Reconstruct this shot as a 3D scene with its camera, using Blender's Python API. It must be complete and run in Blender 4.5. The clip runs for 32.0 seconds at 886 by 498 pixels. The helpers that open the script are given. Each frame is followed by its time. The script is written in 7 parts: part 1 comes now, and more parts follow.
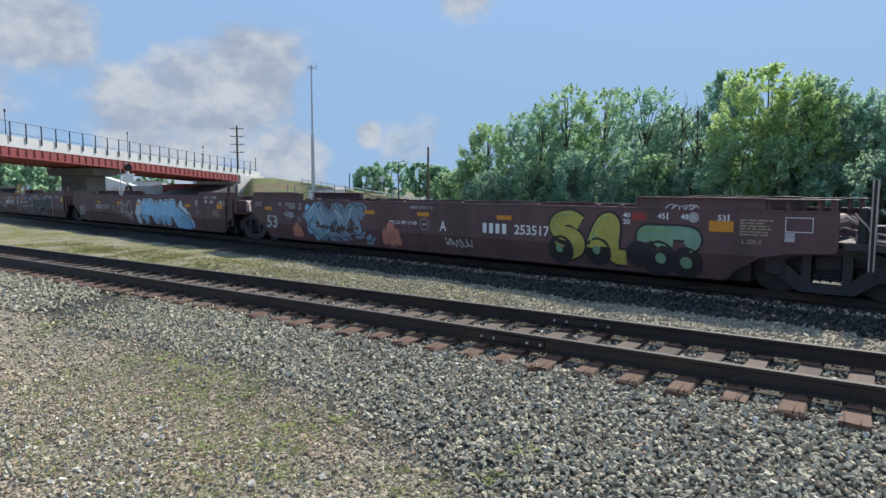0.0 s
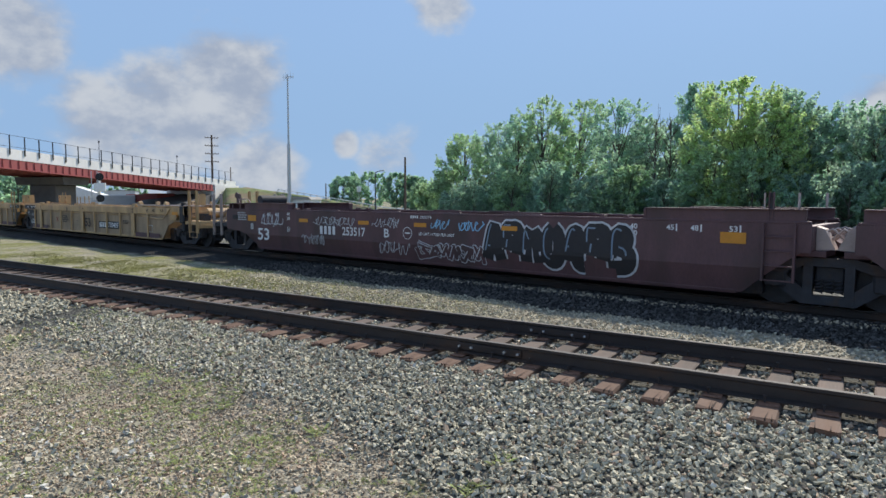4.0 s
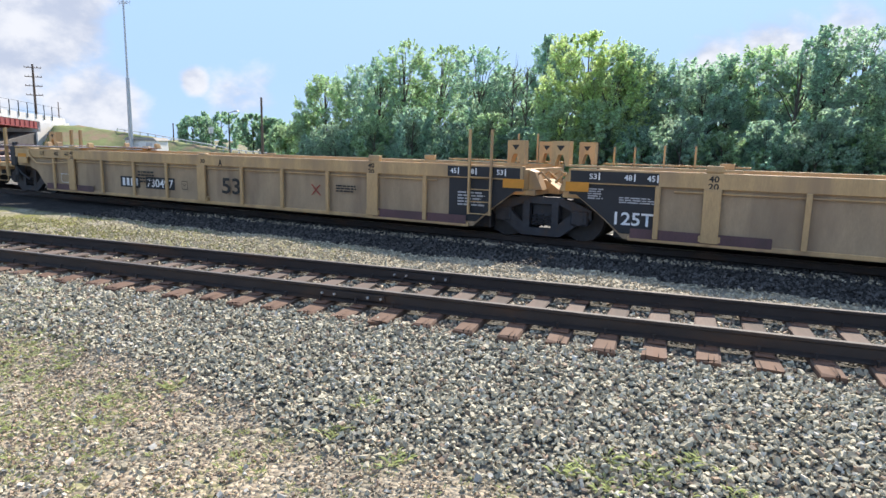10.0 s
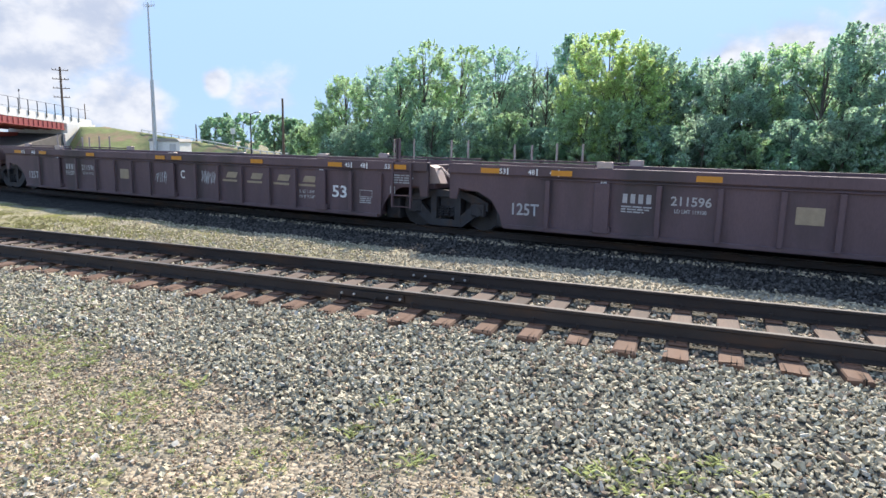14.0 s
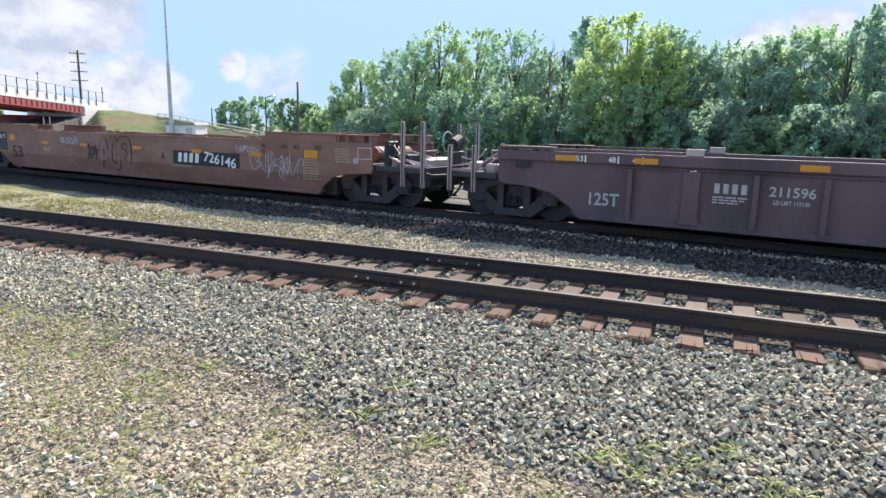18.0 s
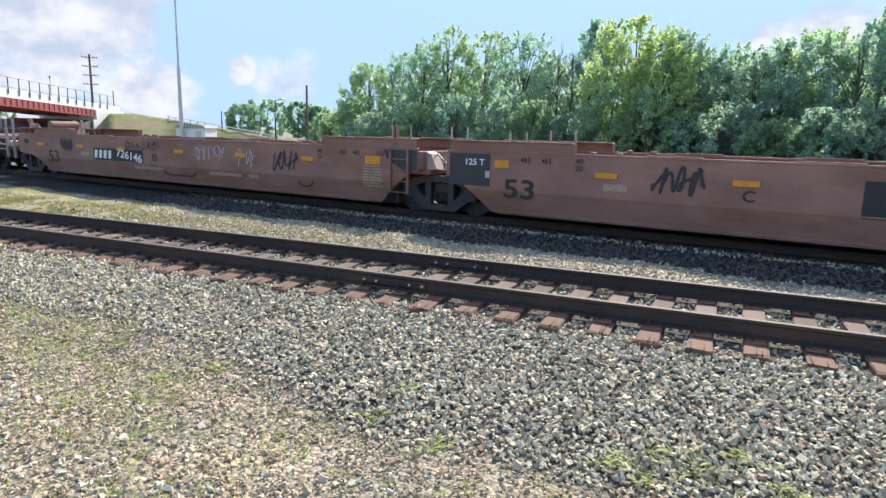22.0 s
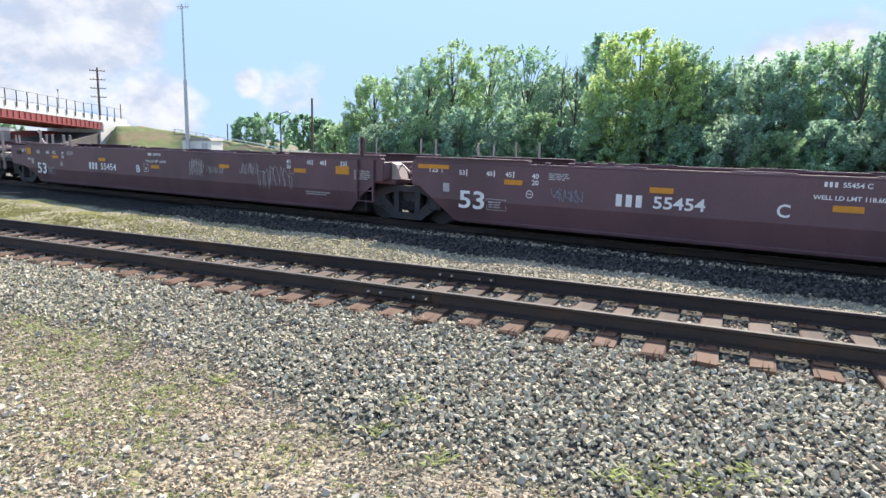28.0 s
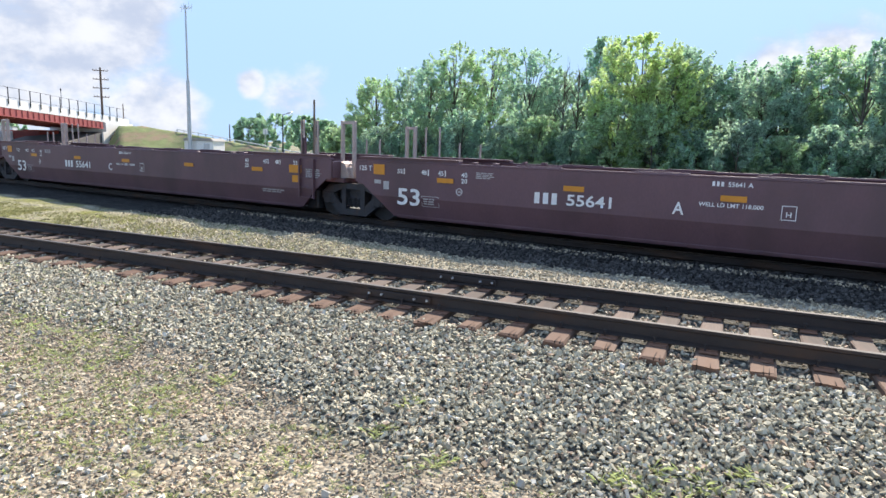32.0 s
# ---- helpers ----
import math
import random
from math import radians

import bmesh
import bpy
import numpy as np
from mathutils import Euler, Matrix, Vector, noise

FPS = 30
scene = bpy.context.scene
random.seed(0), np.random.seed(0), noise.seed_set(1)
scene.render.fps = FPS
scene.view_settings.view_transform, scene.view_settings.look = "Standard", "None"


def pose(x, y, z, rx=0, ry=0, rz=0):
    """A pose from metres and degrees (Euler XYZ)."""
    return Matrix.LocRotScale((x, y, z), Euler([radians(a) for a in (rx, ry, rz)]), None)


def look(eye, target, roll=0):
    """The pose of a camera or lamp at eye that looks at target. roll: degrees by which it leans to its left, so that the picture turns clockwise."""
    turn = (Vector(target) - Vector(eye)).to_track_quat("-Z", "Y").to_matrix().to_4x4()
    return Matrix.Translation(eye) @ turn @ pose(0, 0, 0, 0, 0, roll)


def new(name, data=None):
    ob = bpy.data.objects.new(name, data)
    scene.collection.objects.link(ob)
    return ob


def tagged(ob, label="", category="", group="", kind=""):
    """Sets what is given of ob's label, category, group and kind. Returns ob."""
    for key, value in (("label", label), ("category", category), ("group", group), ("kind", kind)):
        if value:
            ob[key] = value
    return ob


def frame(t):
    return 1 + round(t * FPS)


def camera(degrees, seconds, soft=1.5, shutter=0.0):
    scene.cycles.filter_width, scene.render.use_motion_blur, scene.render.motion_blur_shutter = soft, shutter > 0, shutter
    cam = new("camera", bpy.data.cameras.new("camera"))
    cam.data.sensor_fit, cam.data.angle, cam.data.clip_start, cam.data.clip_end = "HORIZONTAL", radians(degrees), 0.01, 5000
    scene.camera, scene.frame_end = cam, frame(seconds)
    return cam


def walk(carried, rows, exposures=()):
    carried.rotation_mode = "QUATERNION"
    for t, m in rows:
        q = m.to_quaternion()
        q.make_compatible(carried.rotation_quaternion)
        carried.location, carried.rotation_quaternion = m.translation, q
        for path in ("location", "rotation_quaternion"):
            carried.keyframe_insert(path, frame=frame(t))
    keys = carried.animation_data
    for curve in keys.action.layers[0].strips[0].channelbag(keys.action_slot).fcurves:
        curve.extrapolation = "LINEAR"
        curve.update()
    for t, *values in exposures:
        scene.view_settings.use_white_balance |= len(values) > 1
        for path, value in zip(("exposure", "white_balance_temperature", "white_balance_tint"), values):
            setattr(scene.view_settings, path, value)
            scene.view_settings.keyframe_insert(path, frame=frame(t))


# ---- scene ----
# camera: a hand-held phone, standing still and panning
cam = camera(69.9, 32.0, soft=1.5)
EYE = (0.0, -6.989, 1.796)
PATH = [  # seconds, yaw, pitch, roll
    (0.0, 42.55, -5.47, -0.06),
    (0.5, 42.30, -5.57, 0.02),
    (1.0, 42.88, -5.58, 0.22),
    (1.5, 43.02, -5.73, -0.12),
    (2.0, 43.14, -6.30, -0.81),
    (2.5, 42.62, -5.83, -0.67),
    (4.5, 39.23, -4.52, -0.10),
    (5.0, 36.46, -6.20, -0.33),
    (5.5, 32.71, -9.38, -0.59),
    (6.0, 30.54, -8.88, -0.75),
    (6.5, 29.23, -8.85, -0.84),
    (7.0, 28.54, -8.65, -0.74),
    (7.5, 28.10, -8.38, -0.88),
    (8.0, 27.85, -8.48, -1.22),
    (8.5, 27.95, -8.67, -1.60),
    (9.0, 28.41, -8.85, -1.35),
    (9.5, 28.25, -9.03, -1.27),
    (10.0, 28.18, -9.31, -1.21),
    (10.5, 28.21, -9.29, -1.35),
    (11.0, 28.65, -9.46, -0.87),
    (11.5, 29.22, -9.11, -1.18),
    (12.0, 29.55, -8.86, -1.26),
    (12.5, 29.89, -9.10, -1.31),
    (13.0, 29.71, -8.74, -1.19),
    (13.5, 29.90, -8.53, -0.94),
    (14.0, 29.93, -9.32, -1.08),
    (14.5, 30.15, -10.32, -1.32),
    (16.5, 30.32, -10.49, -1.23),
    (17.0, 30.75, -10.59, -1.25),
    (17.5, 30.93, -10.91, -1.63),
    (18.0, 31.25, -10.73, -1.23),
    (18.5, 31.00, -10.38, -0.97),
    (19.0, 30.70, -10.12, -1.16),
    (19.5, 30.84, -10.07, -0.97),
    (20.0, 31.28, -10.25, -1.16),
    (20.5, 31.19, -10.13, -1.36),
    (21.0, 31.41, -10.15, -1.47),
    (21.5, 31.65, -9.79, -0.99),
    (22.0, 32.00, -10.47, -1.24),
    (22.5, 32.23, -10.50, -1.18),
    (23.0, 32.22, -10.32, -1.27),
    (23.5, 31.74, -10.59, -1.89),
    (24.0, 31.69, -10.87, -1.73),
    (24.5, 31.98, -10.92, -1.67),
    (25.0, 32.44, -9.98, -1.33),
    (25.5, 32.94, -10.02, -1.36),
    (27.5, 32.41, -9.74, -1.40),
    (28.0, 32.40, -9.39, -1.24),
    (28.5, 32.27, -9.39, -1.12),
    (29.0, 32.47, -9.16, -0.95),
    (29.5, 32.36, -9.46, -1.53),
    (30.0, 32.31, -9.92, -2.16),
    (30.5, 32.60, -9.87, -2.04),
    (31.0, 32.30, -9.92, -2.07),
    (31.5, 32.49, -9.53, -1.73),
    (32.0, 32.56, -9.19, -1.67),
]
EXPOSURES = [(0.0, 0.27, 6200, 9), (2.5, 0.27, 6200, 9), (5.0, 0.22, 6300, 10), (6.5, 0.84, 6500, 12.5), (32.0, 0.97, 6500, 12)]
walk(cam, [(t, pose(*EYE, 90 + pitch, roll, yaw)) for t, yaw, pitch, roll in PATH], EXPOSURES)

# ---- sky and sun ----
SUN_EL, SUN_AZ = radians(42.5), radians(-6.0)      # the sun stands high beyond the train
sun_way = Vector((math.sin(SUN_AZ) * math.cos(SUN_EL), math.cos(SUN_AZ) * math.cos(SUN_EL), math.sin(SUN_EL)))
sun = new("sun", bpy.data.lights.new("sun", "SUN"))
sun.data.energy, sun.data.angle, sun.data.color = 4.6, radians(0.53), (1.0, 0.9, 0.76)
sun.matrix_world = look(sun_way * 100, (0, 0, 0))

world = bpy.data.worlds.new("sky")
scene.world = world
world.use_nodes = True
wn, wl = world.node_tree.nodes, world.node_tree.links
wn.clear()
sky = wn.new("ShaderNodeTexSky")
sky.sky_type, sky.sun_disc, sky.sun_elevation, sky.sun_rotation = "NISHITA", False, SUN_EL, SUN_AZ
sky.air_density, sky.dust_density, sky.ozone_density, sky.altitude = 1.0, 0.3, 2.5, 200
sky_out = wn.new("ShaderNodeOutputWorld")
sky_back = wn.new("ShaderNodeBackground")
sky_back.inputs["Strength"].default_value = 0.1
wl.new(sky_back.outputs[0], sky_out.inputs[0])
sky_way = wn.new("ShaderNodeTexCoord").outputs["Generated"]


def sky_math(op, *values):
    q = wn.new("ShaderNodeMath")
    q.operation = op
    for i, v in enumerate(values):
        if isinstance(v, (int, float)):
            q.inputs[i].default_value = v
        else:
            wl.new(v, q.inputs[i])
    return q.outputs[0]


def sky_noise(scale, detail, stretch=1.0, shift=(0.0, 0.0, 0.0)):
    mp = wn.new("ShaderNodeMapping")
    mp.inputs["Scale"].default_value = (1, 1, stretch)
    mp.inputs["Location"].default_value = shift
    wl.new(sky_way, mp.inputs["Vector"])
    q = wn.new("ShaderNodeTexNoise")
    q.inputs["Scale"].default_value, q.inputs["Detail"].default_value, q.inputs["Roughness"].default_value = scale, detail, 0.58
    wl.new(mp.outputs[0], q.inputs["Vector"])
    return q.outputs["Fac"]


def sky_fade(v, a, c, lo=0.0, hi=1.0):
    q = wn.new("ShaderNodeMapRange")
    q.interpolation_type = "SMOOTHSTEP"
    wl.new(v, q.inputs["Value"])
    for key, x in (("From Min", a), ("From Max", c), ("To Min", lo), ("To Max", hi)):
        q.inputs[key].default_value = x
    return q.outputs["Result"]


def sky_mix(f, a, c):
    q = wn.new("ShaderNodeMix")
    q.data_type = "RGBA"
    if isinstance(f, float):
        q.inputs[0].default_value = f
    else:
        wl.new(f, q.inputs[0])
    for i, v in ((6, a), (7, c)):
        if isinstance(v, tuple):
            q.inputs[i].default_value = (*v, 1)
        else:
            wl.new(v, q.inputs[i])
    return q.outputs[2]


sky_sep = wn.new("ShaderNodeSeparateXYZ")
wl.new(sky_way, sky_sep.inputs[0])
height = sky_sep.outputs[2]
haze = sky_mix(0.7, sky.outputs[0], (3.1, 4.5, 7.0))
low = sky_mix(sky_fade(height, 0.08, 0.45, 0.88, 0.0), haze, (2.6, 3.95, 5.9))
clouds = None
for az, el, r, weight in ((59.0, 9.2, 0.15, 0.74), (63.5, 7.0, 0.16, 0.68), (68.0, 6.0, 0.15, 0.55), (74.5, 11.5, 0.13, 0.62), (80.0, 8.0, 0.2, 0.5), (49.2, 4.7, 0.042, 0.72), (41.0, 16.5, 0.09, 0.55), (6.0, 7.0, 0.09, 0.62), (1.5, 7.8, 0.10, 0.6), (-4.0, 9.0, 0.1, 0.45), (56.0, 3.0, 0.13, 0.5), (66.0, 3.0, 0.2, 0.48), (46.0, 3.5, 0.12, 0.4)):
    a, b = radians(az), radians(el)
    q = wn.new("ShaderNodeVectorMath")
    q.operation = "DISTANCE"
    wl.new(sky_way, q.inputs[0])
    q.inputs[1].default_value = (-math.sin(a) * math.cos(b), math.cos(a) * math.cos(b), math.sin(b))
    puff = sky_fade(q.outputs["Value"], 0.0, r, weight, 0.0)
    clouds = puff if clouds is None else sky_math("MAXIMUM", clouds, puff)
billow = sky_math("ADD", sky_math("MULTIPLY", sky_noise(10.0, 10, 1.5), 0.9), sky_math("MULTIPLY", sky_noise(2.2, 3, 2.5), 0.3))
cover = sky_fade(sky_math("ADD", clouds, billow), 0.8, 1.12, 0.0, 0.95)
relief = sky_math("SUBTRACT", sky_noise(10.0, 6, 1.5), sky_noise(10.0, 6, 1.5, (-0.012, 0.0, 0.03)))      # tops of the billows catch the sun
lit = sky_fade(sky_math("ADD", relief, sky_math("MULTIPLY", sky_math("SUBTRACT", sky_noise(5.0, 4, 1.5), 0.5), 0.45)), -0.17, 0.2)
shade = sky_mix(lit, (3.1, 3.5, 4.3), (4.95, 5.1, 5.35))
wl.new(sky_mix(cover, low, shade), sky_back.inputs["Color"])

# ---- materials ----
def material(name, color, rough=0.7, metal=0.0, var=0.25, scale=3.0, fine=60.0, bump=0.15, stain=None, stain_amount=0.0, spec=0.5, stretch=(1, 1, 1), island=0.0, objvar=0.0, bump_dist=0.01):
    """A surface of one base colour with broad and fine variation, stains and relief."""
    m = bpy.data.materials.new(name)
    m.use_nodes = True
    n, l = m.node_tree.nodes, m.node_tree.links
    b = n["Principled BSDF"]
    b.inputs["Roughness"].default_value, b.inputs["Metallic"].default_value = rough, metal
    b.inputs["Specular IOR Level"].default_value = spec
    tc = n.new("ShaderNodeTexCoord")
    mp = n.new("ShaderNodeMapping")
    mp.inputs["Scale"].default_value = stretch
    l.new(tc.outputs["Object"], mp.inputs["Vector"])
    big, small = n.new("ShaderNodeTexNoise"), n.new("ShaderNodeTexNoise")
    for t, s, d in ((big, scale, 5), (small, fine, 3)):
        t.inputs["Scale"].default_value, t.inputs["Detail"].default_value, t.inputs["Roughness"].default_value = s, d, 0.6
        l.new(mp.outputs[0], t.inputs["Vector"])
    mix = n.new("ShaderNodeMath")
    mix.operation = "MULTIPLY_ADD"
    l.new(big.outputs["Fac"], mix.inputs[0])
    mix.inputs[1].default_value = 0.65
    half = n.new("ShaderNodeMath")
    half.operation = "MULTIPLY"
    l.new(small.outputs["Fac"], half.inputs[0])
    half.inputs[1].default_value = 0.35
    l.new(half.outputs[0], mix.inputs[2])
    ramp = n.new("ShaderNodeMapRange")
    l.new(mix.outputs[0], ramp.inputs["Value"])
    ramp.inputs["From Min"].default_value, ramp.inputs["From Max"].default_value = 0.3, 0.7
    ramp.inputs["To Min"].default_value, ramp.inputs["To Max"].default_value = 1 - var, 1 + var
    value = ramp.outputs["Result"]
    for amount, kind, socket in ((island, "ShaderNodeNewGeometry", "Random Per Island"), (objvar, "ShaderNodeObjectInfo", "Random")):
        if amount:
            g = n.new(kind)
            r2 = n.new("ShaderNodeMapRange")
            l.new(g.outputs[socket], r2.inputs["Value"])
            r2.inputs["To Min"].default_value, r2.inputs["To Max"].default_value = 1 - amount, 1 + amount
            mm = n.new("ShaderNodeMath")
            mm.operation = "MULTIPLY"
            l.new(value, mm.inputs[0])
            l.new(r2.outputs["Result"], mm.inputs[1])
            value = mm.outputs[0]
    tint = n.new("ShaderNodeVectorMath")
    tint.operation = "SCALE"
    tint.inputs[0].default_value = color
    l.new(value, tint.inputs["Scale"])
    col = tint.outputs[0]
    if stain:
        st = n.new("ShaderNodeTexNoise")
        st.inputs["Scale"].default_value, st.inputs["Detail"].default_value = scale * 0.6, 8
        l.new(mp.outputs[0], st.inputs["Vector"])
        sr = n.new("ShaderNodeMapRange")
        l.new(st.outputs["Fac"], sr.inputs["Value"])
        sr.inputs["From Min"].default_value, sr.inputs["From Max"].default_value = 0.62 - stain_amount * 0.3, 0.8 - stain_amount * 0.3
        mx = n.new("ShaderNodeMix")
        mx.data_type = "RGBA"
        l.new(sr.outputs["Result"], mx.inputs[0])
        l.new(col, mx.inputs[6])
        mx.inputs[7].default_value = (*stain, 1)
        col = mx.outputs[2]
    l.new(col, b.inputs["Base Color"])
    if bump:
        bp = n.new("ShaderNodeBump")
        bp.inputs["Strength"].default_value, bp.inputs["Distance"].default_value = bump, bump_dist
        l.new(mix.outputs[0], bp.inputs["Height"])
        l.new(bp.outputs[0], b.inputs["Normal"])
    return m


maroon = material("maroon_paint", (0.115, 0.058, 0.06), 0.6, var=0.3, scale=1.2, fine=25, bump=0.05, stain=(0.072, 0.045, 0.042), stain_amount=0.4, stretch=(1.4, 1, 0.5))
plum = material("dark_plum_paint", (0.118, 0.075, 0.081), 0.65, var=0.25, scale=1.0, fine=25, bump=0.05, stain=(0.068, 0.05, 0.05), stain_amount=0.35, stretch=(1.5, 1, 0.5))
fresh = material("deep_maroon_paint", (0.125, 0.067, 0.078), 0.5, var=0.2, scale=0.8, fine=20, bump=0.03, stain=(0.084, 0.05, 0.055), stain_amount=0.25, stretch=(1.2, 1, 0.6))
rusty = material("weathered_brown_paint", (0.26, 0.145, 0.112), 0.75, var=0.3, scale=1.4, fine=30, bump=0.08, stain=(0.2, 0.105, 0.07), stain_amount=0.45, stretch=(0.6, 1, 1.6))
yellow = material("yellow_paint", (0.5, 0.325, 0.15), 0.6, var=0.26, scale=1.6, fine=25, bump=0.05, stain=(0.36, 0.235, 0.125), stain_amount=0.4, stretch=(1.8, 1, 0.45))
# sunlight on the cars' end gear is put into this pale colour
pale_steel = material("sunlit_pale_steel", (0.47, 0.38, 0.335), 0.6, metal=0.3, var=0.2, scale=4, bump=0.03)
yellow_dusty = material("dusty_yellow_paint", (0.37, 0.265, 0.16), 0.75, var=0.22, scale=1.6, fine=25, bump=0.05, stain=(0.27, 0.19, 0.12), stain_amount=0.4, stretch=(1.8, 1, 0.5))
black_paint = material("black_paint", (0.018, 0.019, 0.022), 0.6, var=0.3, scale=2, bump=0.05)
truck_steel = material("grimy_black_steel", (0.04, 0.04, 0.044), 0.7, metal=0.1, var=0.35, scale=6, fine=50, bump=0.15, stain=(0.07, 0.045, 0.03), stain_amount=0.2)
wheel_steel = material("grimy_wheel_steel", (0.036, 0.035, 0.036), 0.6, metal=0.2, var=0.3, scale=8, bump=0.1)
rail_side = material("weathered_rail_steel", (0.045, 0.036, 0.032), 0.6, metal=0.4, var=0.3, scale=5, fine=80, bump=0.12, stain=(0.09, 0.05, 0.03), stain_amount=0.3, stretch=(0.3, 1, 1))
rail_top = material("dull_rail_head", (0.12, 0.11, 0.1), 0.75, metal=0.4, var=0.1, scale=4, bump=0.03)
bright_rail = material("polished_rail_head", (0.55, 0.54, 0.52), 0.3, metal=1.0, var=0.1, scale=4, bump=0.03)
tie_wood = material("weathered_tie_wood", (0.11, 0.08, 0.062), 0.85, var=0.35, scale=2.5, fine=40, bump=0.5, stain=(0.14, 0.075, 0.045), stain_amount=0.5, stretch=(1.2, 0.12, 1), objvar=0.4)
tie_crack = material("dark_tie_split", (0.035, 0.024, 0.018), 0.95, var=0.2, bump=0.05)
plate_rust = material("rusty_tie_plate", (0.2, 0.1, 0.06), 0.8, metal=0.2, var=0.35, scale=20, bump=0.2)
white_paint = material("white_paint", (0.75, 0.75, 0.73), 0.6, var=0.12, scale=4, bump=0.02)
faded_white = material("faded_white_paint", (0.42, 0.41, 0.4), 0.7, var=0.2, scale=8, bump=0.02)
tan_paint = material("faded_tan_paint", (0.34, 0.27, 0.18), 0.7, var=0.2, scale=8, bump=0.02)
black_mark = material("black_marking", (0.02, 0.018, 0.016), 0.6, var=0.2, scale=6, bump=0.02)
orange_tape = material("orange_reflector_tape", (0.6, 0.25, 0.02), 0.45, var=0.15, scale=5, bump=0.02)
red_mark = material("red_marking", (0.3, 0.045, 0.03), 0.65, var=0.25, scale=5, bump=0.02)
concrete = material("pale_concrete", (0.8, 0.79, 0.76), 0.8, var=0.12, scale=0.3, fine=5, bump=0.1)
grey_concrete = material("grey_concrete", (0.3, 0.29, 0.27), 0.85, var=0.2, scale=0.4, fine=5, bump=0.1)
# shade under the bridge deck is put into this darker concrete colour
shade_concrete = material("concrete_in_deck_shade", (0.15, 0.14, 0.13), 0.9, var=0.3, scale=0.5, fine=5, bump=0.1)
girder_red = material("red_girder_paint", (0.34, 0.085, 0.08), 0.6, var=0.12, scale=0.5, bump=0.02)
galv = material("galvanised_steel", (0.5, 0.52, 0.54), 0.45, metal=0.6, var=0.1, scale=2, bump=0.02)
dark_post = material("dark_fence_steel", (0.035, 0.036, 0.04), 0.6, metal=0.3, var=0.2, bump=0.02)
pole_wood = material("creosoted_pole_wood", (0.12, 0.085, 0.065), 0.85, var=0.3, scale=3, fine=30, bump=0.2, stretch=(3, 3, 0.3))
bark = material("grey_brown_bark", (0.12, 0.1, 0.08), 0.9, var=0.35, scale=4, fine=30, bump=0.5, stretch=(2, 2, 0.5))


def leafy(name, color, glow=0.66):
    """Leaves: half of the light passes through them."""
    m = material(name, color, 0.55, var=0.3, scale=0.4, fine=5, bump=0, island=0.4)
    n, l = m.node_tree.nodes, m.node_tree.links
    b = n["Principled BSDF"]
    t = n.new("ShaderNodeBsdfTranslucent")
    up = n.new("ShaderNodeVectorMath")
    up.operation = "MULTIPLY"
    l.new(b.inputs["Base Color"].links[0].from_socket, up.inputs[0])
    up.inputs[1].default_value = (1.2, 1.35, 1.1)
    l.new(up.outputs[0], t.inputs["Color"])
    mx = n.new("ShaderNodeMixShader")
    mx.inputs[0].default_value = glow
    l.new(b.outputs[0], mx.inputs[1])
    l.new(t.outputs[0], mx.inputs[2])
    l.new(mx.outputs[0], n["Material Output"].inputs["Surface"])
    return m


# air haze is put into the tree-leaf colours: paler and bluer than real leaves
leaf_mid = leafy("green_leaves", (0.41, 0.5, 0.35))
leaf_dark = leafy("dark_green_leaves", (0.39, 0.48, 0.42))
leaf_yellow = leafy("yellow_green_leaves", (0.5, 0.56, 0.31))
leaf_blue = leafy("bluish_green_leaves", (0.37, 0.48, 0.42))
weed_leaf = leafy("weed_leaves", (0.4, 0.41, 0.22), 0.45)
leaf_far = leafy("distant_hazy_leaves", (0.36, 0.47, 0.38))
grass_mat = material("meadow_grass", (0.17, 0.2, 0.07), 0.9, var=0.45, scale=0.5, fine=6, bump=0.6, stain=(0.24, 0.17, 0.1), stain_amount=0.45, bump_dist=0.3)
dry_grass = leafy("yellowing_grass", (0.27, 0.25, 0.12), 0.35)
stone_grey = material("grey_ballast_stone", (0.43, 0.39, 0.285), 0.9, var=0.3, scale=30, fine=120, bump=0.1, island=0.38, spec=0.2)
stone_tan = material("tan_gravel_stone", (0.42, 0.355, 0.25), 0.9, var=0.25, scale=30, fine=120, bump=0.1, island=0.5)
# dark ballast, made darker still by the train's shade put into its colour
stone_dark_shade = material("dark_shaded_ballast_stone", (0.08, 0.075, 0.07), 0.9, var=0.3, scale=30, fine=120, bump=0.1, island=0.75, spec=0.1)
stone_pale = material("pale_gravel_stone", (0.5, 0.47, 0.4), 0.85, var=0.2, scale=30, fine=120, bump=0.1, island=0.35, spec=0.3)
stone_brown = material("brown_gravel_stone", (0.34, 0.255, 0.18), 0.9, var=0.25, scale=30, fine=120, bump=0.1, island=0.4, spec=0.2)

# ---- mesh helpers ----
def part(name, bm, mat, parent=None, label="", smooth=False):
    """Links a bmesh as one mesh object under a thing or a part."""
    me = bpy.data.meshes.new(name)
    if smooth:
        for f in bm.faces:
            f.smooth = True
    bm.to_mesh(me)
    bm.free()
    me.materials.append(mat)
    ob = new(name, me)
    if parent:
        ob.parent = parent
    if label:
        ob["label"] = label
    return ob


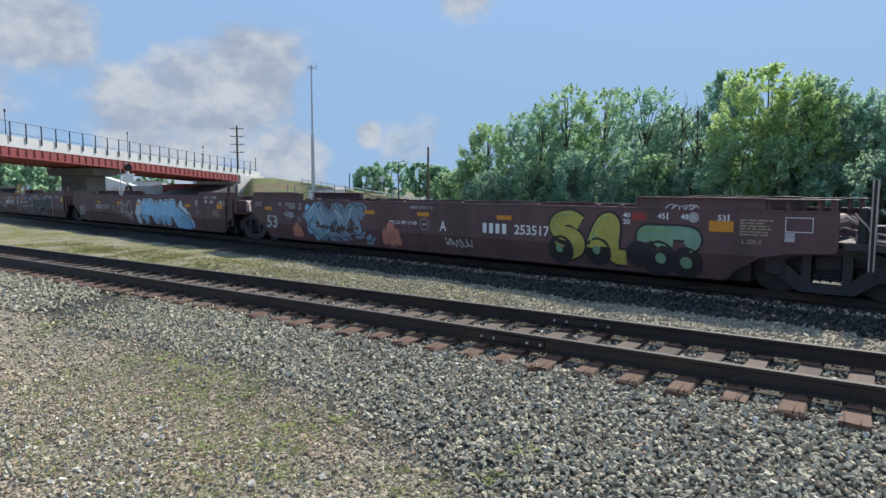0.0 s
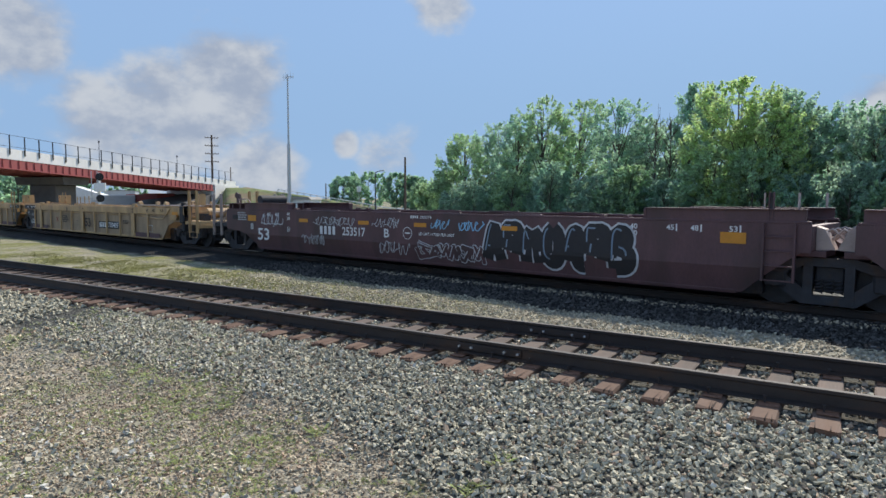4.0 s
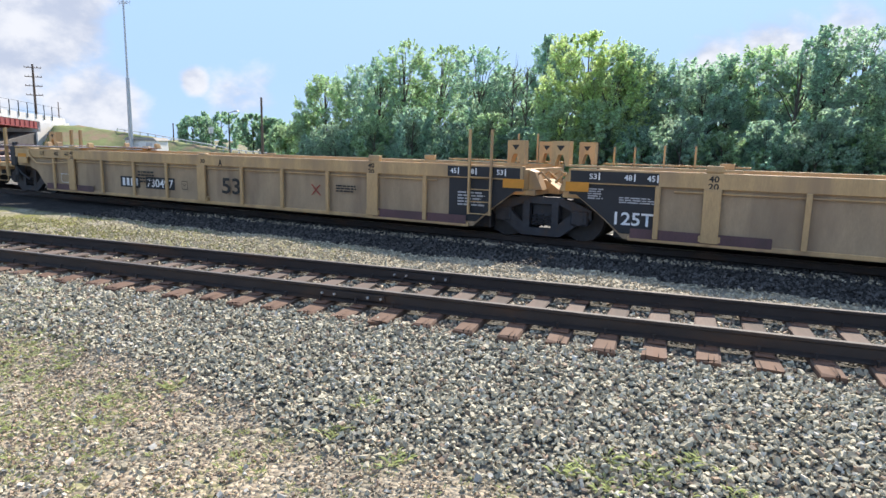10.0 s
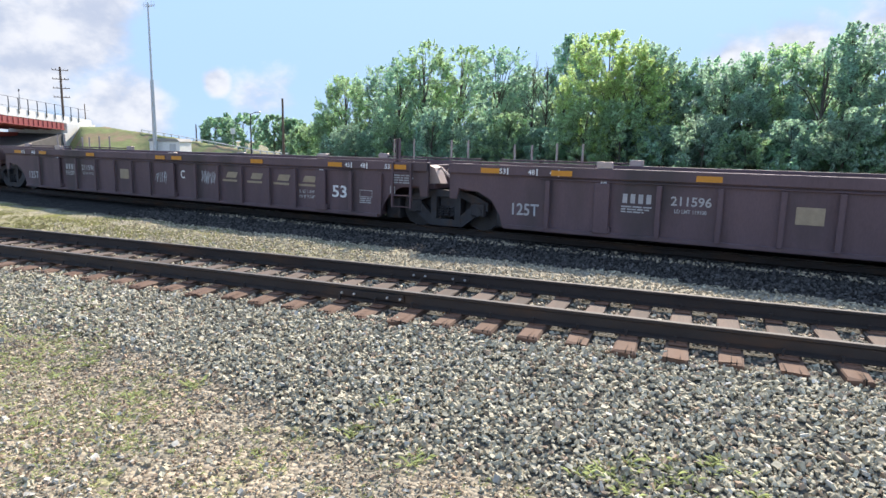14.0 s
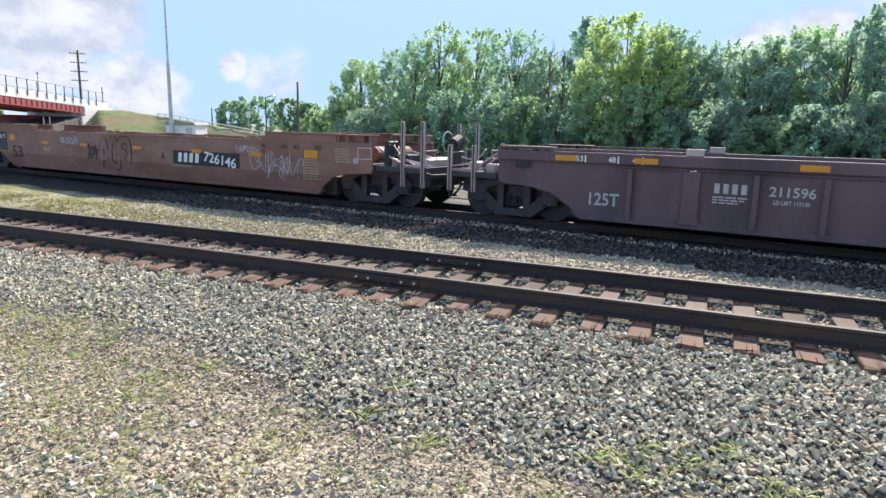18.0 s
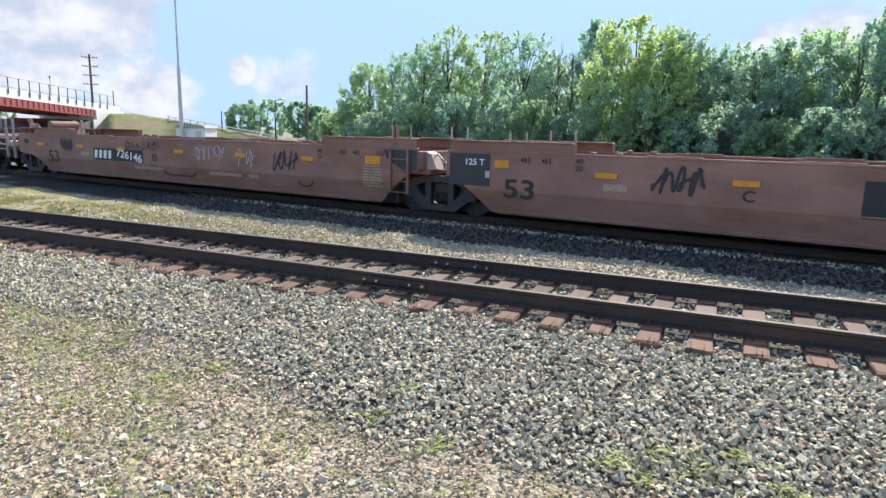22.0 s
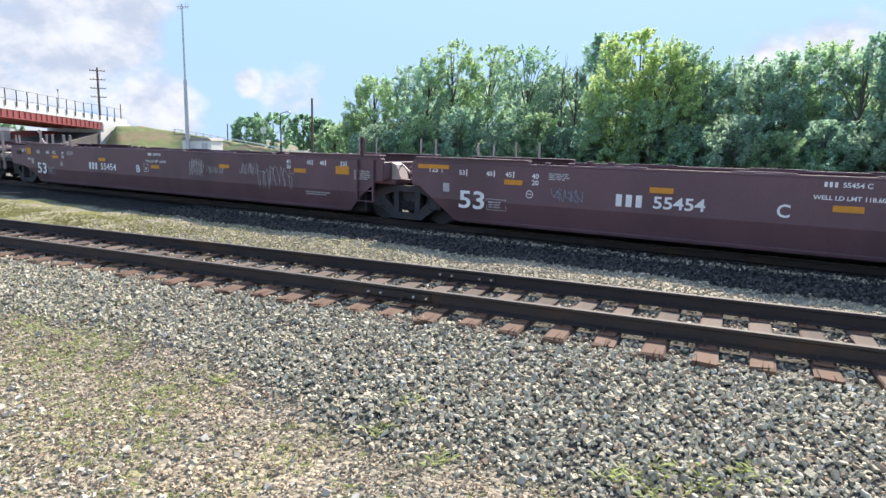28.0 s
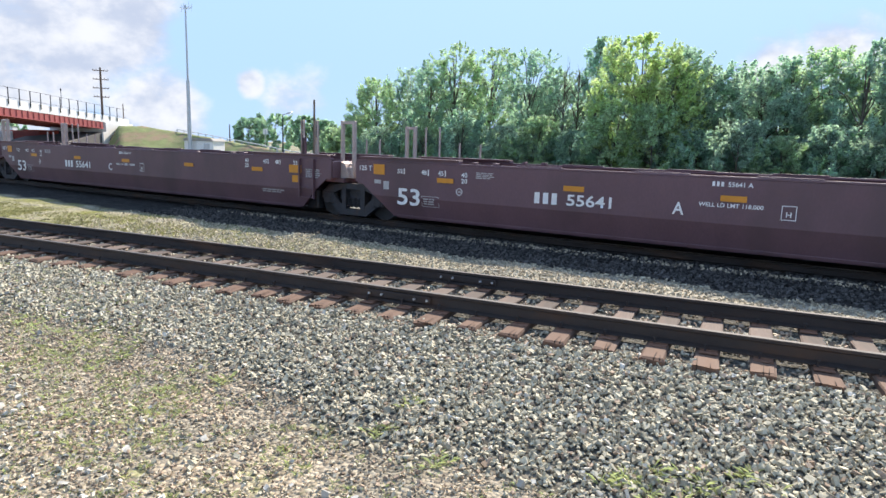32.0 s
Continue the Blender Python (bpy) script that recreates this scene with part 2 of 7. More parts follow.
def box(bm, x0, x1, y0, y1, z0, z1, bevel=0.0, m=None):
    r = bmesh.ops.create_cube(bm, size=1)
    vs = r["verts"]
    bmesh.ops.scale(bm, vec=(x1 - x0, y1 - y0, z1 - z0), verts=vs)
    bmesh.ops.translate(bm, vec=((x0 + x1) / 2, (y0 + y1) / 2, (z0 + z1) / 2), verts=vs)
    if bevel:
        es = list({e for v in vs for e in v.link_edges})
        r = bmesh.ops.bevel(bm, geom=es, offset=bevel, segments=1, affect="EDGES", clamp_overlap=True)
        vs = list({v for f in r["faces"] for v in f.verts} | {v for v in vs if v.is_valid})
    if m is not None:
        bmesh.ops.transform(bm, matrix=m, verts=vs)
    return vs


def tube(bm, a, b, r, r2=None, seg=8):
    a, b = Vector(a), Vector(b)
    d = b - a
    q = d.to_track_quat("Z", "Y").to_matrix().to_4x4()
    bmesh.ops.create_cone(bm, cap_ends=True, segments=seg, radius1=r, radius2=r if r2 is None else r2, depth=d.length, matrix=Matrix.Translation((a + b) / 2) @ q)


def pipe(bm, points, r, seg=6):
    """One bent pipe through the points."""
    pts = [Vector(p) for p in points]
    rings = []
    for i, p in enumerate(pts):
        d = (pts[min(i + 1, len(pts) - 1)] - pts[max(i - 1, 0)]).normalized()
        q = d.to_track_quat("Z", "Y")
        if rings and abs(d.z) < 0.999:
            side = d.cross(Vector((0, 0, 1))).normalized()
        else:
            side = q @ Vector((1, 0, 0)) if abs(d.z) >= 0.999 else d.cross(Vector((0, 0, 1))).normalized()
        up = side.cross(d)
        rings.append([bm.verts.new(p + (side * math.cos(2 * math.pi * k / seg) + up * math.sin(2 * math.pi * k / seg)) * r) for k in range(seg)])
    for a, b in zip(rings, rings[1:]):
        for k in range(seg):
            j = (k + 1) % seg
            bm.faces.new((a[k], a[j], b[j], b[k]))
    bm.faces.new(rings[0][::-1])
    bm.faces.new(rings[-1])
    bmesh.ops.recalc_face_normals(bm, faces=bm.faces)


def prism(bm, outline, y0, y1):
    """A closed outline in x and z, given thickness along y."""
    lo = [bm.verts.new((x, y0, z)) for x, z in outline]
    hi = [bm.verts.new((x, y1, z)) for x, z in outline]
    n = len(outline)
    bm.faces.new(lo)
    bm.faces.new(hi[::-1])
    for i in range(n):
        j = (i + 1) % n
        bm.faces.new((lo[j], lo[i], hi[i], hi[j]))
    bmesh.ops.recalc_face_normals(bm, faces=bm.faces)


def empty(name, m=None):
    e = new(name)
    e.empty_display_size = 0.3
    if m is not None:
        e.matrix_basis = m
    return e


def bmnew():
    return bmesh.new()


def raw(name, verts, faces, mat, smooth=False):
    me = bpy.data.meshes.new(name)
    me.from_pydata([tuple(v) for v in verts], [], [tuple(f) for f in faces])
    me.materials.append(mat)
    if smooth:
        me.shade_smooth()
    return new(name, me)

# ---- ground and tracks ----
LEAN_A = math.atan(0.133)                      # the near track runs askew to the train's track
CA, SA = math.cos(LEAN_A), math.sin(LEAN_A)
TRAIN_Y, TRAIN_Z = 7.68, -0.26                 # centre and rail height of the train's track
GAUGE = 1.434
NEAR = Matrix.Rotation(LEAN_A, 4, "Z")         # near track's own space: x along it, y across, its first rail at y = 0


def ramp(v, a, b, za, zb):
    return za + (zb - za) * np.clip((v - a) / (b - a), 0, 1)


def ground_z(x, y):
    v = -x * SA + y * CA
    near = np.where(v < 0.717, ramp(v, -2.7, -0.45, -0.62, -0.258), ramp(v, 1.95, 3.0, -0.258, -0.52))
    d = np.abs(y - TRAIN_Y)
    far = ramp(d, 1.25, 3.1, -0.45, -0.62)
    base = -0.62 + 0 * x
    z = np.maximum(np.maximum(near, far), base)
    roll = 0.03 * np.sin(x * 0.9 + 1.3) * np.sin(y * 1.1 + 0.4) + 0.02 * np.sin(x * 2.3 + y * 1.7)
    return z + roll * np.where((v < -2.2) | ((v > 2.6) & (d > 2.4)), 1.0, 0.15)


def spaced(lo, hi, fine_lo, fine_hi, step):
    mid = np.arange(fine_lo, fine_hi + 1e-6, step)
    grow = [step * 1.35 ** i for i in range(1, 60)]
    up = fine_hi + np.cumsum(grow)
    dn = fine_lo - np.cumsum(grow)
    return np.concatenate([[lo], dn[dn > lo][::-1], mid, up[up < hi], [hi]])


gx, gy = spaced(-3500, 3500, -26, 9, 0.22), spaced(-3500, 3500, -9, 13, 0.16)
GX, GY = np.meshgrid(gx, gy)
GZ = ground_z(GX, GY)
nx, ny = len(gx), len(gy)
quads = [(j * nx + i, j * nx + i + 1, (j + 1) * nx + i + 1, (j + 1) * nx + i) for j in range(ny - 1) for i in range(nx - 1)]


def zone_material():
    """Gravel, ballast and thin grass, laid out across the two tracks."""
    m = bpy.data.materials.new("gravel_ground")
    m.use_nodes = True
    n, l = m.node_tree.nodes, m.node_tree.links
    b = n["Principled BSDF"]
    b.inputs["Roughness"].default_value = 0.9
    b.inputs["Specular IOR Level"].default_value = 0.08      # loose stone has no sheen
    tc = n.new("ShaderNodeTexCoord")
    sep = n.new("ShaderNodeSeparateXYZ")
    l.new(tc.outputs["Object"], sep.inputs[0])

    def math_node(op, a, c, d=None):
        q = n.new("ShaderNodeMath")
        q.operation = op
        for i, v in enumerate((a, c, d)):
            if v is None:
                continue
            if isinstance(v, (int, float)):
                q.inputs[i].default_value = v
            else:
                l.new(v, q.inputs[i])
        return q.outputs[0]

    def noise_node(scale, detail=4, rough=0.6):
        q = n.new("ShaderNodeTexNoise")
        q.inputs["Scale"].default_value, q.inputs["Detail"].default_value, q.inputs["Roughness"].default_value = scale, detail, rough
        l.new(tc.outputs["Object"], q.inputs["Vector"])
        return q.outputs["Fac"]

    def fade(v, a, c):
        q = n.new("ShaderNodeMapRange")
        l.new(v, q.inputs["Value"])
        q.inputs["From Min"].default_value, q.inputs["From Max"].default_value = a, c
        return q.outputs["Result"]

    def blend(f, a, c):
        q = n.new("ShaderNodeMix")
        q.data_type = "RGBA"
        l.new(f, q.inputs[0])
        for i, v in ((6, a), (7, c)):
            if isinstance(v, tuple):
                q.inputs[i].default_value = (*v, 1)
            else:
                l.new(v, q.inputs[i])
        return q.outputs[2]

    wob = math_node("MULTIPLY_ADD", noise_node(0.9), 0.9, -0.45)
    v = math_node("ADD", math_node("ADD", math_node("MULTIPLY", sep.outputs[0], -SA), math_node("MULTIPLY", sep.outputs[1], CA)), wob)
    y = math_node("ADD", sep.outputs[1], wob)
    x = math_node("ADD", sep.outputs[0], wob)
    vor = n.new("ShaderNodeTexVoronoi")
    vor.inputs["Scale"].default_value = 24
    l.new(tc.outputs["Object"], vor.inputs["Vector"])
    stone = n.new("ShaderNodeSeparateColor")
    l.new(vor.outputs["Color"], stone.inputs[0])
    grain = math_node("MULTIPLY_ADD", stone.outputs[0], 0.9, 0.55)
    # ballast base is darkened: shade in the gaps between stones is coloured in
    ballast, dirt = (0.1, 0.095, 0.08), blend(fade(noise_node(1.3), 0.4, 0.62), (0.36, 0.3, 0.22), (0.26, 0.235, 0.18))
    weeds = fade(math_node("ADD", noise_node(0.8, 6, 0.7), math_node("MULTIPLY", noise_node(9), 0.25)), 0.69, 0.82)
    dirt = blend(weeds, dirt, (0.15, 0.17, 0.06))
    strip = blend(fade(noise_node(2.0), 0.35, 0.65), (0.36, 0.32, 0.24), (0.27, 0.25, 0.2))
    green = math_node("MULTIPLY", fade(x, -5, -14), fade(noise_node(0.7, 6, 0.7), 0.38, 0.6))
    strip = blend(green, strip, (0.2, 0.2, 0.07))
    # dark ballast ground with the train's shade mixed into the colour
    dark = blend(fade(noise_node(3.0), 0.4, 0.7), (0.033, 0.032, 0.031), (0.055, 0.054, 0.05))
    beyond = blend(fade(noise_node(0.4), 0.4, 0.6), (0.19, 0.18, 0.16), (0.15, 0.15, 0.12))
    meadow = blend(fade(noise_node(0.12, 6), 0.35, 0.65), (0.13, 0.16, 0.045), (0.2, 0.19, 0.08))
    u = math_node("ADD", math_node("MULTIPLY", sep.outputs[0], CA), math_node("MULTIPLY", sep.outputs[1], SA))
    edge = n.new("ShaderNodeMapRange")
    l.new(u, edge.inputs["Value"])
    for key, value in (("From Min", -6.3), ("From Max", -3.6), ("To Min", 1.9), ("To Max", 2.75)):
        edge.inputs[key].default_value = value
    col = blend(fade(math_node("ADD", v, edge.outputs["Result"]), -0.2, 0.15), dirt, ballast)
    col = blend(fade(v, 2.3, 2.7), col, strip)
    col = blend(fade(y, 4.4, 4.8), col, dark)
    col = blend(fade(y, 9.9, 10.6), col, beyond)
    col = blend(fade(y, 21, 25), col, meadow)
    col = blend(fade(x, -45, -70), col, blend(fade(noise_node(0.2), 0.4, 0.6), (0.2, 0.19, 0.1), (0.3, 0.28, 0.22)))
    tint = n.new("ShaderNodeVectorMath")
    tint.operation = "SCALE"
    l.new(col, tint.inputs[0])
    l.new(grain, tint.inputs["Scale"])
    l.new(tint.outputs[0], b.inputs["Base Color"])
    bp = n.new("ShaderNodeBump")
    bp.inputs["Strength"].default_value, bp.inputs["Distance"].default_value = 0.9, 0.03
    l.new(math_node("SUBTRACT", 1.0, vor.outputs["Distance"]), bp.inputs["Height"])
    l.new(bp.outputs[0], b.inputs["Normal"])
    return m


ground_mat = zone_material()
ground = raw("ground", np.stack([GX.ravel(), GY.ravel(), GZ.ravel()], 1), quads, ground_mat, smooth=True)
tagged(ground, "grey and tan gravel ground with thin weeds", "ground", kind="structure")

# rails
RAIL = [(-0.076, -0.186), (0.076, -0.186), (0.076, -0.172), (0.012, -0.15), (0.009, -0.05), (0.036, -0.035), (0.036, -0.004), (0.03, 0.0), (-0.03, 0.0), (-0.036, -0.004), (-0.036, -0.035), (-0.009, -0.05), (-0.012, -0.15), (-0.076, -0.172)]


def rail(name, parent, y, z, x0, x1, head=rail_top):
    bm = bmnew()
    xs = np.linspace(x0, x1, 40)
    rings = [[bm.verts.new((x, y + a, z + c)) for a, c in RAIL] for x in xs]
    n = len(RAIL)
    for r, q in zip(rings, rings[1:]):
        for i in range(n):
            j = (i + 1) % n
            f = bm.faces.new((r[i], q[i], q[j], r[j]))
            f.material_index = 1 if i in (7,) else 0
    bm.faces.new(rings[0])
    bm.faces.new(rings[-1][::-1])
    bmesh.ops.recalc_face_normals(bm, faces=bm.faces)
    ob = part(name, bm, rail_side, parent)
    ob.data.materials.append(head)
    return ob


near_track = tagged(empty("near_track", NEAR), "empty railway track with dark rails on wooden ties", "railway track", kind="structure")
rail("rail", near_track, 0.0, 0.0, -170, 60)
rail("rail", near_track, GAUGE, 0.0, -170, 60)
train_track = tagged(empty("train_track", pose(0, TRAIN_Y, TRAIN_Z)), "railway track in dark, shade-toned ballast under the freight train", "railway track", kind="structure")
rail("rail", train_track, -GAUGE / 2, 0.0, -240, 120, bright_rail)
rail("rail", train_track, GAUGE / 2, 0.0, -240, 120, bright_rail)

# ties of the near track, one by one
def tie_mesh(seed):
    rnd = random.Random(seed)
    bm = bmnew()
    box(bm, -0.115, 0.115, -1.255, 1.255, -0.18, 0.0, 0.012)
    bmesh.ops.subdivide_edges(bm, edges=[e for e in bm.edges if abs(e.verts[0].co.y - e.verts[1].co.y) > 1], cuts=6)
    for v in bm.verts:
        v.co += Vector((rnd.uniform(-0.01, 0.01), rnd.uniform(-0.012, 0.012), rnd.uniform(-0.01, 0.003)))
        if abs(v.co.y) > 1.22:
            v.co += Vector((rnd.uniform(-0.012, 0.012), rnd.uniform(-0.03, 0.015), rnd.uniform(-0.015, 0.0)))
    for end in (-1, 1):        # splits that run in from the ends
        for i in range(rnd.randint(1, 3)):
            x, w, far_in = rnd.uniform(-0.08, 0.08), rnd.uniform(0.003, 0.006), rnd.uniform(0.12, 0.4)
            a = end * 1.262
            q = [bm.verts.new(c) for c in ((x - w, a, 0.0025), (x + w, a, 0.0025), (x + rnd.uniform(-0.02, 0.02), a - end * far_in, 0.0025), (x - w, a, -0.12), (x + w, a, -0.12))]
            for f in ((q[0], q[1], q[2]), (q[0], q[1], q[4], q[3])):
                bm.faces.new(f).material_index = 1
    me = bpy.data.meshes.new("tie")
    bm.to_mesh(me)
    bm.free()
    me.materials.append(tie_wood)
    me.materials.append(tie_crack)
    return me


TIES = [tie_mesh(i) for i in range(6)]
rnd = random.Random(5)
for k in range(-52, 26):
    t = new("tie", TIES[rnd.randrange(6)])
    t.parent = near_track
    t.matrix_basis = pose(-4.566 + 0.5055 * k + rnd.uniform(-0.02, 0.02), GAUGE / 2 + rnd.uniform(-0.05, 0.05), -0.2 + rnd.uniform(-0.012, 0.006), rz=rnd.uniform(-1.2, 1.2))

# tie plates under both rails, with spikes that hold the rail's foot
bm = bmnew()
box(bm, -0.09, 0.09, -0.19, 0.19, -0.006, 0.006, 0.003)
for y in (-0.09, 0.09):
    box(bm, -0.088, 0.088, y - 0.009, y + 0.009, 0.006, 0.016, 0.002)
PLATE = bpy.data.meshes.new("tie_plate")
bm.to_mesh(PLATE)
bm.free()
PLATE.materials.append(plate_rust)
bm = bmnew()
box(bm, -0.009, 0.009, -0.009, 0.009, 0.0, 0.05)
box(bm, -0.017, 0.017, -0.028, 0.014, 0.05, 0.068, 0.004)
SPIKE = bpy.data.meshes.new("spike")
bm.to_mesh(SPIKE)
bm.free()
SPIKE.materials.append(rail_side)
for k in range(-52, 26):
    x = -4.566 + 0.5055 * k
    for y in (0.0, GAUGE):
        p = new("tie_plate", PLATE)
        p.parent = near_track
        p.matrix_basis = pose(x + rnd.uniform(-0.015, 0.015), y + rnd.uniform(-0.01, 0.01), -0.198, rz=rnd.uniform(-2, 2))
        if k > -18:
            for side in (-1, 1):
                s = new("spike", SPIKE)
                s.parent = near_track
                s.matrix_basis = pose(x + side * 0.045 + rnd.uniform(-0.01, 0.01), y + side * 0.1, -0.2 + rnd.uniform(0, 0.025), rx=rnd.uniform(-5, 5), rz=0 if side > 0 else 180)

# joint bars bolted to the rails' webs
for y, bolts in ((0.0, (-5.12, -4.94, -4.466, -4.286)), (GAUGE, (-4.768, -4.58, -4.148, -3.966))):
    mid = sum(bolts) / 4
    for side in (-1, 1):
        bm = bmnew()
        box(bm, mid - 0.46, mid + 0.46, y + side * 0.024 - 0.013, y + side * 0.024 + 0.013, -0.145, -0.052, 0.006)
        bar = part("joint_bar", bm, rail_side, near_track)
        for u in bolts:
            bm = bmnew()
            tube(bm, (u, y + side * 0.037, -0.1), (u, y + side * 0.062, -0.1), 0.017, seg=6)
            part("bolt", bm, galv, bar, "bright steel bolt head")

# ties of the train's track
for k in range(-90, 24):
    t = new("tie", TIES[rnd.randrange(6)])
    t.parent = train_track
    t.matrix_basis = pose(0.5055 * k + rnd.uniform(-0.02, 0.02), rnd.uniform(-0.05, 0.05), -0.235 + rnd.uniform(-0.012, 0.006), rz=rnd.uniform(-1.2, 1.2))

# ---- the train ----
HALF = 1.5        # half of a well car's width
WHEEL_R = 0.483
LONG = 20.0       # truck to truck
CREASE = 0.74     # below this height the smooth sides lean in
FACE = -HALF      # the side that faces the camera, in a car's own space


def wheelset(parent, x):
    bm = bmnew()
    for sgn in (-1, 1):
        y = sgn * 0.745
        for r, a, c in ((WHEEL_R, y - 0.065, y + 0.055), (WHEEL_R + 0.026, y - sgn * 0.065 - 0.014, y - sgn * 0.065 + 0.014)):
            tube(bm, (0, a, 0), (0, c, 0), r, seg=28)
        tube(bm, (0, y, 0), (0, y + sgn * 0.1, 0), 0.16, 0.11, seg=12)
        for k in range(6):
            ang = k * math.pi / 3
            tube(bm, (0.27 * math.cos(ang), y + sgn * 0.03, 0.27 * math.sin(ang)), (0.27 * math.cos(ang), y + sgn * 0.075, 0.27 * math.sin(ang)), 0.028, seg=6)
    tube(bm, (0, -1.05, 0), (0, 1.05, 0), 0.085, seg=12)
    for sgn in (-1, 1):
        tube(bm, (0, sgn * 1.0, 0), (0, sgn * 1.09, 0), 0.12, seg=10)
        box(bm, -0.05, 0.05, sgn * 1.09 - 0.01, sgn * 1.09 + 0.012, -0.05, 0.05)
    ob = part("wheelset", bm, wheel_steel, parent)
    ob.matrix_parent_inverse = Matrix.Translation((x, 0, WHEEL_R))
    return ob


bm = bmnew()
turns = [(0.062 * math.cos(a), 0.062 * math.sin(a), 0.02 + 0.26 * a / (8 * math.pi)) for a in np.linspace(0, 8 * math.pi, 41)]
pipe(bm, turns, 0.017, 5)
SPRING = bpy.data.meshes.new("coil_spring")
bm.to_mesh(SPRING)
bm.free()
SPRING.materials.append(truck_steel)


def side_frame(parent, sgn):
    bm = bmnew()
    y0, y1 = sgn * 1.0 - 0.07, sgn * 1.0 + 0.07
    for outline in (
        [(-1.16, 0.5), (-0.82, 0.64), (-0.4, 0.8), (0.4, 0.8), (0.82, 0.64), (1.16, 0.5), (1.16, 0.7), (0.85, 0.85), (0.42, 0.96), (-0.42, 0.96), (-0.85, 0.85), (-1.16, 0.7)],
        [(-1.0, 0.6), (-0.92, 0.42), (-0.46, 0.08), (-0.3, 0.08), (-0.3, 0.26), (-0.78, 0.66)],
        [(1.0, 0.6), (0.78, 0.66), (0.3, 0.26), (0.3, 0.08), (0.46, 0.08), (0.92, 0.42)],
        [(-0.42, 0.08), (0.42, 0.08), (0.42, 0.25), (-0.42, 0.25)],
        [(-0.42, 0.25), (-0.26, 0.25), (-0.26, 0.85), (-0.42, 0.85)],
        [(0.26, 0.25), (0.42, 0.25), (0.42, 0.85), (0.26, 0.85)],
    ):
        y0, y1 = y0 - 0.003, y1 + 0.003
        prism(bm, outline, y0, y1)
    for ex in (-0.9, 0.9):
        box(bm, ex - 0.2, ex + 0.2, y0 - 0.03, y1 + 0.03, 0.36, 0.7, 0.04)
        tube(bm, (ex, sgn * 1.08, WHEEL_R), (ex, sgn * 1.13, WHEEL_R), 0.11, seg=12)
    part("side_frame", bm, truck_steel, parent)
    for sx in (-0.17, 0.0, 0.17):
        coil = new("coil_spring", SPRING)
        coil.parent = parent
        coil.matrix_basis = pose(sx, sgn * 1.0, 0.275)


def truck(parent, x):
    """A freight truck: two cast side frames, a bolster on springs, two wheelsets."""
    bm = bmnew()
    box(bm, -0.24, 0.24, -0.95, 0.95, 0.3, 0.8, 0.03)
    box(bm, -1.15, 1.15, -0.5, 0.5, 0.34, 0.74, 0.04)
    tube(bm, (0, 0, 0.7), (0, 0, 0.96), 0.26, seg=14)
    ob = part("truck", bm, truck_steel, parent, "grimy cast steel truck")
    ob.matrix_basis = pose(x, 0, 0)
    for sgn in (-1, 1):
        side_frame(ob, sgn)
    wheelset(ob, -0.9)
    wheelset(ob, 0.9)
    return ob


def end_outline(style, coupled, e, low):
    """The side's outline from its lower corner to the end's top, for the end at +x."""
    if coupled:
        if style == "y":
            return [(e - 1.75, low), (e - 1.5, 0.45), (e - 1.15, 0.85), (e - 0.7, 1.0), (e + 0.3, 1.04), (e + 0.34, 1.1)]
        return [(e - 1.67, low), (e - 1.56, 0.4), (e - 1.06, 0.72), (e - 0.6, 0.82), (e + 0.2, 0.88), (e + 0.24, 0.95)]
    if style == "b":
        return [(e - 1.7, low), (e - 1.62, 0.5), (e - 1.4, 0.82), (e - 1.05, 1.0), (e - 0.55, 1.06), (e - 0.5, 0.8), (e - 0.3, 0.8)]
    return [(e - 1.65, low), (e - 1.2, 0.62), (e - 0.62, 1.07), (e - 0.45, 1.07)]


def rect(bm, x0, x1, z0, z1, y):
    return bm.faces.new([bm.verts.new(p) for p in ((x0, y, z0), (x1, y, z0), (x1, y, z1), (x0, y, z1))])


def ladder(parent, x0, x1, z0, z1, paint, rungs=4, y=FACE - 0.06):
    bm = bmnew()
    for x in (x0, x1):
        box(bm, x - 0.022, x + 0.022, y - 0.02, y + 0.05, z0, z1)
    for i in range(rungs):
        z = z0 + 0.02 + (1.5 - z0) * i / (rungs - 0.4)
        tube(bm, (x0, y, z), (x1, y, z), 0.014, seg=6)
    part("ladder", bm, paint, parent)


def posts(parent, spots, z0, z1, paint, r=0.022):
    for x, y in spots:
        bm = bmnew()
        if r < 0.023:
            box(bm, x - r, x + r, y - r, y + r, z0, z1, 0.004)
            part("guide_post", bm, paint, parent)
            continue
        w = r * 1.5
        box(bm, x - w + 0.012, x + w - 0.012, y - 0.008, y + 0.008, z0, z1)
        post = part("guide_post", bm, paint if paint is yellow else truck_steel, parent, "steel channel post")
        # pale flanges carry the sunlit edges as colour, except on yellow posts
        for f in (-w, w):
            bm = bmnew()
            box(bm, x + f - 0.012, x + f + 0.012, y - 0.04, y + 0.04, z0, z1 + 0.01, 0.003)
            part("flange", bm, paint, post)


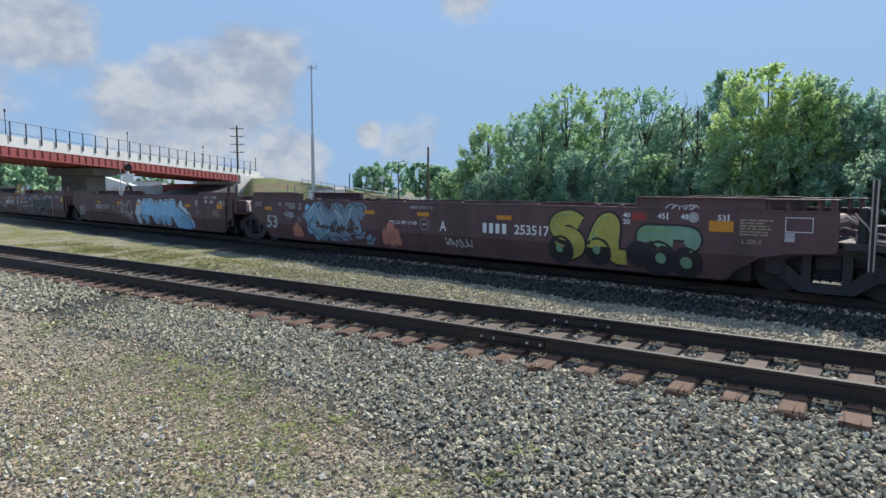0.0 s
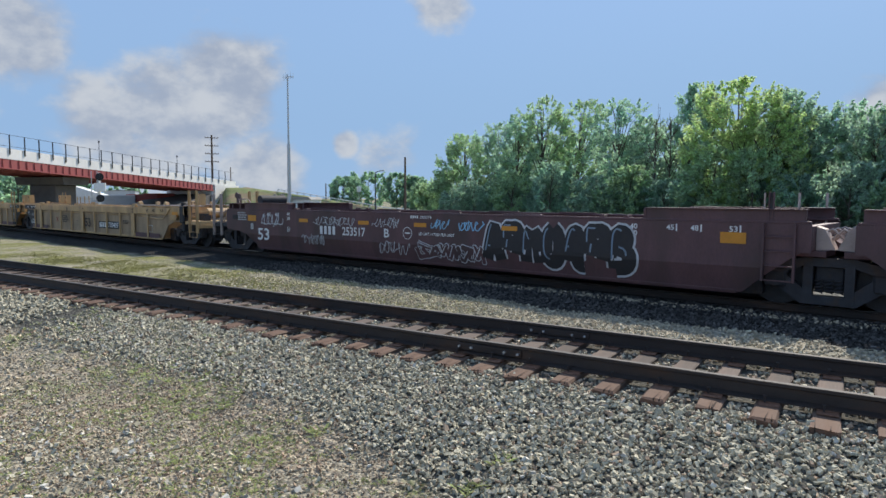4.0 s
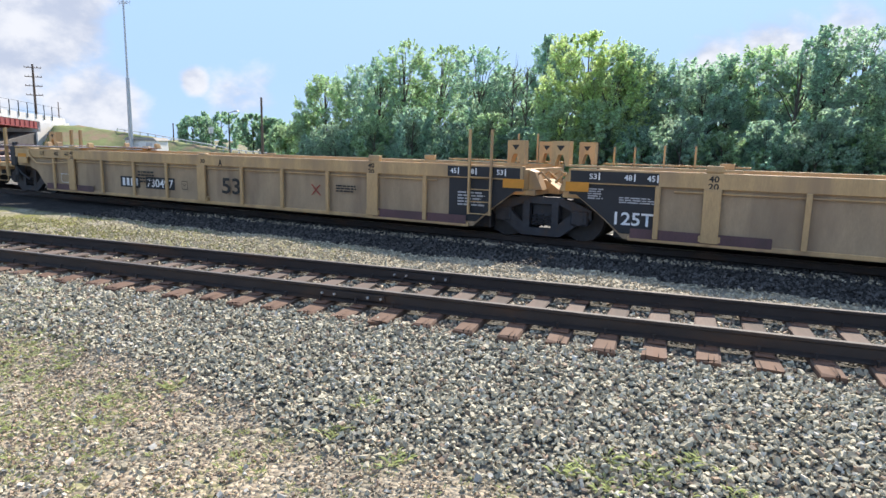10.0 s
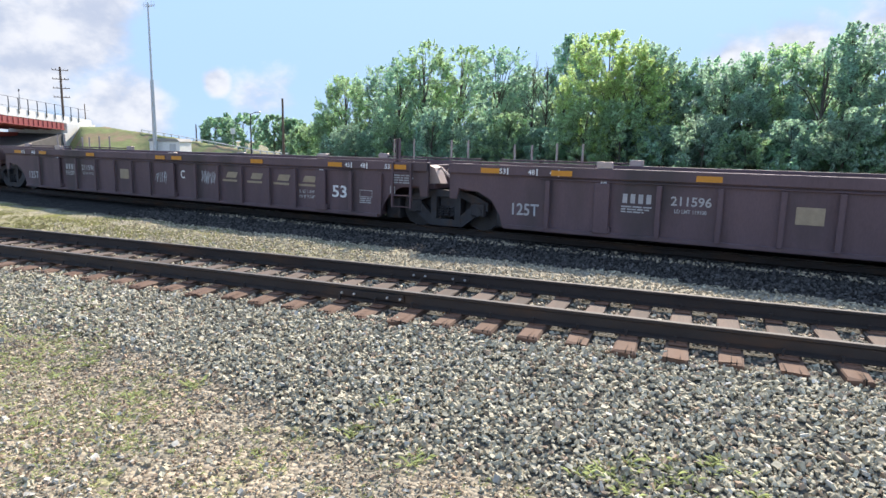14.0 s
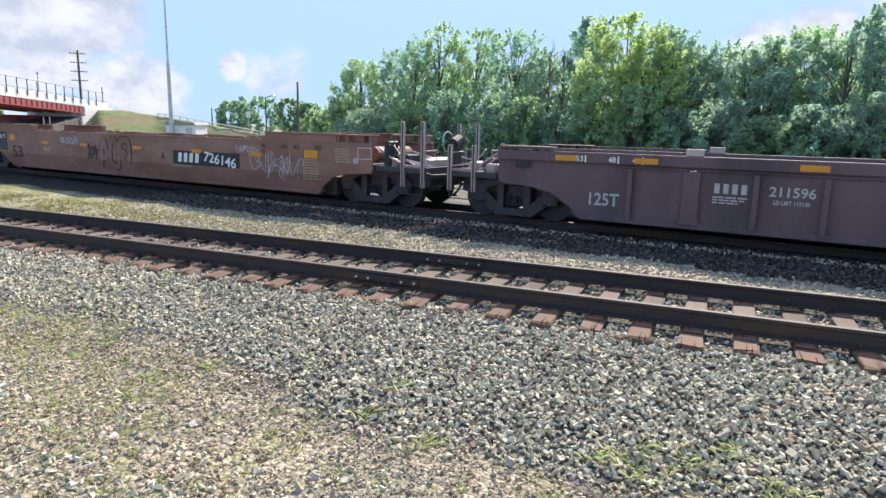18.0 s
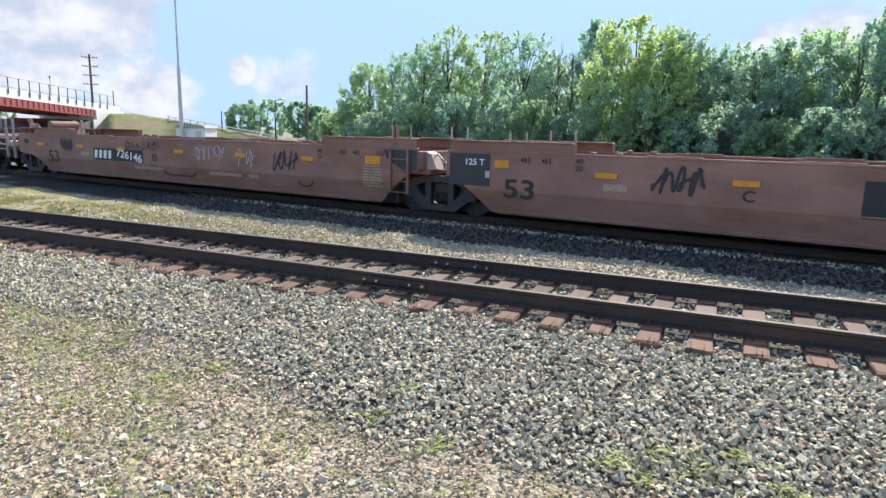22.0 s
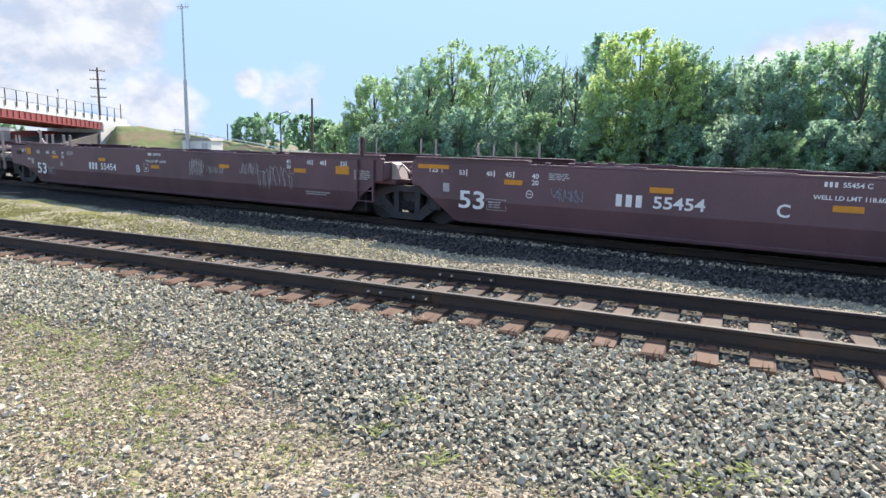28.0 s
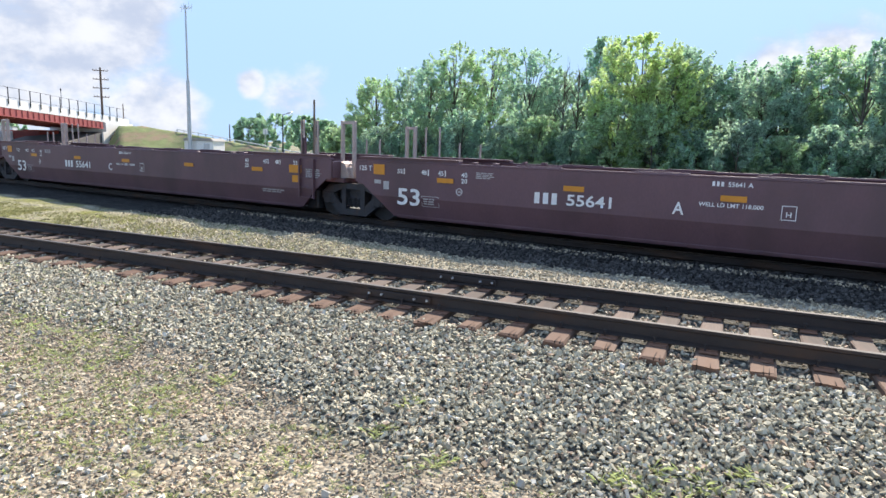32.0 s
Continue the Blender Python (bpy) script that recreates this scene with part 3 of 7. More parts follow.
def coupler(parent, sgn, e):
    bm = bmnew()
    x0 = e + 0.2
    box(bm, min(sgn * x0, sgn * (e + 1.35)), max(sgn * x0, sgn * (e + 1.35)), -0.32, 0.32, 0.72, 1.06, 0.03)
    box(bm, min(sgn * (e + 1.3), sgn * (e + 1.85)), max(sgn * (e + 1.3), sgn * (e + 1.85)), -0.1, 0.1, 0.76, 0.98, 0.02)
    ends = sorted((sgn * (e + 1.78), sgn * (e + 2.14)))
    box(bm, *ends, -0.17, 0.02, 0.74, 0.99, 0.06)
    box(bm, min(sgn * (e + 1.95), sgn * (e + 2.2)), max(sgn * (e + 1.95), sgn * (e + 2.2)), -0.02, 0.13, 0.77, 0.96, 0.06)
    box(bm, min(sgn * (e + 1.84), sgn * (e + 1.98)), max(sgn * (e + 1.84), sgn * (e + 1.98)), -0.12, -0.06, 0.6, 1.06, 0.02)
    part("coupler", bm, truck_steel, parent)
    bm = bmnew()
    pts = [(sgn * (e + 1.75 + 0.4 * t), -0.42, 0.72 - 0.36 * math.sin(math.pi * t * 0.6)) for t in np.linspace(0, 1, 9)]
    pipe(bm, pts, 0.03)
    part("air_hose", bm, black_paint, parent)


POST_AT = {"y": (0.72, 1.32), "f": (1.15, 1.7), "k": (0.94, 1.51), "c": (0.75, 1.3), "b": (0.9, 1.55), "d": (1.15, 1.75)}      # along from the truck's centre


def container_guide(car, x, y, z0, z1):
    """A yellow pedestal on two legs that guides a container down, with a black triangle on its face."""
    bm = bmnew()
    w, mid = 0.2, z0 + 0.45 * (z1 - z0)
    prism(bm, [(x - w, z0), (x - w * 0.55, z0), (x - w * 0.5, z0 + 0.1), (x - 0.05, mid), (x + 0.05, mid), (x + w * 0.5, z0 + 0.1), (x + w * 0.55, z0), (x + w, z0), (x + w, z1), (x - w, z1)], y - 0.13, y + 0.13)
    ped = part("container_guide", bm, yellow, car, "bright yellow steel container guide")
    bm = bmnew()
    prism(bm, [(x - 0.09, z1 - 0.1), (x, z1 - 0.22), (x + 0.09, z1 - 0.1)], y - 0.136, y - 0.13)
    part("triangle", bm, black_mark, ped, "black triangle marking")


def coupled_end(car, sgn, e, paint, bright, key):
    """The platform past the truck at a car's outer end, with its posts, rails, brake gear and coupler."""
    def span(a, c):
        return (sgn * a, sgn * c) if sgn > 0 else (sgn * c, sgn * a)
    p0, p1 = (0.8, 1.4) if key == "d" and sgn < 0 else POST_AT[key]
    tall = {"y": 2.34, "c": 2.2, "d": 2.2, "b": 1.68}.get(key, 2.1)
    steel = paint if key == "y" else truck_steel
    bm = bmnew()
    box(bm, *span(e - 0.6, p1 + e + 0.06), -1.1, 1.1, 1.0, 1.06)
    part("end_deck", bm, steel, car)
    for y in (-1.36, 1.36):
        bm = bmnew()
        box(bm, *span(e + 0.3, e + p1 + 0.06), y - 0.06, y + 0.06, 0.94, 1.08, 0.01)
        part("deck_edge", bm, steel, car)
    bm = bmnew()
    box(bm, *span(e + p1, e + p1 + 0.1), -1.42, 1.42, 0.8, 1.1, 0.01)
    part("end_beam", bm, steel, car)
    posts(car, [(sgn * (e + p0), -1.42), (sgn * (e + p1), -1.42), (sgn * (e + p0), 1.42), (sgn * (e + p1), 1.42)], 0.6, tall, bright, 0.034 if key == "y" else 0.024)
    for y in (-1.42, 1.42):
        bm = bmnew()
        pipe(bm, [(sgn * (e + p1), y, 1.5), (sgn * (e + p1), y * 0.55, 1.52), (sgn * (e + p1), y * 0.55, 1.06)], 0.016)
        part("grab_rail", bm, bright, car)
    bm = bmnew()
    xs = sorted((sgn * (e + p0), sgn * (e + p1)))
    pipe(bm, [(xs[0], -1.44, 1.0), (xs[0], -1.44, 0.42), (xs[1], -1.44, 0.42), (xs[1], -1.44, 1.0)], 0.018)
    part("step", bm, bright if key == "y" else truck_steel, car)
    bm = bmnew()
    pipe(bm, [(xs[0], -1.44, 0.65), (xs[1], -1.44, 0.65)], 0.014)
    part("step_rung", bm, bright if key == "y" else truck_steel, car)
    bm = bmnew()
    pipe(bm, [(sgn * (e + p1 + 0.1), -1.4, 0.98), (sgn * (e + p1 + 0.14), -1.2, 0.92), (sgn * (e + p1 + 0.18), -0.3, 0.9), (sgn * (e + 1.75), -0.12, 1.0)], 0.014)
    part("uncoupling_lever", bm, bright, car)
    bm = bmnew()
    box(bm, *span(e + 0.35, e + p1 - 0.05), -0.9, 0.9, 0.55, 0.98, 0.05)
    part("draft_sill", bm, truck_steel, car)
    bm = bmnew()
    box(bm, *span(e + 0.5, e + 0.95), -0.9, -0.35, 1.08, 1.38, 0.03)
    part("valve_box", bm, truck_steel, car)
    for y, z in ((-0.75, 1.2), (0.45, 1.28)):
        bm = bmnew()
        pipe(bm, [(sgn * (e - 0.3), y, z), (sgn * (e + 0.2), y, z + 0.12), (sgn * (e + 0.75), y + 0.1, z - 0.02), (sgn * (e + p1), y + 0.2, 1.0)], 0.022)
        part("brake_pipe", bm, bright, car)
    coupler(car, sgn, e)
    if key != "y":
        bm = bmnew()
        tube(bm, (sgn * (e - 0.1), -1.0, 1.36), (sgn * (e - 0.1), 0.6, 1.36), 0.19, seg=14)
        part("air_reservoir", bm, paint, car)
    if key == "y":
        for ya, yb in ((-1.46, -1.12), (1.12, 1.46)):
            bm = bmnew()
            box(bm, *span(e - 4.1, e + 1.42), ya, yb, 1.7, 1.735, 0.006)
            part("top_plate", bm, pale_steel, car, "worn pale walkway plate")
        bm = bmnew()
        box(bm, *span(e + 0.0, e + 0.34), -1.52, -1.1, 0.98, 1.72, 0.05)
        tube(bm, (sgn * (e + 0.17), -1.4, 1.72), (sgn * (e + 0.17), -1.4, 1.84), 0.1, seg=10)
        box(bm, *span(e + 0.06, e + 0.26), -1.45, -1.15, 0.62, 1.0, 0.04)
        part("brake_housing", bm, black_paint, car, "black brake gear housing")
        bm = bmnew()
        pipe(bm, [(sgn * (e + 0.2), -1.4, 0.95), (sgn * (e - 0.05), -1.35, 0.7), (sgn * (e - 0.45), -1.3, 0.5)], 0.035)
        part("brake_rod", bm, black_paint, car)
        container_guide(car, sgn * (e - 0.42 if sgn > 0 else e - 0.5), -0.3, 1.735, 2.24)
        for x, w, y in ((e - 4.05, 0.1, -1.3), (e - 2.33, 0.08, -1.3), (e - 1.63, 0.13, -1.25), (e - 4.05, 0.1, 1.3), (e - 2.3, 0.08, 1.3)):
            bm = bmnew()
            prism(bm, [(sgn * x - w, 1.735), (sgn * x + w, 1.735), (sgn * x + w * 0.7, 1.86), (sgn * x - w * 0.3, 1.88)], y - 0.08, y + 0.08)
            part("plate_stop", bm, bright, car)
        for x in (e - 3.6, e - 2.6, e - 1.4, e - 0.2):
            bm = bmnew()
            prism(bm, [(sgn * (x - 0.03), 1.62), (sgn * (x + 0.03), 1.62), (sgn * (x + 0.03), 1.7), (sgn * (x - 0.03), 1.7)], -1.44, -1.1)
            part("plate_bracket", bm, bright, car)
        bm = bmnew()
        pipe(bm, [(sgn * (e - 3.4), -1.53, 1.22), (sgn * (e - 1.9), -1.54, 1.13), (sgn * (e - 1.3), -1.55, 1.15), (sgn * (e - 0.95), -1.55, 1.4), (sgn * (e - 0.75), -1.5, 1.64), (sgn * (e - 0.3), -1.45, 1.69)], 0.024)
        part("brake_hose", bm, yellow, car, "yellow pipe draped along the side")
        bm = bmnew()
        box(bm, *span(e - 0.75, e - 0.2), -1.56, -1.5, 1.1, 1.32, 0.015)
        part("valve_cover", bm, bright, car)
        bm = bmnew()
        tube(bm, (sgn * (e + 0.78), -0.7, 1.42), (sgn * (e + 0.78), 0.7, 1.42), 0.2, seg=14)
        part("air_reservoir", bm, bright, car)
    else:
        # thin roof plate on short stands over the end, with the gear showing under it
        rise = 0.26 if key in "cd" else 0.12
        for y in (-1.32, 1.32):
            bm = bmnew()
            box(bm, *span(e - 1.05, e + 0.2), y - 0.2, y + 0.2, 1.6 + rise - 0.025, 1.6 + rise, 0.005)
            part("roof_plate", bm, paint, car)
            for x in (e - 0.95, e - 0.62, e - 0.1, e + 0.12):
                bm = bmnew()
                box(bm, *span(x - 0.035, x + 0.035), y - 0.12, y + 0.12, 1.59, 1.6 + rise - 0.02)
                part("plate_stand", bm, paint, car)
        if sgn < 0:
            bm = bmnew()
            box(bm, *span(e - 0.55, e - 0.22), -1.53, -1.505, 1.26, 1.42, 0.008)
            part("access_hatch", bm, black_paint, car, "dark square hatch")
        if sgn > 0 and key in "fk":
            bm = bmnew()
            prism(bm, [(e + 0.24, 0.95), (e + 0.72, 0.92), (e + 0.72, 1.3), (e + 0.58, 1.58), (e + 0.24, 1.62)], -1.46, -1.4)
            part("end_gusset", bm, bright, car, "pale steel end plate")
        if key == "b":
            bm = bmnew()
            x = e + p1 + 0.02
            box(bm, *span(x, x + 0.14), -1.2, -0.8, 1.1, 1.7, 0.03)
            tube(bm, (sgn * (x + 0.07), -1.15, 1.7), (sgn * (x + 0.07), -0.85, 1.8), 0.14, seg=12)
            part("brake_stand", bm, black_paint, car)
            bm = bmnew()
            c = Vector((sgn * (x + 0.25), -1.1, 1.75))
            hoop = [c + Vector((0, 0.24 * math.cos(a), 0.24 * math.sin(a))) for a in np.linspace(0, 2 * math.pi, 17)]
            pipe(bm, hoop, 0.016)
            part("brake_wheel", bm, galv, car)
        for y in (-1.3, -0.9):        # knee braces and a rail along the platform's edge
            bm = bmnew()
            pipe(bm, [(sgn * (e + 0.3), y, 1.55), (sgn * (e + 0.7), y, 1.3), (sgn * (e + p0), y, 1.12), (sgn * (e + p1), y, 1.1)], 0.028)
            part("platform_rail", bm, bright, car)
        for x, y0, y1 in ((0.45, -1.2, -0.5), (0.8, 0.1, 1.0), (1.2, -0.7, 0.3)):
            bm = bmnew()
            box(bm, *span(e + x, e + x + 0.26), y0, y1, 1.06, 1.27, 0.03)
            part("brake_gear", bm, bright, car, "pale brake gear on the platform, sunlight in its colour")
        for y in (-1.42, 1.42):       # slanting stays between the posts
            bm = bmnew()
            pipe(bm, [(sgn * (e + p0 - 0.3), y * 0.98, 1.62), (sgn * (e + p0), y * 0.98, 1.28), (sgn * (e + p1), y * 0.98, 1.18)], 0.02)
            part("stay", bm, bright, car)
    if sgn > 0:
        x = e + (0.2 if key == "y" else 0.5)
        if key != "y":
            bm = bmnew()
            box(bm, x, x + 0.16, -1.35, -0.9, 1.06, 1.72, 0.03)
            part("brake_housing", bm, black_paint, car)
        bm = bmnew()
        c = Vector((x + 0.2, -1.15, 1.62))
        ring_pts = [c + Vector((0, 0.26 * math.cos(a), 0.26 * math.sin(a))) for a in np.linspace(0, 2 * math.pi, 17)]
        pipe(bm, ring_pts, 0.014)
        for a in range(4):
            tube(bm, c, ring_pts[a * 4], 0.01, seg=5)
        part("brake_wheel", bm, truck_steel, car)
        if key == "k":
            bm = bmnew()
            pipe(bm, [(e + 1.2, -1.38, 2.6), (e + 1.75, -1.38, 2.6), (e + 2.05, -1.38, 2.5), (e + 2.3, -1.38, 2.3), (e + 2.34, -1.38, 2.1), (e + 2.34, -1.38, 1.2)], 0.024)
            part("gooseneck_rail", bm, bright, car)
            for x in (e + 1.05, e + 1.4):
                bm = bmnew()
                box(bm, x - 0.04, x + 0.04, -1.4, -1.33, 1.06, 2.62, 0.008)
                part("upright_plate", bm, paint if x > e + 1.2 else bright, car)
            bm = bmnew()
            box(bm, e + 1.05, e + 1.4, -1.39, -1.34, 2.54, 2.62, 0.008)
            box(bm, e + 1.05, e + 1.4, -1.39, -1.34, 1.3, 1.7, 0.008)
            part("upright_plate", bm, bright, car)
    elif key in "cd":
        bm = bmnew()
        tube(bm, (sgn * (e - 1.1), -0.9, 1.98), (sgn * (e - 1.1), 0.2, 1.98), 0.17, seg=16)
        box(bm, sgn * (e - 1.1) - 0.15, sgn * (e - 1.1) + 0.15, -0.8, 0.1, 1.6, 1.84)
        part("brake_cylinder", bm, truck_steel if key == "c" else paint, car)
        bm = bmnew()
        prism(bm, [(-e - 0.35, 1.6), (-e - 0.12, 1.6), (-e - 0.1, 1.95), (-e - 0.16, 2.2), (-e - 0.34, 2.2)], -1.0, -0.92)
        tube(bm, (-e - 0.4, -0.96, 2.15), (-e - 0.4, -0.9, 2.15), 0.12, seg=12)
        box(bm, -e - 0.34, -e + 0.3, -1.2, -0.7, 1.5, 1.62, 0.01)
        part("brake_stand", bm, paint, car)
        for x in (-e + 0.2, -e + 0.45):
            bm = bmnew()
            pipe(bm, [(x, -1.2, 1.86), (x - 0.05, -1.2, 2.0), (x + 0.3, -1.2, 2.02), (x + 0.5, -1.2, 1.88)], 0.016)
            part("brake_pipe", bm, bright, car)
    elif key == "f":
        for x in (e + 0.85, e + 1.15):
            bm = bmnew()
            prism(bm, [(-x - 0.12, 1.06), (-x + 0.12, 1.06), (-x + 0.05, 1.5), (-x + 0.05, 2.05), (-x - 0.05, 2.05), (-x - 0.05, 1.5)], -0.9, -0.86)
            part("upright_plate", bm, bright, car)
        bm = bmnew()
        prism(bm, [(-e + 0.1, 1.65), (-e + 1.0, 1.65), (-e + 0.6, 1.8), (-e + 0.42, 1.95), (-e + 0.42, 2.25), (-e + 0.3, 2.32), (-e + 0.12, 2.25), (-e + 0.12, 2.15), (-e + 0.26, 2.2), (-e + 0.28, 1.85)], -0.6, -0.56)
        part("hooked_bracket", bm, bright, car)


def upright_frame(car, x0, x1, y, z0, z1, mat):
    """A tall open frame of two channels with a cap."""
    for x in (x0, x1):
        bm = bmnew()
        box(bm, x - 0.035, x + 0.035, y - 0.06, y + 0.06, z0, z1, 0.006)
        part("upright_plate", bm, mat, car)
    bm = bmnew()
    box(bm, x0 + 0.036, x1 - 0.036, y - 0.05, y + 0.05, z1 - 0.09, z1 - 0.01, 0.006)
    box(bm, x0 + 0.036, x1 - 0.036, y - 0.05, y + 0.05, z0, z0 + 0.3, 0.006)
    part("frame_cap", bm, mat, car)


def joint_end(car, sgn, e, paint, bright, key):
    """An inner end, over the truck that two units share."""
    def span(a, c):
        return (sgn * a, sgn * c) if sgn > 0 else (sgn * c, sgn * a)
    bm = bmnew()
    box(bm, *span(e - 1.6, e - 0.25), -1.2, 1.2, 0.98, 1.1, 0.01)
    box(bm, *span(e - 0.62, e - 0.45), -1.42, 1.42, 1.1, 1.56, 0.01)
    prism(bm, [(sgn * (e - 0.5), 0.98), (sgn * (e + 0.02), 0.98), (sgn * (e + 0.02), 1.08), (sgn * (e - 0.3), 1.3), (sgn * (e - 0.5), 1.3)], -0.3, 0.3)
    part("end_sill", bm, paint, car)
    for y in (-0.9, -0.35, 0.5):
        bm = bmnew()
        pipe(bm, [(sgn * (e - 0.45), y, 1.35), (sgn * (e - 0.2), y - 0.05, 1.5), (sgn * (e + 0.02), y, 1.28)], 0.03)
        part("brake_pipe", bm, bright, car)
    bm = bmnew()
    prism(bm, [(sgn * (e - 0.44), 1.1), (sgn * (e - 0.12), 1.12), (sgn * (e - 0.3), 1.5), (sgn * (e - 0.44), 1.55)], -1.1, -0.75)
    part("end_brace", bm, bright, car)
    if key == "y":
        for y in (-1.05, 1.05):
            container_guide(car, sgn * (e - 0.45) - 0.3, y, 1.66, 2.2)
    if sgn > 0:
        x0 = e - 1.72 if key == "y" else e - 1.6 if key == "k" else e - 1.25
        ladder(car, x0, x0 + 0.54, 0.5, 2.42 if key == "y" else 1.6, bright if key == "y" else paint)
        if key != "y":
            posts(car, [(x0 - 0.02, -1.44), (x0 + 0.56, -1.44)], 1.5, 2.18, bright, 0.014)
            posts(car, [(x0 + 0.1, -1.44)], 1.5, 2.18, paint, 0.025)
            if key == "k":
                posts(car, [(x0, -1.4), (x0 + 0.54, -1.4)], 1.5, 2.66, bright, 0.024)
                upright_frame(car, e - 0.5, e - 0.08, -0.95, 1.1, 2.68, bright)
        posts(car, [(x0, 1.44), (x0 + 0.54, 1.44)], 1.5, 2.4 if key == "y" else 2.2, bright)
    else:
        posts(car, [(-e + 1.9, 1.44), (-e + 2.6, 1.44)], 1.5, 2.15, bright)
        posts(car, [(-e + 1.2, 1.44), (-e + 0.7, 1.44)], 1.5, 2.6 if key == "k" else 2.1, bright)
        if key == "k":
            upright_frame(car, -e + 0.1, -e + 0.4, 1.3, 1.3, 2.62, bright)


def well_unit(label, paint, bright, key, front, rear):
    """One well of an articulated car. front, rear: whether that end is a coupled, outer end."""
    e, low, top = LONG / 2, 0.22, 1.6
    ribbed = key in "yb"
    car = tagged(empty("well_car"), label, "freight car", "well cars of the train")
    right, left = end_outline(key, front, e, low), end_outline(key, rear, e, low)
    outline = right + [(right[-1][0], top), (-left[-1][0], top)] + [(-x, z) for x, z in left[::-1]]
    inset = 0.07 if ribbed else 0.0
    for sgn in (-1, 1):
        y = sgn * (HALF - inset)
        bm = bmnew()
        prism(bm, outline, min(y, y - sgn * 0.05), max(y, y - sgn * 0.05))
        if not ribbed:
            bmesh.ops.bisect_plane(bm, geom=bm.verts[:] + bm.edges[:] + bm.faces[:], plane_co=(0, 0, CREASE), plane_no=(0, 0, 1))
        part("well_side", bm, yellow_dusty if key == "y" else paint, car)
        bm = bmnew()
        x0, x1 = -left[-1][0], right[-1][0]
        if ribbed:
            z0 = 1.32 if key == "y" else 1.41
            ya, yb = sorted((sgn * HALF, sgn * (HALF - 0.2)))
            box(bm, x0, x1, ya, yb, z0, top + 0.03, 0.012)
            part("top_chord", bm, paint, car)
            bm = bmnew()
            ya, yb = sorted((sgn * HALF, sgn * (HALF - 0.12)))
            box(bm, -e + 1.75, e - 1.75, ya, yb, 0.2, 0.29, 0.01)
            part("side_sill", bm, paint, car)
        else:
            ya, yb = sorted((sgn * (HALF - 0.01), sgn * (HALF - 0.15)))
            box(bm, x0 + 0.02, x1 - 0.02, ya, yb, top - 0.002, top + 0.05, 0.01)
            part("top_chord", bm, paint, car)
            bm = bmnew()
            ya, yb = sorted((sgn * (HALF + 0.012), sgn * (HALF - 0.1)))
            box(bm, -e + 1.75, e - 1.75, ya, yb, 0.19, 0.27, 0.01)
            part("side_sill", bm, paint, car)
            rise = 0.26 if key in "cd" else 0.12
            for side, coupled in ((1, front), (-1, rear)):
                last = e - 1.0 if coupled else e - 0.55
                bm = bmnew()
                ya, yb = sorted((sgn * (HALF - 0.035), sgn * (HALF - 0.1)))
                prism(bm, [(side * x, z) for x, z in ((e - 3.6, top + 0.04), (last, top + 0.04), (last, top + rise), (e - 3.58, top + rise))], ya, yb)
                flange = part("raised_chord", bm, paint, car)
                bm = bmnew()
                ya, yb = sorted((sgn * (HALF + 0.02), sgn * (HALF - 0.3)))
                xs = sorted((side * (e - 3.6), side * last))
                box(bm, *xs, ya, yb, top + rise - 0.004, top + rise + 0.018, 0.004)
                part("lip", bm, paint, flange)
                for x, w in ((e - 3.62, 0.03), (e - 4.62, 0.06), (e - 4.05, 0.05)):
                    bm = bmnew()
                    ya, yb = sorted((sgn * (HALF - 0.02), sgn * (HALF - 0.2)))
                    xs = sorted((side * (x - w), side * (x + w)))
                    box(bm, *xs, ya, yb, top + 0.04, top + (rise if w < 0.04 else 0.1), 0.006)
                    part("flange_bracket", bm, paint, car)
            for a in (-1.6, 0.7, 3.2, -4.3):
                bm = bmnew()
                ya, yb = sorted((sgn * (HALF - 0.06), sgn * (HALF - 0.16)))
                box(bm, a - 0.55, a + 0.55, ya, yb, top + 0.045, top + 0.075, 0.008)
                part("chord_pad", bm, paint, car)
    if ribbed:
        wide = (-6.69, -0.45, 5.6) if key == "y" else (-6.0, 0.29, 6.41)
        thin = (-5.08, -3.49, -1.97, 1.15, 2.64, 4.19, 7.1, -7.7) if key == "y" else (-7.2, -4.85, -3.71, -2.64, -1.72, -0.77, 1.42, 2.41, 3.4, 4.49, 5.48, 7.41, 8.35)
        meshes = []
        for w in (0.05, 0.16):
            bm = bmnew()
            prism(bm, [(-w, 0.28), (w, 0.28), (w, 1.33), (-w, 1.33)], -0.06, 0.0)
            bmesh.ops.bevel(bm, geom=list(bm.edges), offset=0.008, segments=1, affect="EDGES")
            me = bpy.data.meshes.new("side_post")
            bm.to_mesh(me)
            bm.free()
            me.materials.append(paint)
            meshes.append(me)
        for sgn in (-1, 1):
            for xs, me in ((thin, meshes[0]), (wide, meshes[1])):
                for x in xs:
                    p = new("side_post", me)
                    p.parent = car
                    p.matrix_basis = pose(x, sgn * (HALF - 0.01), 0, rz=0 if sgn < 0 else 180)
            for x in wide:
                bm = bmnew()
                ya, yb = sorted((sgn * (HALF + 0.03), sgn * (HALF - 0.1)))
                box(bm, x - 0.2, x + 0.2, ya, yb, 0.3, 0.42, 0.01)
                part("lift_bracket", bm, paint, car)
                bm = bmnew()
                ya, yb = sorted((sgn * (HALF - 0.02), sgn * (HALF - 0.16)))
                box(bm, x - 0.16, x + 0.16, ya, yb, top + 0.03, top + (0.17 if abs(x) > 3 else 0.07), 0.012)
                part("container_stop", bm, bright, car)
            bm = bmnew()
            y = sgn * (HALF - 0.035)
            z = 1.24 if key == "y" else 1.36
            tube(bm, (-7.4, y, z), (7.4, y, z), 0.018, seg=6)
            part("brake_line", bm, paint, car)
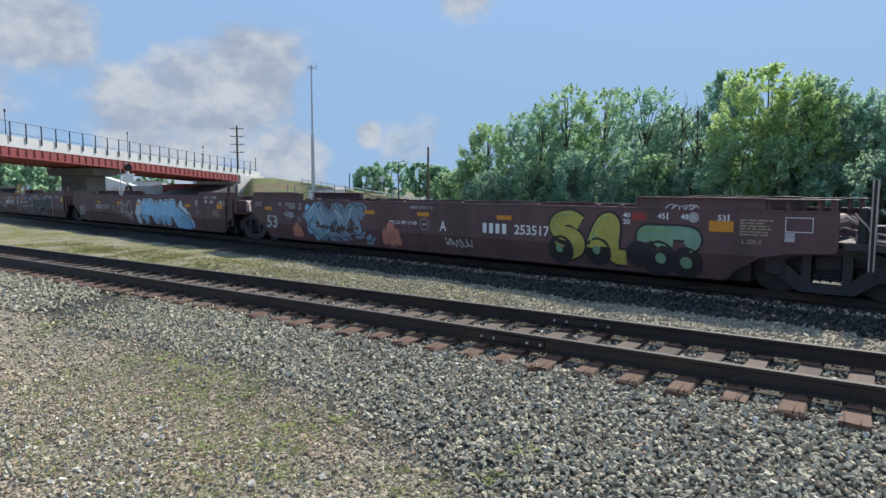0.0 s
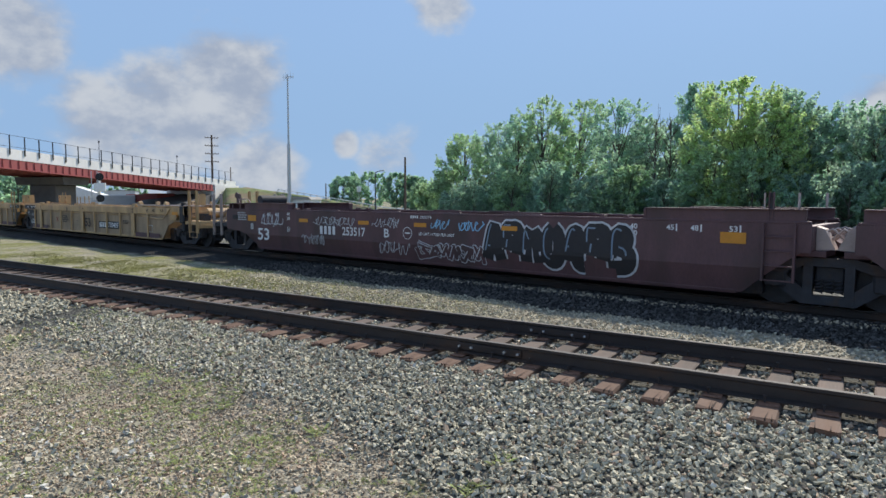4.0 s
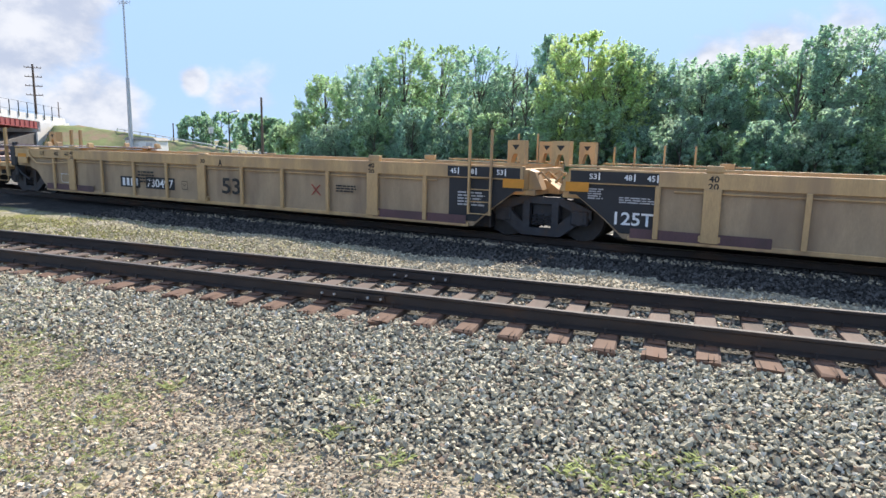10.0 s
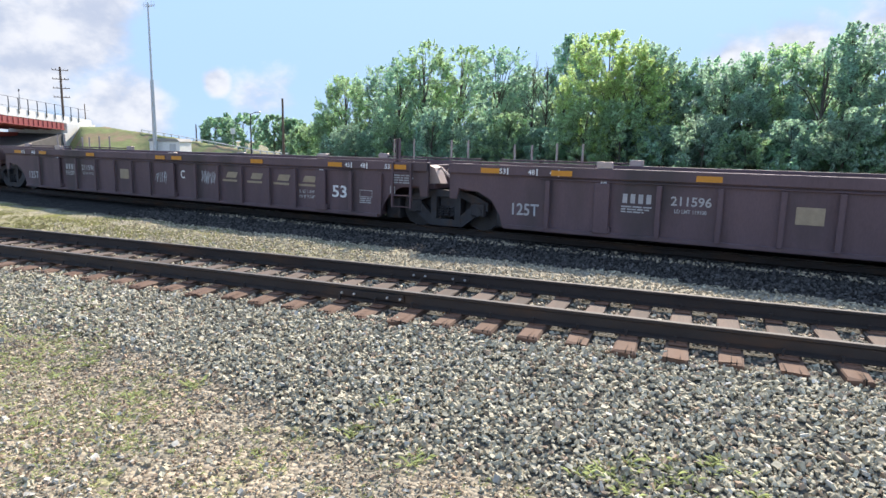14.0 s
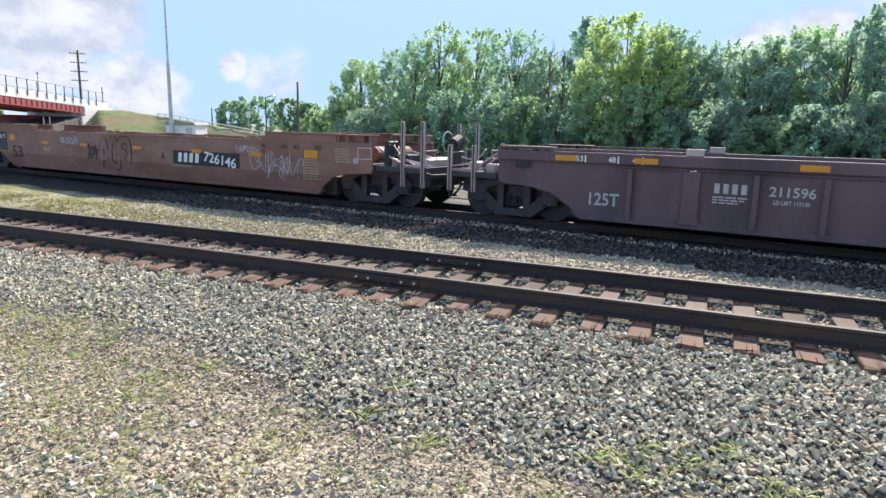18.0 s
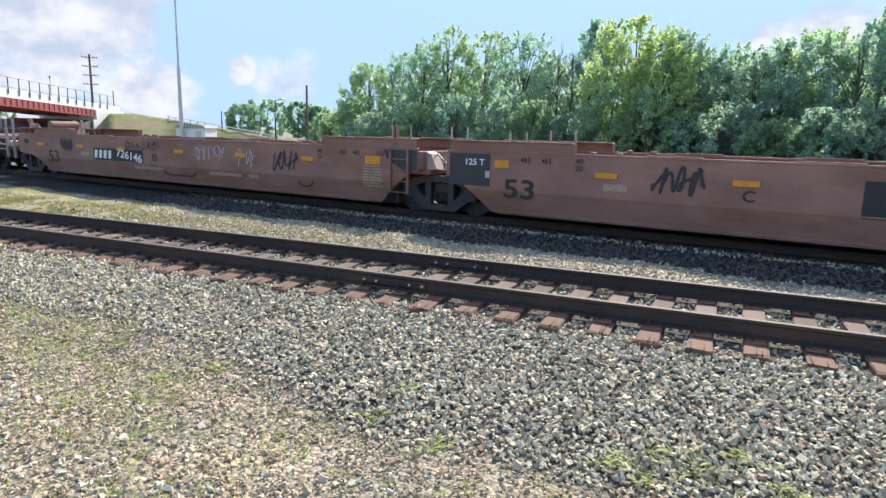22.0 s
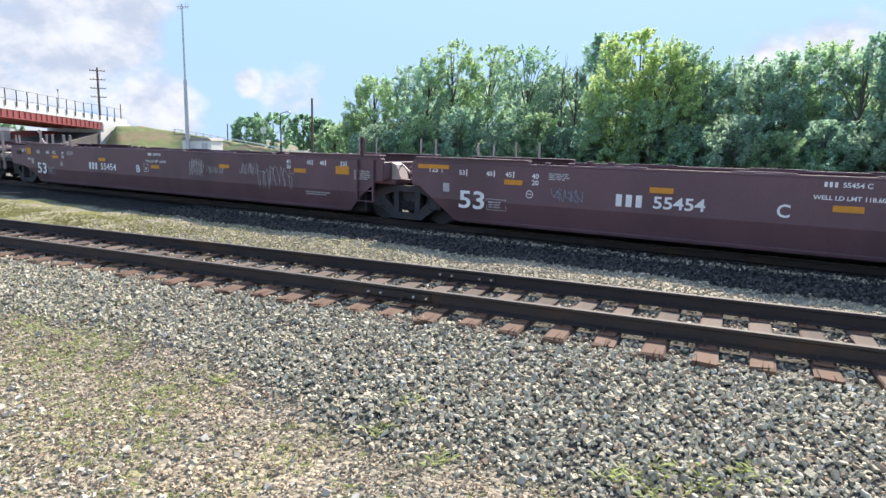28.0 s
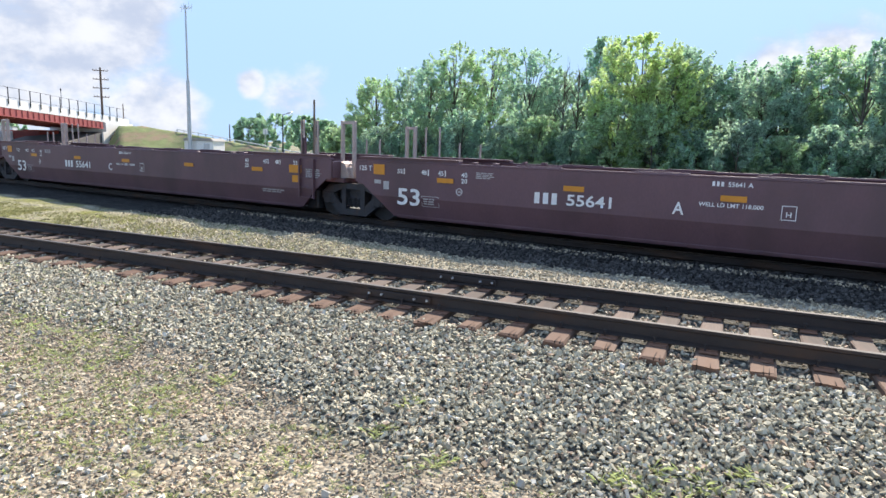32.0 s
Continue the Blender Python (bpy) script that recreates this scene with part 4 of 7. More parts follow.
            for a, c in ((6.2, right[-1][0]), (-left[-1][0], -6.2)):
                bm = bmnew()
                ya, yb = sorted((sgn * (HALF - 0.0), sgn * (HALF - 0.1)))
                box(bm, a, c, ya, yb, top + 0.06, top + 0.1)
                part("end_rail", bm, paint, car)
    bm = bmnew()
    box(bm, -e + 1.8, e - 1.8, -HALF + 0.13, HALF - 0.13, 0.24, 0.32)
    for i in range(9):
        x = -7.6 + 1.9 * i
        box(bm, x - 0.1, x + 0.1, -HALF + 0.13, HALF - 0.13, 0.32, 0.4)
    part("well_floor", bm, paint, car)
    for sgn in (-1, 1):
        bm = bmnew()
        prism(bm, [(sgn * (e - 1.95), 0.3), (sgn * (e - 1.65), 1.2), (sgn * (e - 1.58), 1.2), (sgn * (e - 1.88), 0.3)], -HALF + 0.13, HALF - 0.13)
        part("bulkhead", bm, paint, car)
    (coupled_end if front else joint_end)(car, 1, e, paint, bright, key)
    (coupled_end if rear else joint_end)(car, -1, e, paint, bright, key)
    for sgn in (-1, 1):
        bm = bmnew()
        xs = sorted((sgn * (e - 1.78), sgn * (e - 1.36)))
        box(bm, *xs, -1.05, 1.05, 0.16, 0.7, 0.03)
        part("brake_beam", bm, truck_steel, car)
    if front:
        truck(car, e)
    truck(car, -e - (0.28 if key == "y" and not rear else 0.0))
    return car


# ---- markings ----
LETTERS = {}


def lettering(text):
    """A flat mesh of a word in the built-in font, one unit wide and high."""
    if text not in LETTERS:
        cu = bpy.data.curves.new("lettering", "FONT")
        cu.body, cu.offset, cu.resolution_u = text, 0.018, 3
        ob = new("lettering", cu)
        bpy.context.view_layer.update()
        me = bpy.data.meshes.new_from_object(ob.evaluated_get(bpy.context.evaluated_depsgraph_get()))
        bpy.data.objects.remove(ob)
        xs, ys = [v.co.x for v in me.vertices], [v.co.y for v in me.vertices]
        for v in me.vertices:
            v.co = Vector(((v.co.x - min(xs)) / (max(xs) - min(xs)) - 0.5, 0, (v.co.y - min(ys)) / (max(ys) - min(ys)) - 0.5))
        LETTERS[text] = me
    return LETTERS[text]


def word(car, text, x, z, w, h, mat, lift=0.008, slant=0.0):
    key = (text, mat.name)
    if key not in LETTERS:
        me = lettering(text).copy()
        me.materials.clear()
        me.materials.append(mat)
        LETTERS[key] = me
    ob = new("lettering", LETTERS[key])
    ob.parent = car
    ob.matrix_basis = Matrix.Translation((x, FACE - lift, z)) @ Matrix(((1, 0, slant, 0), (0, 1, 0, 0), (0, 0, 1, 0), (0, 0, 0, 1))) @ Matrix.Diagonal((w, 1, h, 1))


def panel(car, name, x, z, w, h, mat, lift=0.004, label="", skew=0.0):
    bm = bmnew()
    s = skew * h
    lo, hi = FACE - lift, FACE - lift + 0.0035
    prism(bm, [(x - w / 2 - s / 2, z - h / 2), (x + w / 2 - s / 2, z - h / 2), (x + w / 2 + s / 2, z + h / 2), (x - w / 2 + s / 2, z + h / 2)], lo, hi)
    return part(name, bm, mat, car, label)


def bars(car, x, z, w, h, mat, rows=3, lift=0.007):
    """Small print that cannot be read: plain bars, line by line."""
    bm = bmnew()
    rnd = random.Random(int(x * 100) + rows)
    for i in range(rows):
        zz = z + h / 2 - (i + 0.5) * h / rows
        a = x - w / 2
        end = x + w / 2 * rnd.uniform(0.5, 1.0)
        while a < end:
            b = min(end, a + rnd.uniform(0.07, 0.22))
            rect(bm, a, b, zz - h / rows * 0.28, zz + h / rows * 0.28, FACE - lift)
            a = b + 0.025
    ob = part("small_print", bm, mat, car)
    ob["kind"] = "stuff"


def blocks(car, x, z, w, h, mat, count, skew=0.0, lift=0.008):
    """A mark drawn as plain blocks."""
    step = w / count
    for i in range(count):
        panel(car, "mark_block", x - w / 2 + (i + 0.5) * step, z, step * 0.6, h, mat, lift, skew=skew)


def frame_box(car, x, z, w, h, mat, lift=0.007):
    bm = bmnew()
    t = 0.014
    for a, b, c, d in ((-w / 2, w / 2, h / 2 - t, h / 2), (-w / 2, w / 2, -h / 2, -h / 2 + t), (-w / 2, -w / 2 + t, -h / 2 + t, h / 2 - t), (w / 2 - t, w / 2, -h / 2 + t, h / 2 - t)):
        rect(bm, x + a, x + b, z + c, z + d, FACE - lift)
    part("stencil_frame", bm, mat, car)


def ring(car, x, z, r, mat):
    strokes(car, "stencil_ring", [[(x + r * math.cos(a), z + r * math.sin(a)) for a in np.linspace(0, 2 * math.pi, 25)]], 0.018, mat, 0.007)
    panel(car, "stencil_bar", x, z, r * 1.1, r * 0.25, mat, 0.006)


def strokes(car, name, lines, width, mat, lift, label=""):
    bm = bmnew()
    for pts in lines:
        prev = None
        n = len(pts)
        for i, (x, z) in enumerate(pts):
            ax, az = pts[max(i - 1, 0)]
            bx, bz = pts[min(i + 1, n - 1)]
            d = math.hypot(bx - ax, bz - az) or 1.0
            nx_, nz_ = -(bz - az) / d * width / 2, (bx - ax) / d * width / 2
            y = FACE - lift - 0.00004 * i
            cur = (bm.verts.new((x + nx_, y, z + nz_)), bm.verts.new((x - nx_, y, z - nz_)))
            if prev:
                bm.faces.new((prev[0], prev[1], cur[1], cur[0]))
            prev = cur
    return part(name, bm, mat, car, label)


def scribble(car, x, z, w, h, mat, seed, width=0.03, loops=5, lift=0.012):
    """A tag: one looping line that wanders along its length."""
    rnd = random.Random(seed)
    pts, n = [], loops * 16
    p1, p2, f2 = rnd.uniform(0, 6), rnd.uniform(0, 6), rnd.uniform(1.6, 2.6)
    for i in range(n + 1):
        t = i / n
        a = 2 * math.pi * loops * t
        px = x - w / 2 + w * (0.08 + 0.84 * t) + 0.5 * w / loops * math.cos(a + p1) * (0.6 + 0.4 * math.sin(a * 0.37))
        pz = z + h * 0.33 * math.sin(a + p2) + h * 0.15 * math.sin(f2 * a)
        pts.append((min(max(px, x - w / 2), x + w / 2), min(max(pz, z - h / 2), z + h / 2)))
    strokes(car, "graffiti_tag", [pts], width, mat, lift)
    lines = []
    for k in range(max(2, loops // 2)):        # sharp bars and hooks across it
        cx, cz = x + w * rnd.uniform(-0.42, 0.42), z + h * rnd.uniform(-0.2, 0.2)
        a = rnd.uniform(0.6, 2.2)
        dx, dz = math.cos(a) * w * 0.1, math.sin(a) * h * 0.42
        top_z, low_z = min(cz + dz, z + h / 2), max(cz - dz, z - h / 2)
        lines.append([(cx - dx, low_z), (cx, cz), (cx + dx, top_z), (cx + dx + w * rnd.uniform(0.04, 0.12), top_z - h * rnd.uniform(0.1, 0.3))])
    strokes(car, "graffiti_stroke", lines, width, mat, lift + 0.002)


SKELETONS = (
    ((0, .2), (.28, 1), (.5, .3), (.8, .95), (1.05, .1)), ((1, .75), (.45, 1), (.1, .5), (.35, 0), (.95, .15), (.6, .5)), ((-.1, .9), (.5, .75), (.3, .1), (1.1, .3), (.8, .8)),
    ((.1, 0), (.4, .55), (.1, 1), (.6, .6), (1.1, .95), (.7, .1)), ((0, .6), (.5, 1), (.9, .55), (.4, .3), (.8, 0), (1.15, .2)), ((.05, .35), (.35, .05), (.65, .7), (.25, 1), (1, .9), (.9, .2)),
)


def slabs(car, name, line, wide, mat, lift, rnd):
    """Broad painted bars along a broken line, each running a little past its corners."""
    bm = bmnew()
    for i, ((ax, az), (bx, bz)) in enumerate(zip(line, line[1:])):
        d = math.hypot(bx - ax, bz - az) or 1.0
        ux, uz = (bx - ax) / d, (bz - az) / d
        w0, w1, past = wide * rnd.uniform(0.42, 0.58), wide * rnd.uniform(0.42, 0.58), wide * 0.42
        q = [(ax - ux * past - uz * w0, az - uz * past + ux * w0), (bx + ux * past - uz * w1, bz + uz * past + ux * w1), (bx + ux * past * 1.5, bz + uz * past * 1.5),
             (bx + ux * past + uz * w1, bz + uz * past - ux * w1), (ax - ux * past + uz * w0, az - uz * past - ux * w0)]
        bm.faces.new([bm.verts.new((px, FACE - lift - 0.0003 * i, min(max(pz, 0.25), 1.585))) for px, pz in q])
    part(name, bm, mat, car)


def piece(car, x, z, w, h, fills, line, seed, count=4, halo=None, inner=None, width=0.045, bold=1.0):
    """A painted graffiti piece: angular interlocking forms with an outline, a halo and thin highlights."""
    rnd = random.Random(seed)
    step = w / count
    forms = []
    for k in range(count):
        cx, lean, sk = x - w / 2 + (k + 0.5) * step, rnd.uniform(-0.2, 0.25), rnd.choice(SKELETONS)
        tall, wide = h * rnd.uniform(0.6, 0.74), step * rnd.uniform(0.95, 1.2)
        forms.append([(cx + (px - 0.5 + rnd.uniform(-0.06, 0.06)) * wide + lean * (pz - 0.5) * tall, z + (pz - 0.5 + rnd.uniform(-0.05, 0.05)) * tall) for px, pz in sk])
    fat = min(0.25 * h, 0.42 * step) * bold
    for k, pts in enumerate(forms):
        if halo:
            slabs(car, "graffiti_halo", pts, fat + 0.24, halo, 0.006 + 0.0021 * (k % 2), random.Random(seed * 31 + k))
        slabs(car, "graffiti_outline", pts, fat + 2 * width, line, 0.011 + 0.0021 * (k % 2), random.Random(seed * 31 + k))
        slabs(car, "graffiti_fill", pts, fat, fills[k % len(fills)], 0.016 + 0.0021 * (k % 2), random.Random(seed * 31 + k))
        slabs(car, "graffiti_highlight", [(px - 0.2 * fat, pz + 0.22 * fat) for px, pz in pts[: 2 + k % 3]], 0.03, inner or halo or line, 0.022, rnd)


def rounded(line):
    """The line with its corners cut twice."""
    for _ in range(2):
        mid = [q for (ax, az), (bx, bz) in zip(line, line[1:]) for q in ((ax * 0.75 + bx * 0.25, az * 0.75 + bz * 0.25), (ax * 0.25 + bx * 0.75, az * 0.25 + bz * 0.75))]
        line = [line[0]] + mid + [line[-1]]
    return line


FORMS = {  # centre lines of broad spray-painted forms, in a unit box
    "hook": (((.95, .82), (.6, 1), (.1, .85), (.15, .58), (.8, .5), (.95, .2), (.5, 0), (.05, .14)),),
    "foot": (((.05, .12), (.2, .6), (.45, .95), (.72, .9), (.66, .4), (.68, .02), (1.08, .02)), ((.16, .44), (.62, .46))),
    "arch": (((.02, .35), (0, 1), (.3, .96), (.95, 1), (1, .5), (.85, .2)), ((.22, .3), (.3, .62), (.6, .5))),
    "belly": (((.1, 0), (.12, 1), (.8, .93), (.72, .58), (.2, .52)), ((.4, .53), (1, .42), (.85, .05), (.1, .02))),
    "leg": (((.08, 0), (.1, 1), (.85, .92), (.8, .55), (.2, .5)), ((.45, .48), (1.02, 0))),
    "loop": (((.5, 1), (.05, .8), (.05, .2), (.5, 0), (.95, .2), (.95, .8), (.5, 1)),),
    "gate": (((.02, 0), (.1, 1), (.5, .45), (.85, 1), (1, 0)),),
    "peak": (((-.05, 0), (.42, 1), (.62, .95), (1.02, 0)), ((.2, .34), (.8, .34))),
    "comb": (((1, .95), (.2, .98), (.08, .5), (.1, .03), (.98, .05)), ((.1, .5), (.75, .52))),
    "cup": (((.02, 1), (.08, .2), (.5, 0), (.92, .2), (1, 1)),),
    "mast": (((-.05, .95), (1.05, .95)), ((.5, .92), (.45, 0))),
    "dee": (((.1, .02), (.1, .98), (.7, .9), (.95, .5), (.7, .1), (.1, .02)),),
}


def throwup(car, forms, x0, x1, z0, z1, fat, fills, line, width=0.05, halo=None, gap=0.9, inner=None, slant=0.0):
    """Broad rounded forms side by side, each with an outline, and a halo behind them."""
    step = (x1 - x0) / len(forms)
    for k, form in enumerate(forms):
        for i, way in enumerate(FORMS[form]):
            pts = [(x0 + step * k + fat / 2 + (step * gap - fat * 0.7) * px + slant * (pz - 0.5), z0 + fat / 2 + (z1 - z0 - fat) * pz) for px, pz in way]
            pts = rounded(pts)
            up = 0.0021 * (k % 2) + 0.0011 * i
            if halo:
                strokes(car, "graffiti_halo", [pts], fat + 0.15, halo, 0.0055 + up)
            strokes(car, "graffiti_outline", [pts], fat + 2 * width, line, 0.0105 + up)
            strokes(car, "graffiti_fill", [pts], fat, fills[k % len(fills)], 0.0155 + up)
            if inner:
                n = len(pts)
                strokes(car, "graffiti_highlight", [[(px - fat * 0.22, pz + fat * 0.2) for px, pz in pts[n // 8: n // 2]]], 0.04, inner, 0.0225 + up)


def discs(car, spots, mat, lift=0.009, name="graffiti_spot"):
    for x, z, r in spots:
        strokes(car, name, [[(x + r / 2 * math.cos(a), z + r / 2 * math.sin(a)) for a in np.linspace(0, 2.4 * math.pi, 16)]], r, mat, lift)


def paint_mat(name, c):
    return material(name, c, 0.6, var=0.22, scale=2.5, fine=20, bump=0.02)


g_white, g_black = paint_mat("white_spray_paint", (0.55, 0.56, 0.57)), paint_mat("black_spray_paint", (0.025, 0.023, 0.025))
g_sky, g_pale = paint_mat("light_blue_spray_paint", (0.27, 0.52, 0.72)), paint_mat("pale_spray_paint", (0.55, 0.62, 0.68))
g_bright, g_navy = paint_mat("bright_blue_spray_paint", (0.06, 0.38, 0.76)), paint_mat("navy_spray_paint", (0.02, 0.025, 0.09))
g_teal, g_dark = paint_mat("teal_spray_paint", (0.05, 0.24, 0.34)), paint_mat("dark_teal_spray_paint", (0.035, 0.06, 0.075))
g_green, g_olive = paint_mat("green_spray_paint", (0.22, 0.36, 0.12)), paint_mat("olive_yellow_spray_paint", (0.42, 0.38, 0.08))
g_mint, g_salmon = paint_mat("pale_green_spray_paint", (0.2, 0.34, 0.22)), paint_mat("salmon_spray_paint", (0.5, 0.2, 0.14))
g_slate, g_pink = paint_mat("slate_blue_spray_paint", (0.2, 0.27, 0.34)), paint_mat("pink_spray_paint", (0.6, 0.27, 0.32))
g_mist, g_rust = paint_mat("dull_blue_spray_paint", (0.25, 0.37, 0.44)), paint_mat("rust_red_spray_paint", (0.3, 0.1, 0.07))
grey_patch = paint_mat("dark_grey_repaint", (0.035, 0.037, 0.042))


def tape(car, *xs, z=1.24, w=0.47, h=0.115):
    for x in xs:
        panel(car, "reflector_tape", x, z, w, h, orange_tape, 0.026, "orange reflective tape")


def ticks(car, z, mat, *pairs):
    for text, x in pairs:
        word(car, text, x, z, 0.16, 0.115, mat)
        panel(car, "tick", x + 0.13, z, 0.03, 0.15, mat, 0.008)


def pair_40_20(car, x, z, mat, w=0.17, h=0.115):
    word(car, "40", x, z + 0.07, w, h, mat)
    word(car, "20", x, z - 0.075, w, h, mat)


JOINTS = [
    ("c", [23.0, 1.95]), ("c", [-2.6, -23.85, -45.1, -65.5]), ("y", [-69.92, -91.1, -112.3, -133.5]), ("b", [-138.05, -159.1, -180.2, -201.0]),
    ("d", [-205.5, -226.4, -247.5, -268.4]), ("f", [-273.0, -294.0, -315.0, -336.2]), ("k", [-340.6, -361.6, -382.7, -403.7]),
]
LOOKS = {
    "c": (maroon, pale_steel, "dark maroon smooth-sided well car with spray-painted graffiti"), "y": (yellow, yellow, "yellow ribbed well car with black end panels"),
    "b": (plum, pale_steel, "dark plum ribbed well car with orange reflectors"), "d": (rusty, pale_steel, "rusty brown smooth-sided well car with graffiti"),
    "f": (fresh, pale_steel, "deep maroon smooth-sided well car with white numbers"), "k": (fresh, pale_steel, "clean deep maroon well car with white numbers"),
}
UNITS = []
for key, stops in JOINTS:
    count = len(stops) - 1
    for i in range(count):
        a, c = stops[i] * 0.95 - 0.12, stops[i + 1] * 0.95 - 0.12
        paint, bright, label = LOOKS[key]
        UNITS.append((well_unit(label, paint, bright, key, i == 0, i == count - 1), (a + c) / 2))

# lettering and graffiti, car by car
CARS = [u[0] for u in UNITS]
A1, A2, A3, Y1, Y2, Y3, B1, B2, B3, D1, D2, D3, F1, F2, F3, K1, K2, K3 = CARS[1:]


def smooth_front(car, mat, placard=True):
    """Stencils near the leading end of a smooth-sided unit."""
    pair_40_20(car, 6.15, 1.4, mat)
    ticks(car, 1.47, mat, ("45", 6.95), ("48", 7.45), ("53", 8.2))
    if placard:
        panel(car, "placard", 8.2, 1.3, 0.48, 0.22, orange_tape, 0.02, "large orange reflective placard")


def smooth_rear(car, mat, tag=True):
    word(car, "53", -7.8, 0.76, 0.7, 0.43, mat)
    panel(car, "sticker", -8.52, 1.02, 0.18, 0.21, faded_white, 0.008, "pale square sticker")
    ring(car, -6.3, 0.98, 0.08, mat)


# first maroon car
smooth_front(A1, white_paint)
word(A1, "53", -8.09, 0.82, 0.7, 0.47, faded_white)
tape(A1, -8.3, -2.52, -0.16, 2.76, z=1.305)
word(A1, "A", 0.6, 1.0, 0.25, 0.29, white_paint)
blocks(A1, 2.43, 1.01, 0.86, 0.26, white_paint, 4)
word(A1, "253517", 3.61, 1.01, 1.06, 0.25, white_paint)
ring(A1, -0.14, 1.02, 0.17, faded_white)
word(A1, "WELL LD LMT 117 000", -1.04, 1.04, 1.2, 0.1, white_paint)
blocks(A1, -0.57, 1.5, 0.3, 0.08, faded_white, 4)
word(A1, "253517 A", -0.08, 1.5, 0.6, 0.085, faded_white)
panel(A1, "red_stencil", 6.45, 1.45, 0.33, 0.17, red_mark, 0.006)
strokes(A1, "white_spot", [[(7.64 + 0.055 * math.cos(a), 1.46 + 0.055 * math.sin(a)) for a in np.linspace(0, 2 * math.pi, 17)]], 0.11, faded_white, 0.008)
bars(A1, 8.85, 1.3, 0.6, 0.34, tan_paint, 6)
word(A1, "L 200-5", 8.78, 1.02, 0.36, 0.09, tan_paint)
frame_box(A1, 9.6, 1.38, 0.47, 0.28, white_paint)
panel(A1, "sticker", 9.45, 1.14, 0.17, 0.17, faded_white, 0.008)
discs(A1, ((-5.85, 1.35, 0.15), (-5.75, 1.05, 0.24), (-5.7, 0.65, 0.2), (-5.4, 0.42, 0.16), (-5.45, 1.2, 0.2)), g_sky, 0.004, "graffiti_halo")
piece(A1, -4.3, 0.93, 2.95, 1.12, (g_mist, g_slate, g_slate, g_slate), g_dark, 11, 4, halo=g_slate, inner=g_pale, width=0.03, bold=1.15)
for x, z, k in ((-1.58, 0.56, 1.0), (-6.5, 0.5, 0.72)):        # squat stacked forms
    heap = ((0.0, 0.3, 0.32), (-0.22, 0.08, 0.36), (0.2, 0.1, 0.38), (-0.3, -0.12, 0.26), (0.0, -0.08, 0.4), (0.3, -0.1, 0.28))
    discs(A1, [(x + k * dx, z + k * dz, k * r / 2 + 0.025) for dx, dz, r in heap], g_rust, 0.008)
    for i, (dx, dz, r) in enumerate(heap):
        discs(A1, ((x + k * dx, z + k * dz, k * r / 2),), g_salmon, 0.0105 + 0.0012 * i)
word(A1, "125-T", -8.98, 1.45, 0.42, 0.16, faded_white)
pair_40_20(A1, -6.3, 1.42, faded_white)
ticks(A1, 1.47, faded_white, ("48", -7.6), ("45", -7.12))
bars(A1, -6.75, 1.42, 0.4, 0.22, faded_white, 4)
ring(A1, -6.35, 0.95, 0.085, faded_white)
scribble(A1, -6.95, 1.1, 0.7, 0.25, g_white, 8, 0.02)
scribble(A1, 1.19, 0.55, 1.1, 0.28, g_white, 7, 0.025)
throwup(A1, ("hook", "foot"), 4.05, 6.15, 0.32, 1.57, 0.34, (g_olive,), g_black, 0.05, inner=g_green, gap=1.0)
discs(A1, ((4.45, 0.58, 0.36), (5.45, 0.6, 0.34), (6.9, 0.55, 0.4), (7.5, 0.5, 0.34), (6.45, 0.62, 0.3)), g_black, 0.0235)
discs(A1, ((4.42, 0.62, 0.1), (5.42, 0.64, 0.1), (6.95, 0.56, 0.12), (7.5, 0.5, 0.13)), g_mint, 0.0265)
throwup(A1, ("arch",), 6.4, 7.75, 0.62, 1.27, 0.28, (g_mint,), g_black, 0.05, inner=g_green, gap=1.0)
scribble(A1, 7.4, 1.67, 0.8, 0.12, g_white, 13, 0.02)

smooth_front(A2, white_paint)
word(A2, "53", -7.99, 0.76, 0.75, 0.49, faded_white)
blocks(A2, -5.4, 1.03, 0.9, 0.22, faded_white, 4)
word(A2, "253517", -4.35, 1.03, 1.05, 0.22, faded_white)
word(A2, "C", -3.3, 0.98, 0.22, 0.25, faded_white)
tape(A2, -5.3, -2.49, 0.0, 5.36, z=1.28)
ring(A2, 6.26, 1.0, 0.085, faded_white)
bars(A2, 7.9, 1.0, 0.66, 0.29, tan_paint, 5)
throwup(A2, ("belly", "arch", "loop", "foot", "belly", "arch"), 0.35, 4.0, 0.34, 1.5, 0.36, (g_sky,), g_navy, 0.025, halo=g_pale, gap=1.15, inner=g_pale)
discs(A2, ((-0.1, 0.45, 0.28), (-0.15, 0.75, 0.3), (0.0, 0.95, 0.34), (0.1, 1.3, 0.22), (4.6, 1.0, 0.36), (4.62, 1.25, 0.2), (4.64, 1.4, 0.1), (4.95, 0.85, 0.36), (5.3, 0.66, 0.34), (5.6, 0.48, 0.22)), g_pale, 0.0055, "graffiti_halo")
for x, z in ((4.3, 0.7), (4.78, 0.6), (5.2, 0.52)):
    discs(A2, ((x, z, 0.56 - 0.9 * (0.72 - z)),), g_navy, 0.0105, "graffiti_outline")
    discs(A2, ((x, z, 0.51 - 0.9 * (0.72 - z)),), g_sky, 0.0165, "graffiti_fill")
throwup(A2, ("mast", "hook", "peak"), 5.15, 5.8, 0.33, 0.5, 0.035, (g_bright,), g_bright, 0.005)
scribble(A2, -1.7, 0.95, 1.9, 1.0, g_white, 25, 0.03, 4)
scribble(A2, -1.2, 0.62, 1.2, 0.5, g_white, 26, 0.03, 3)
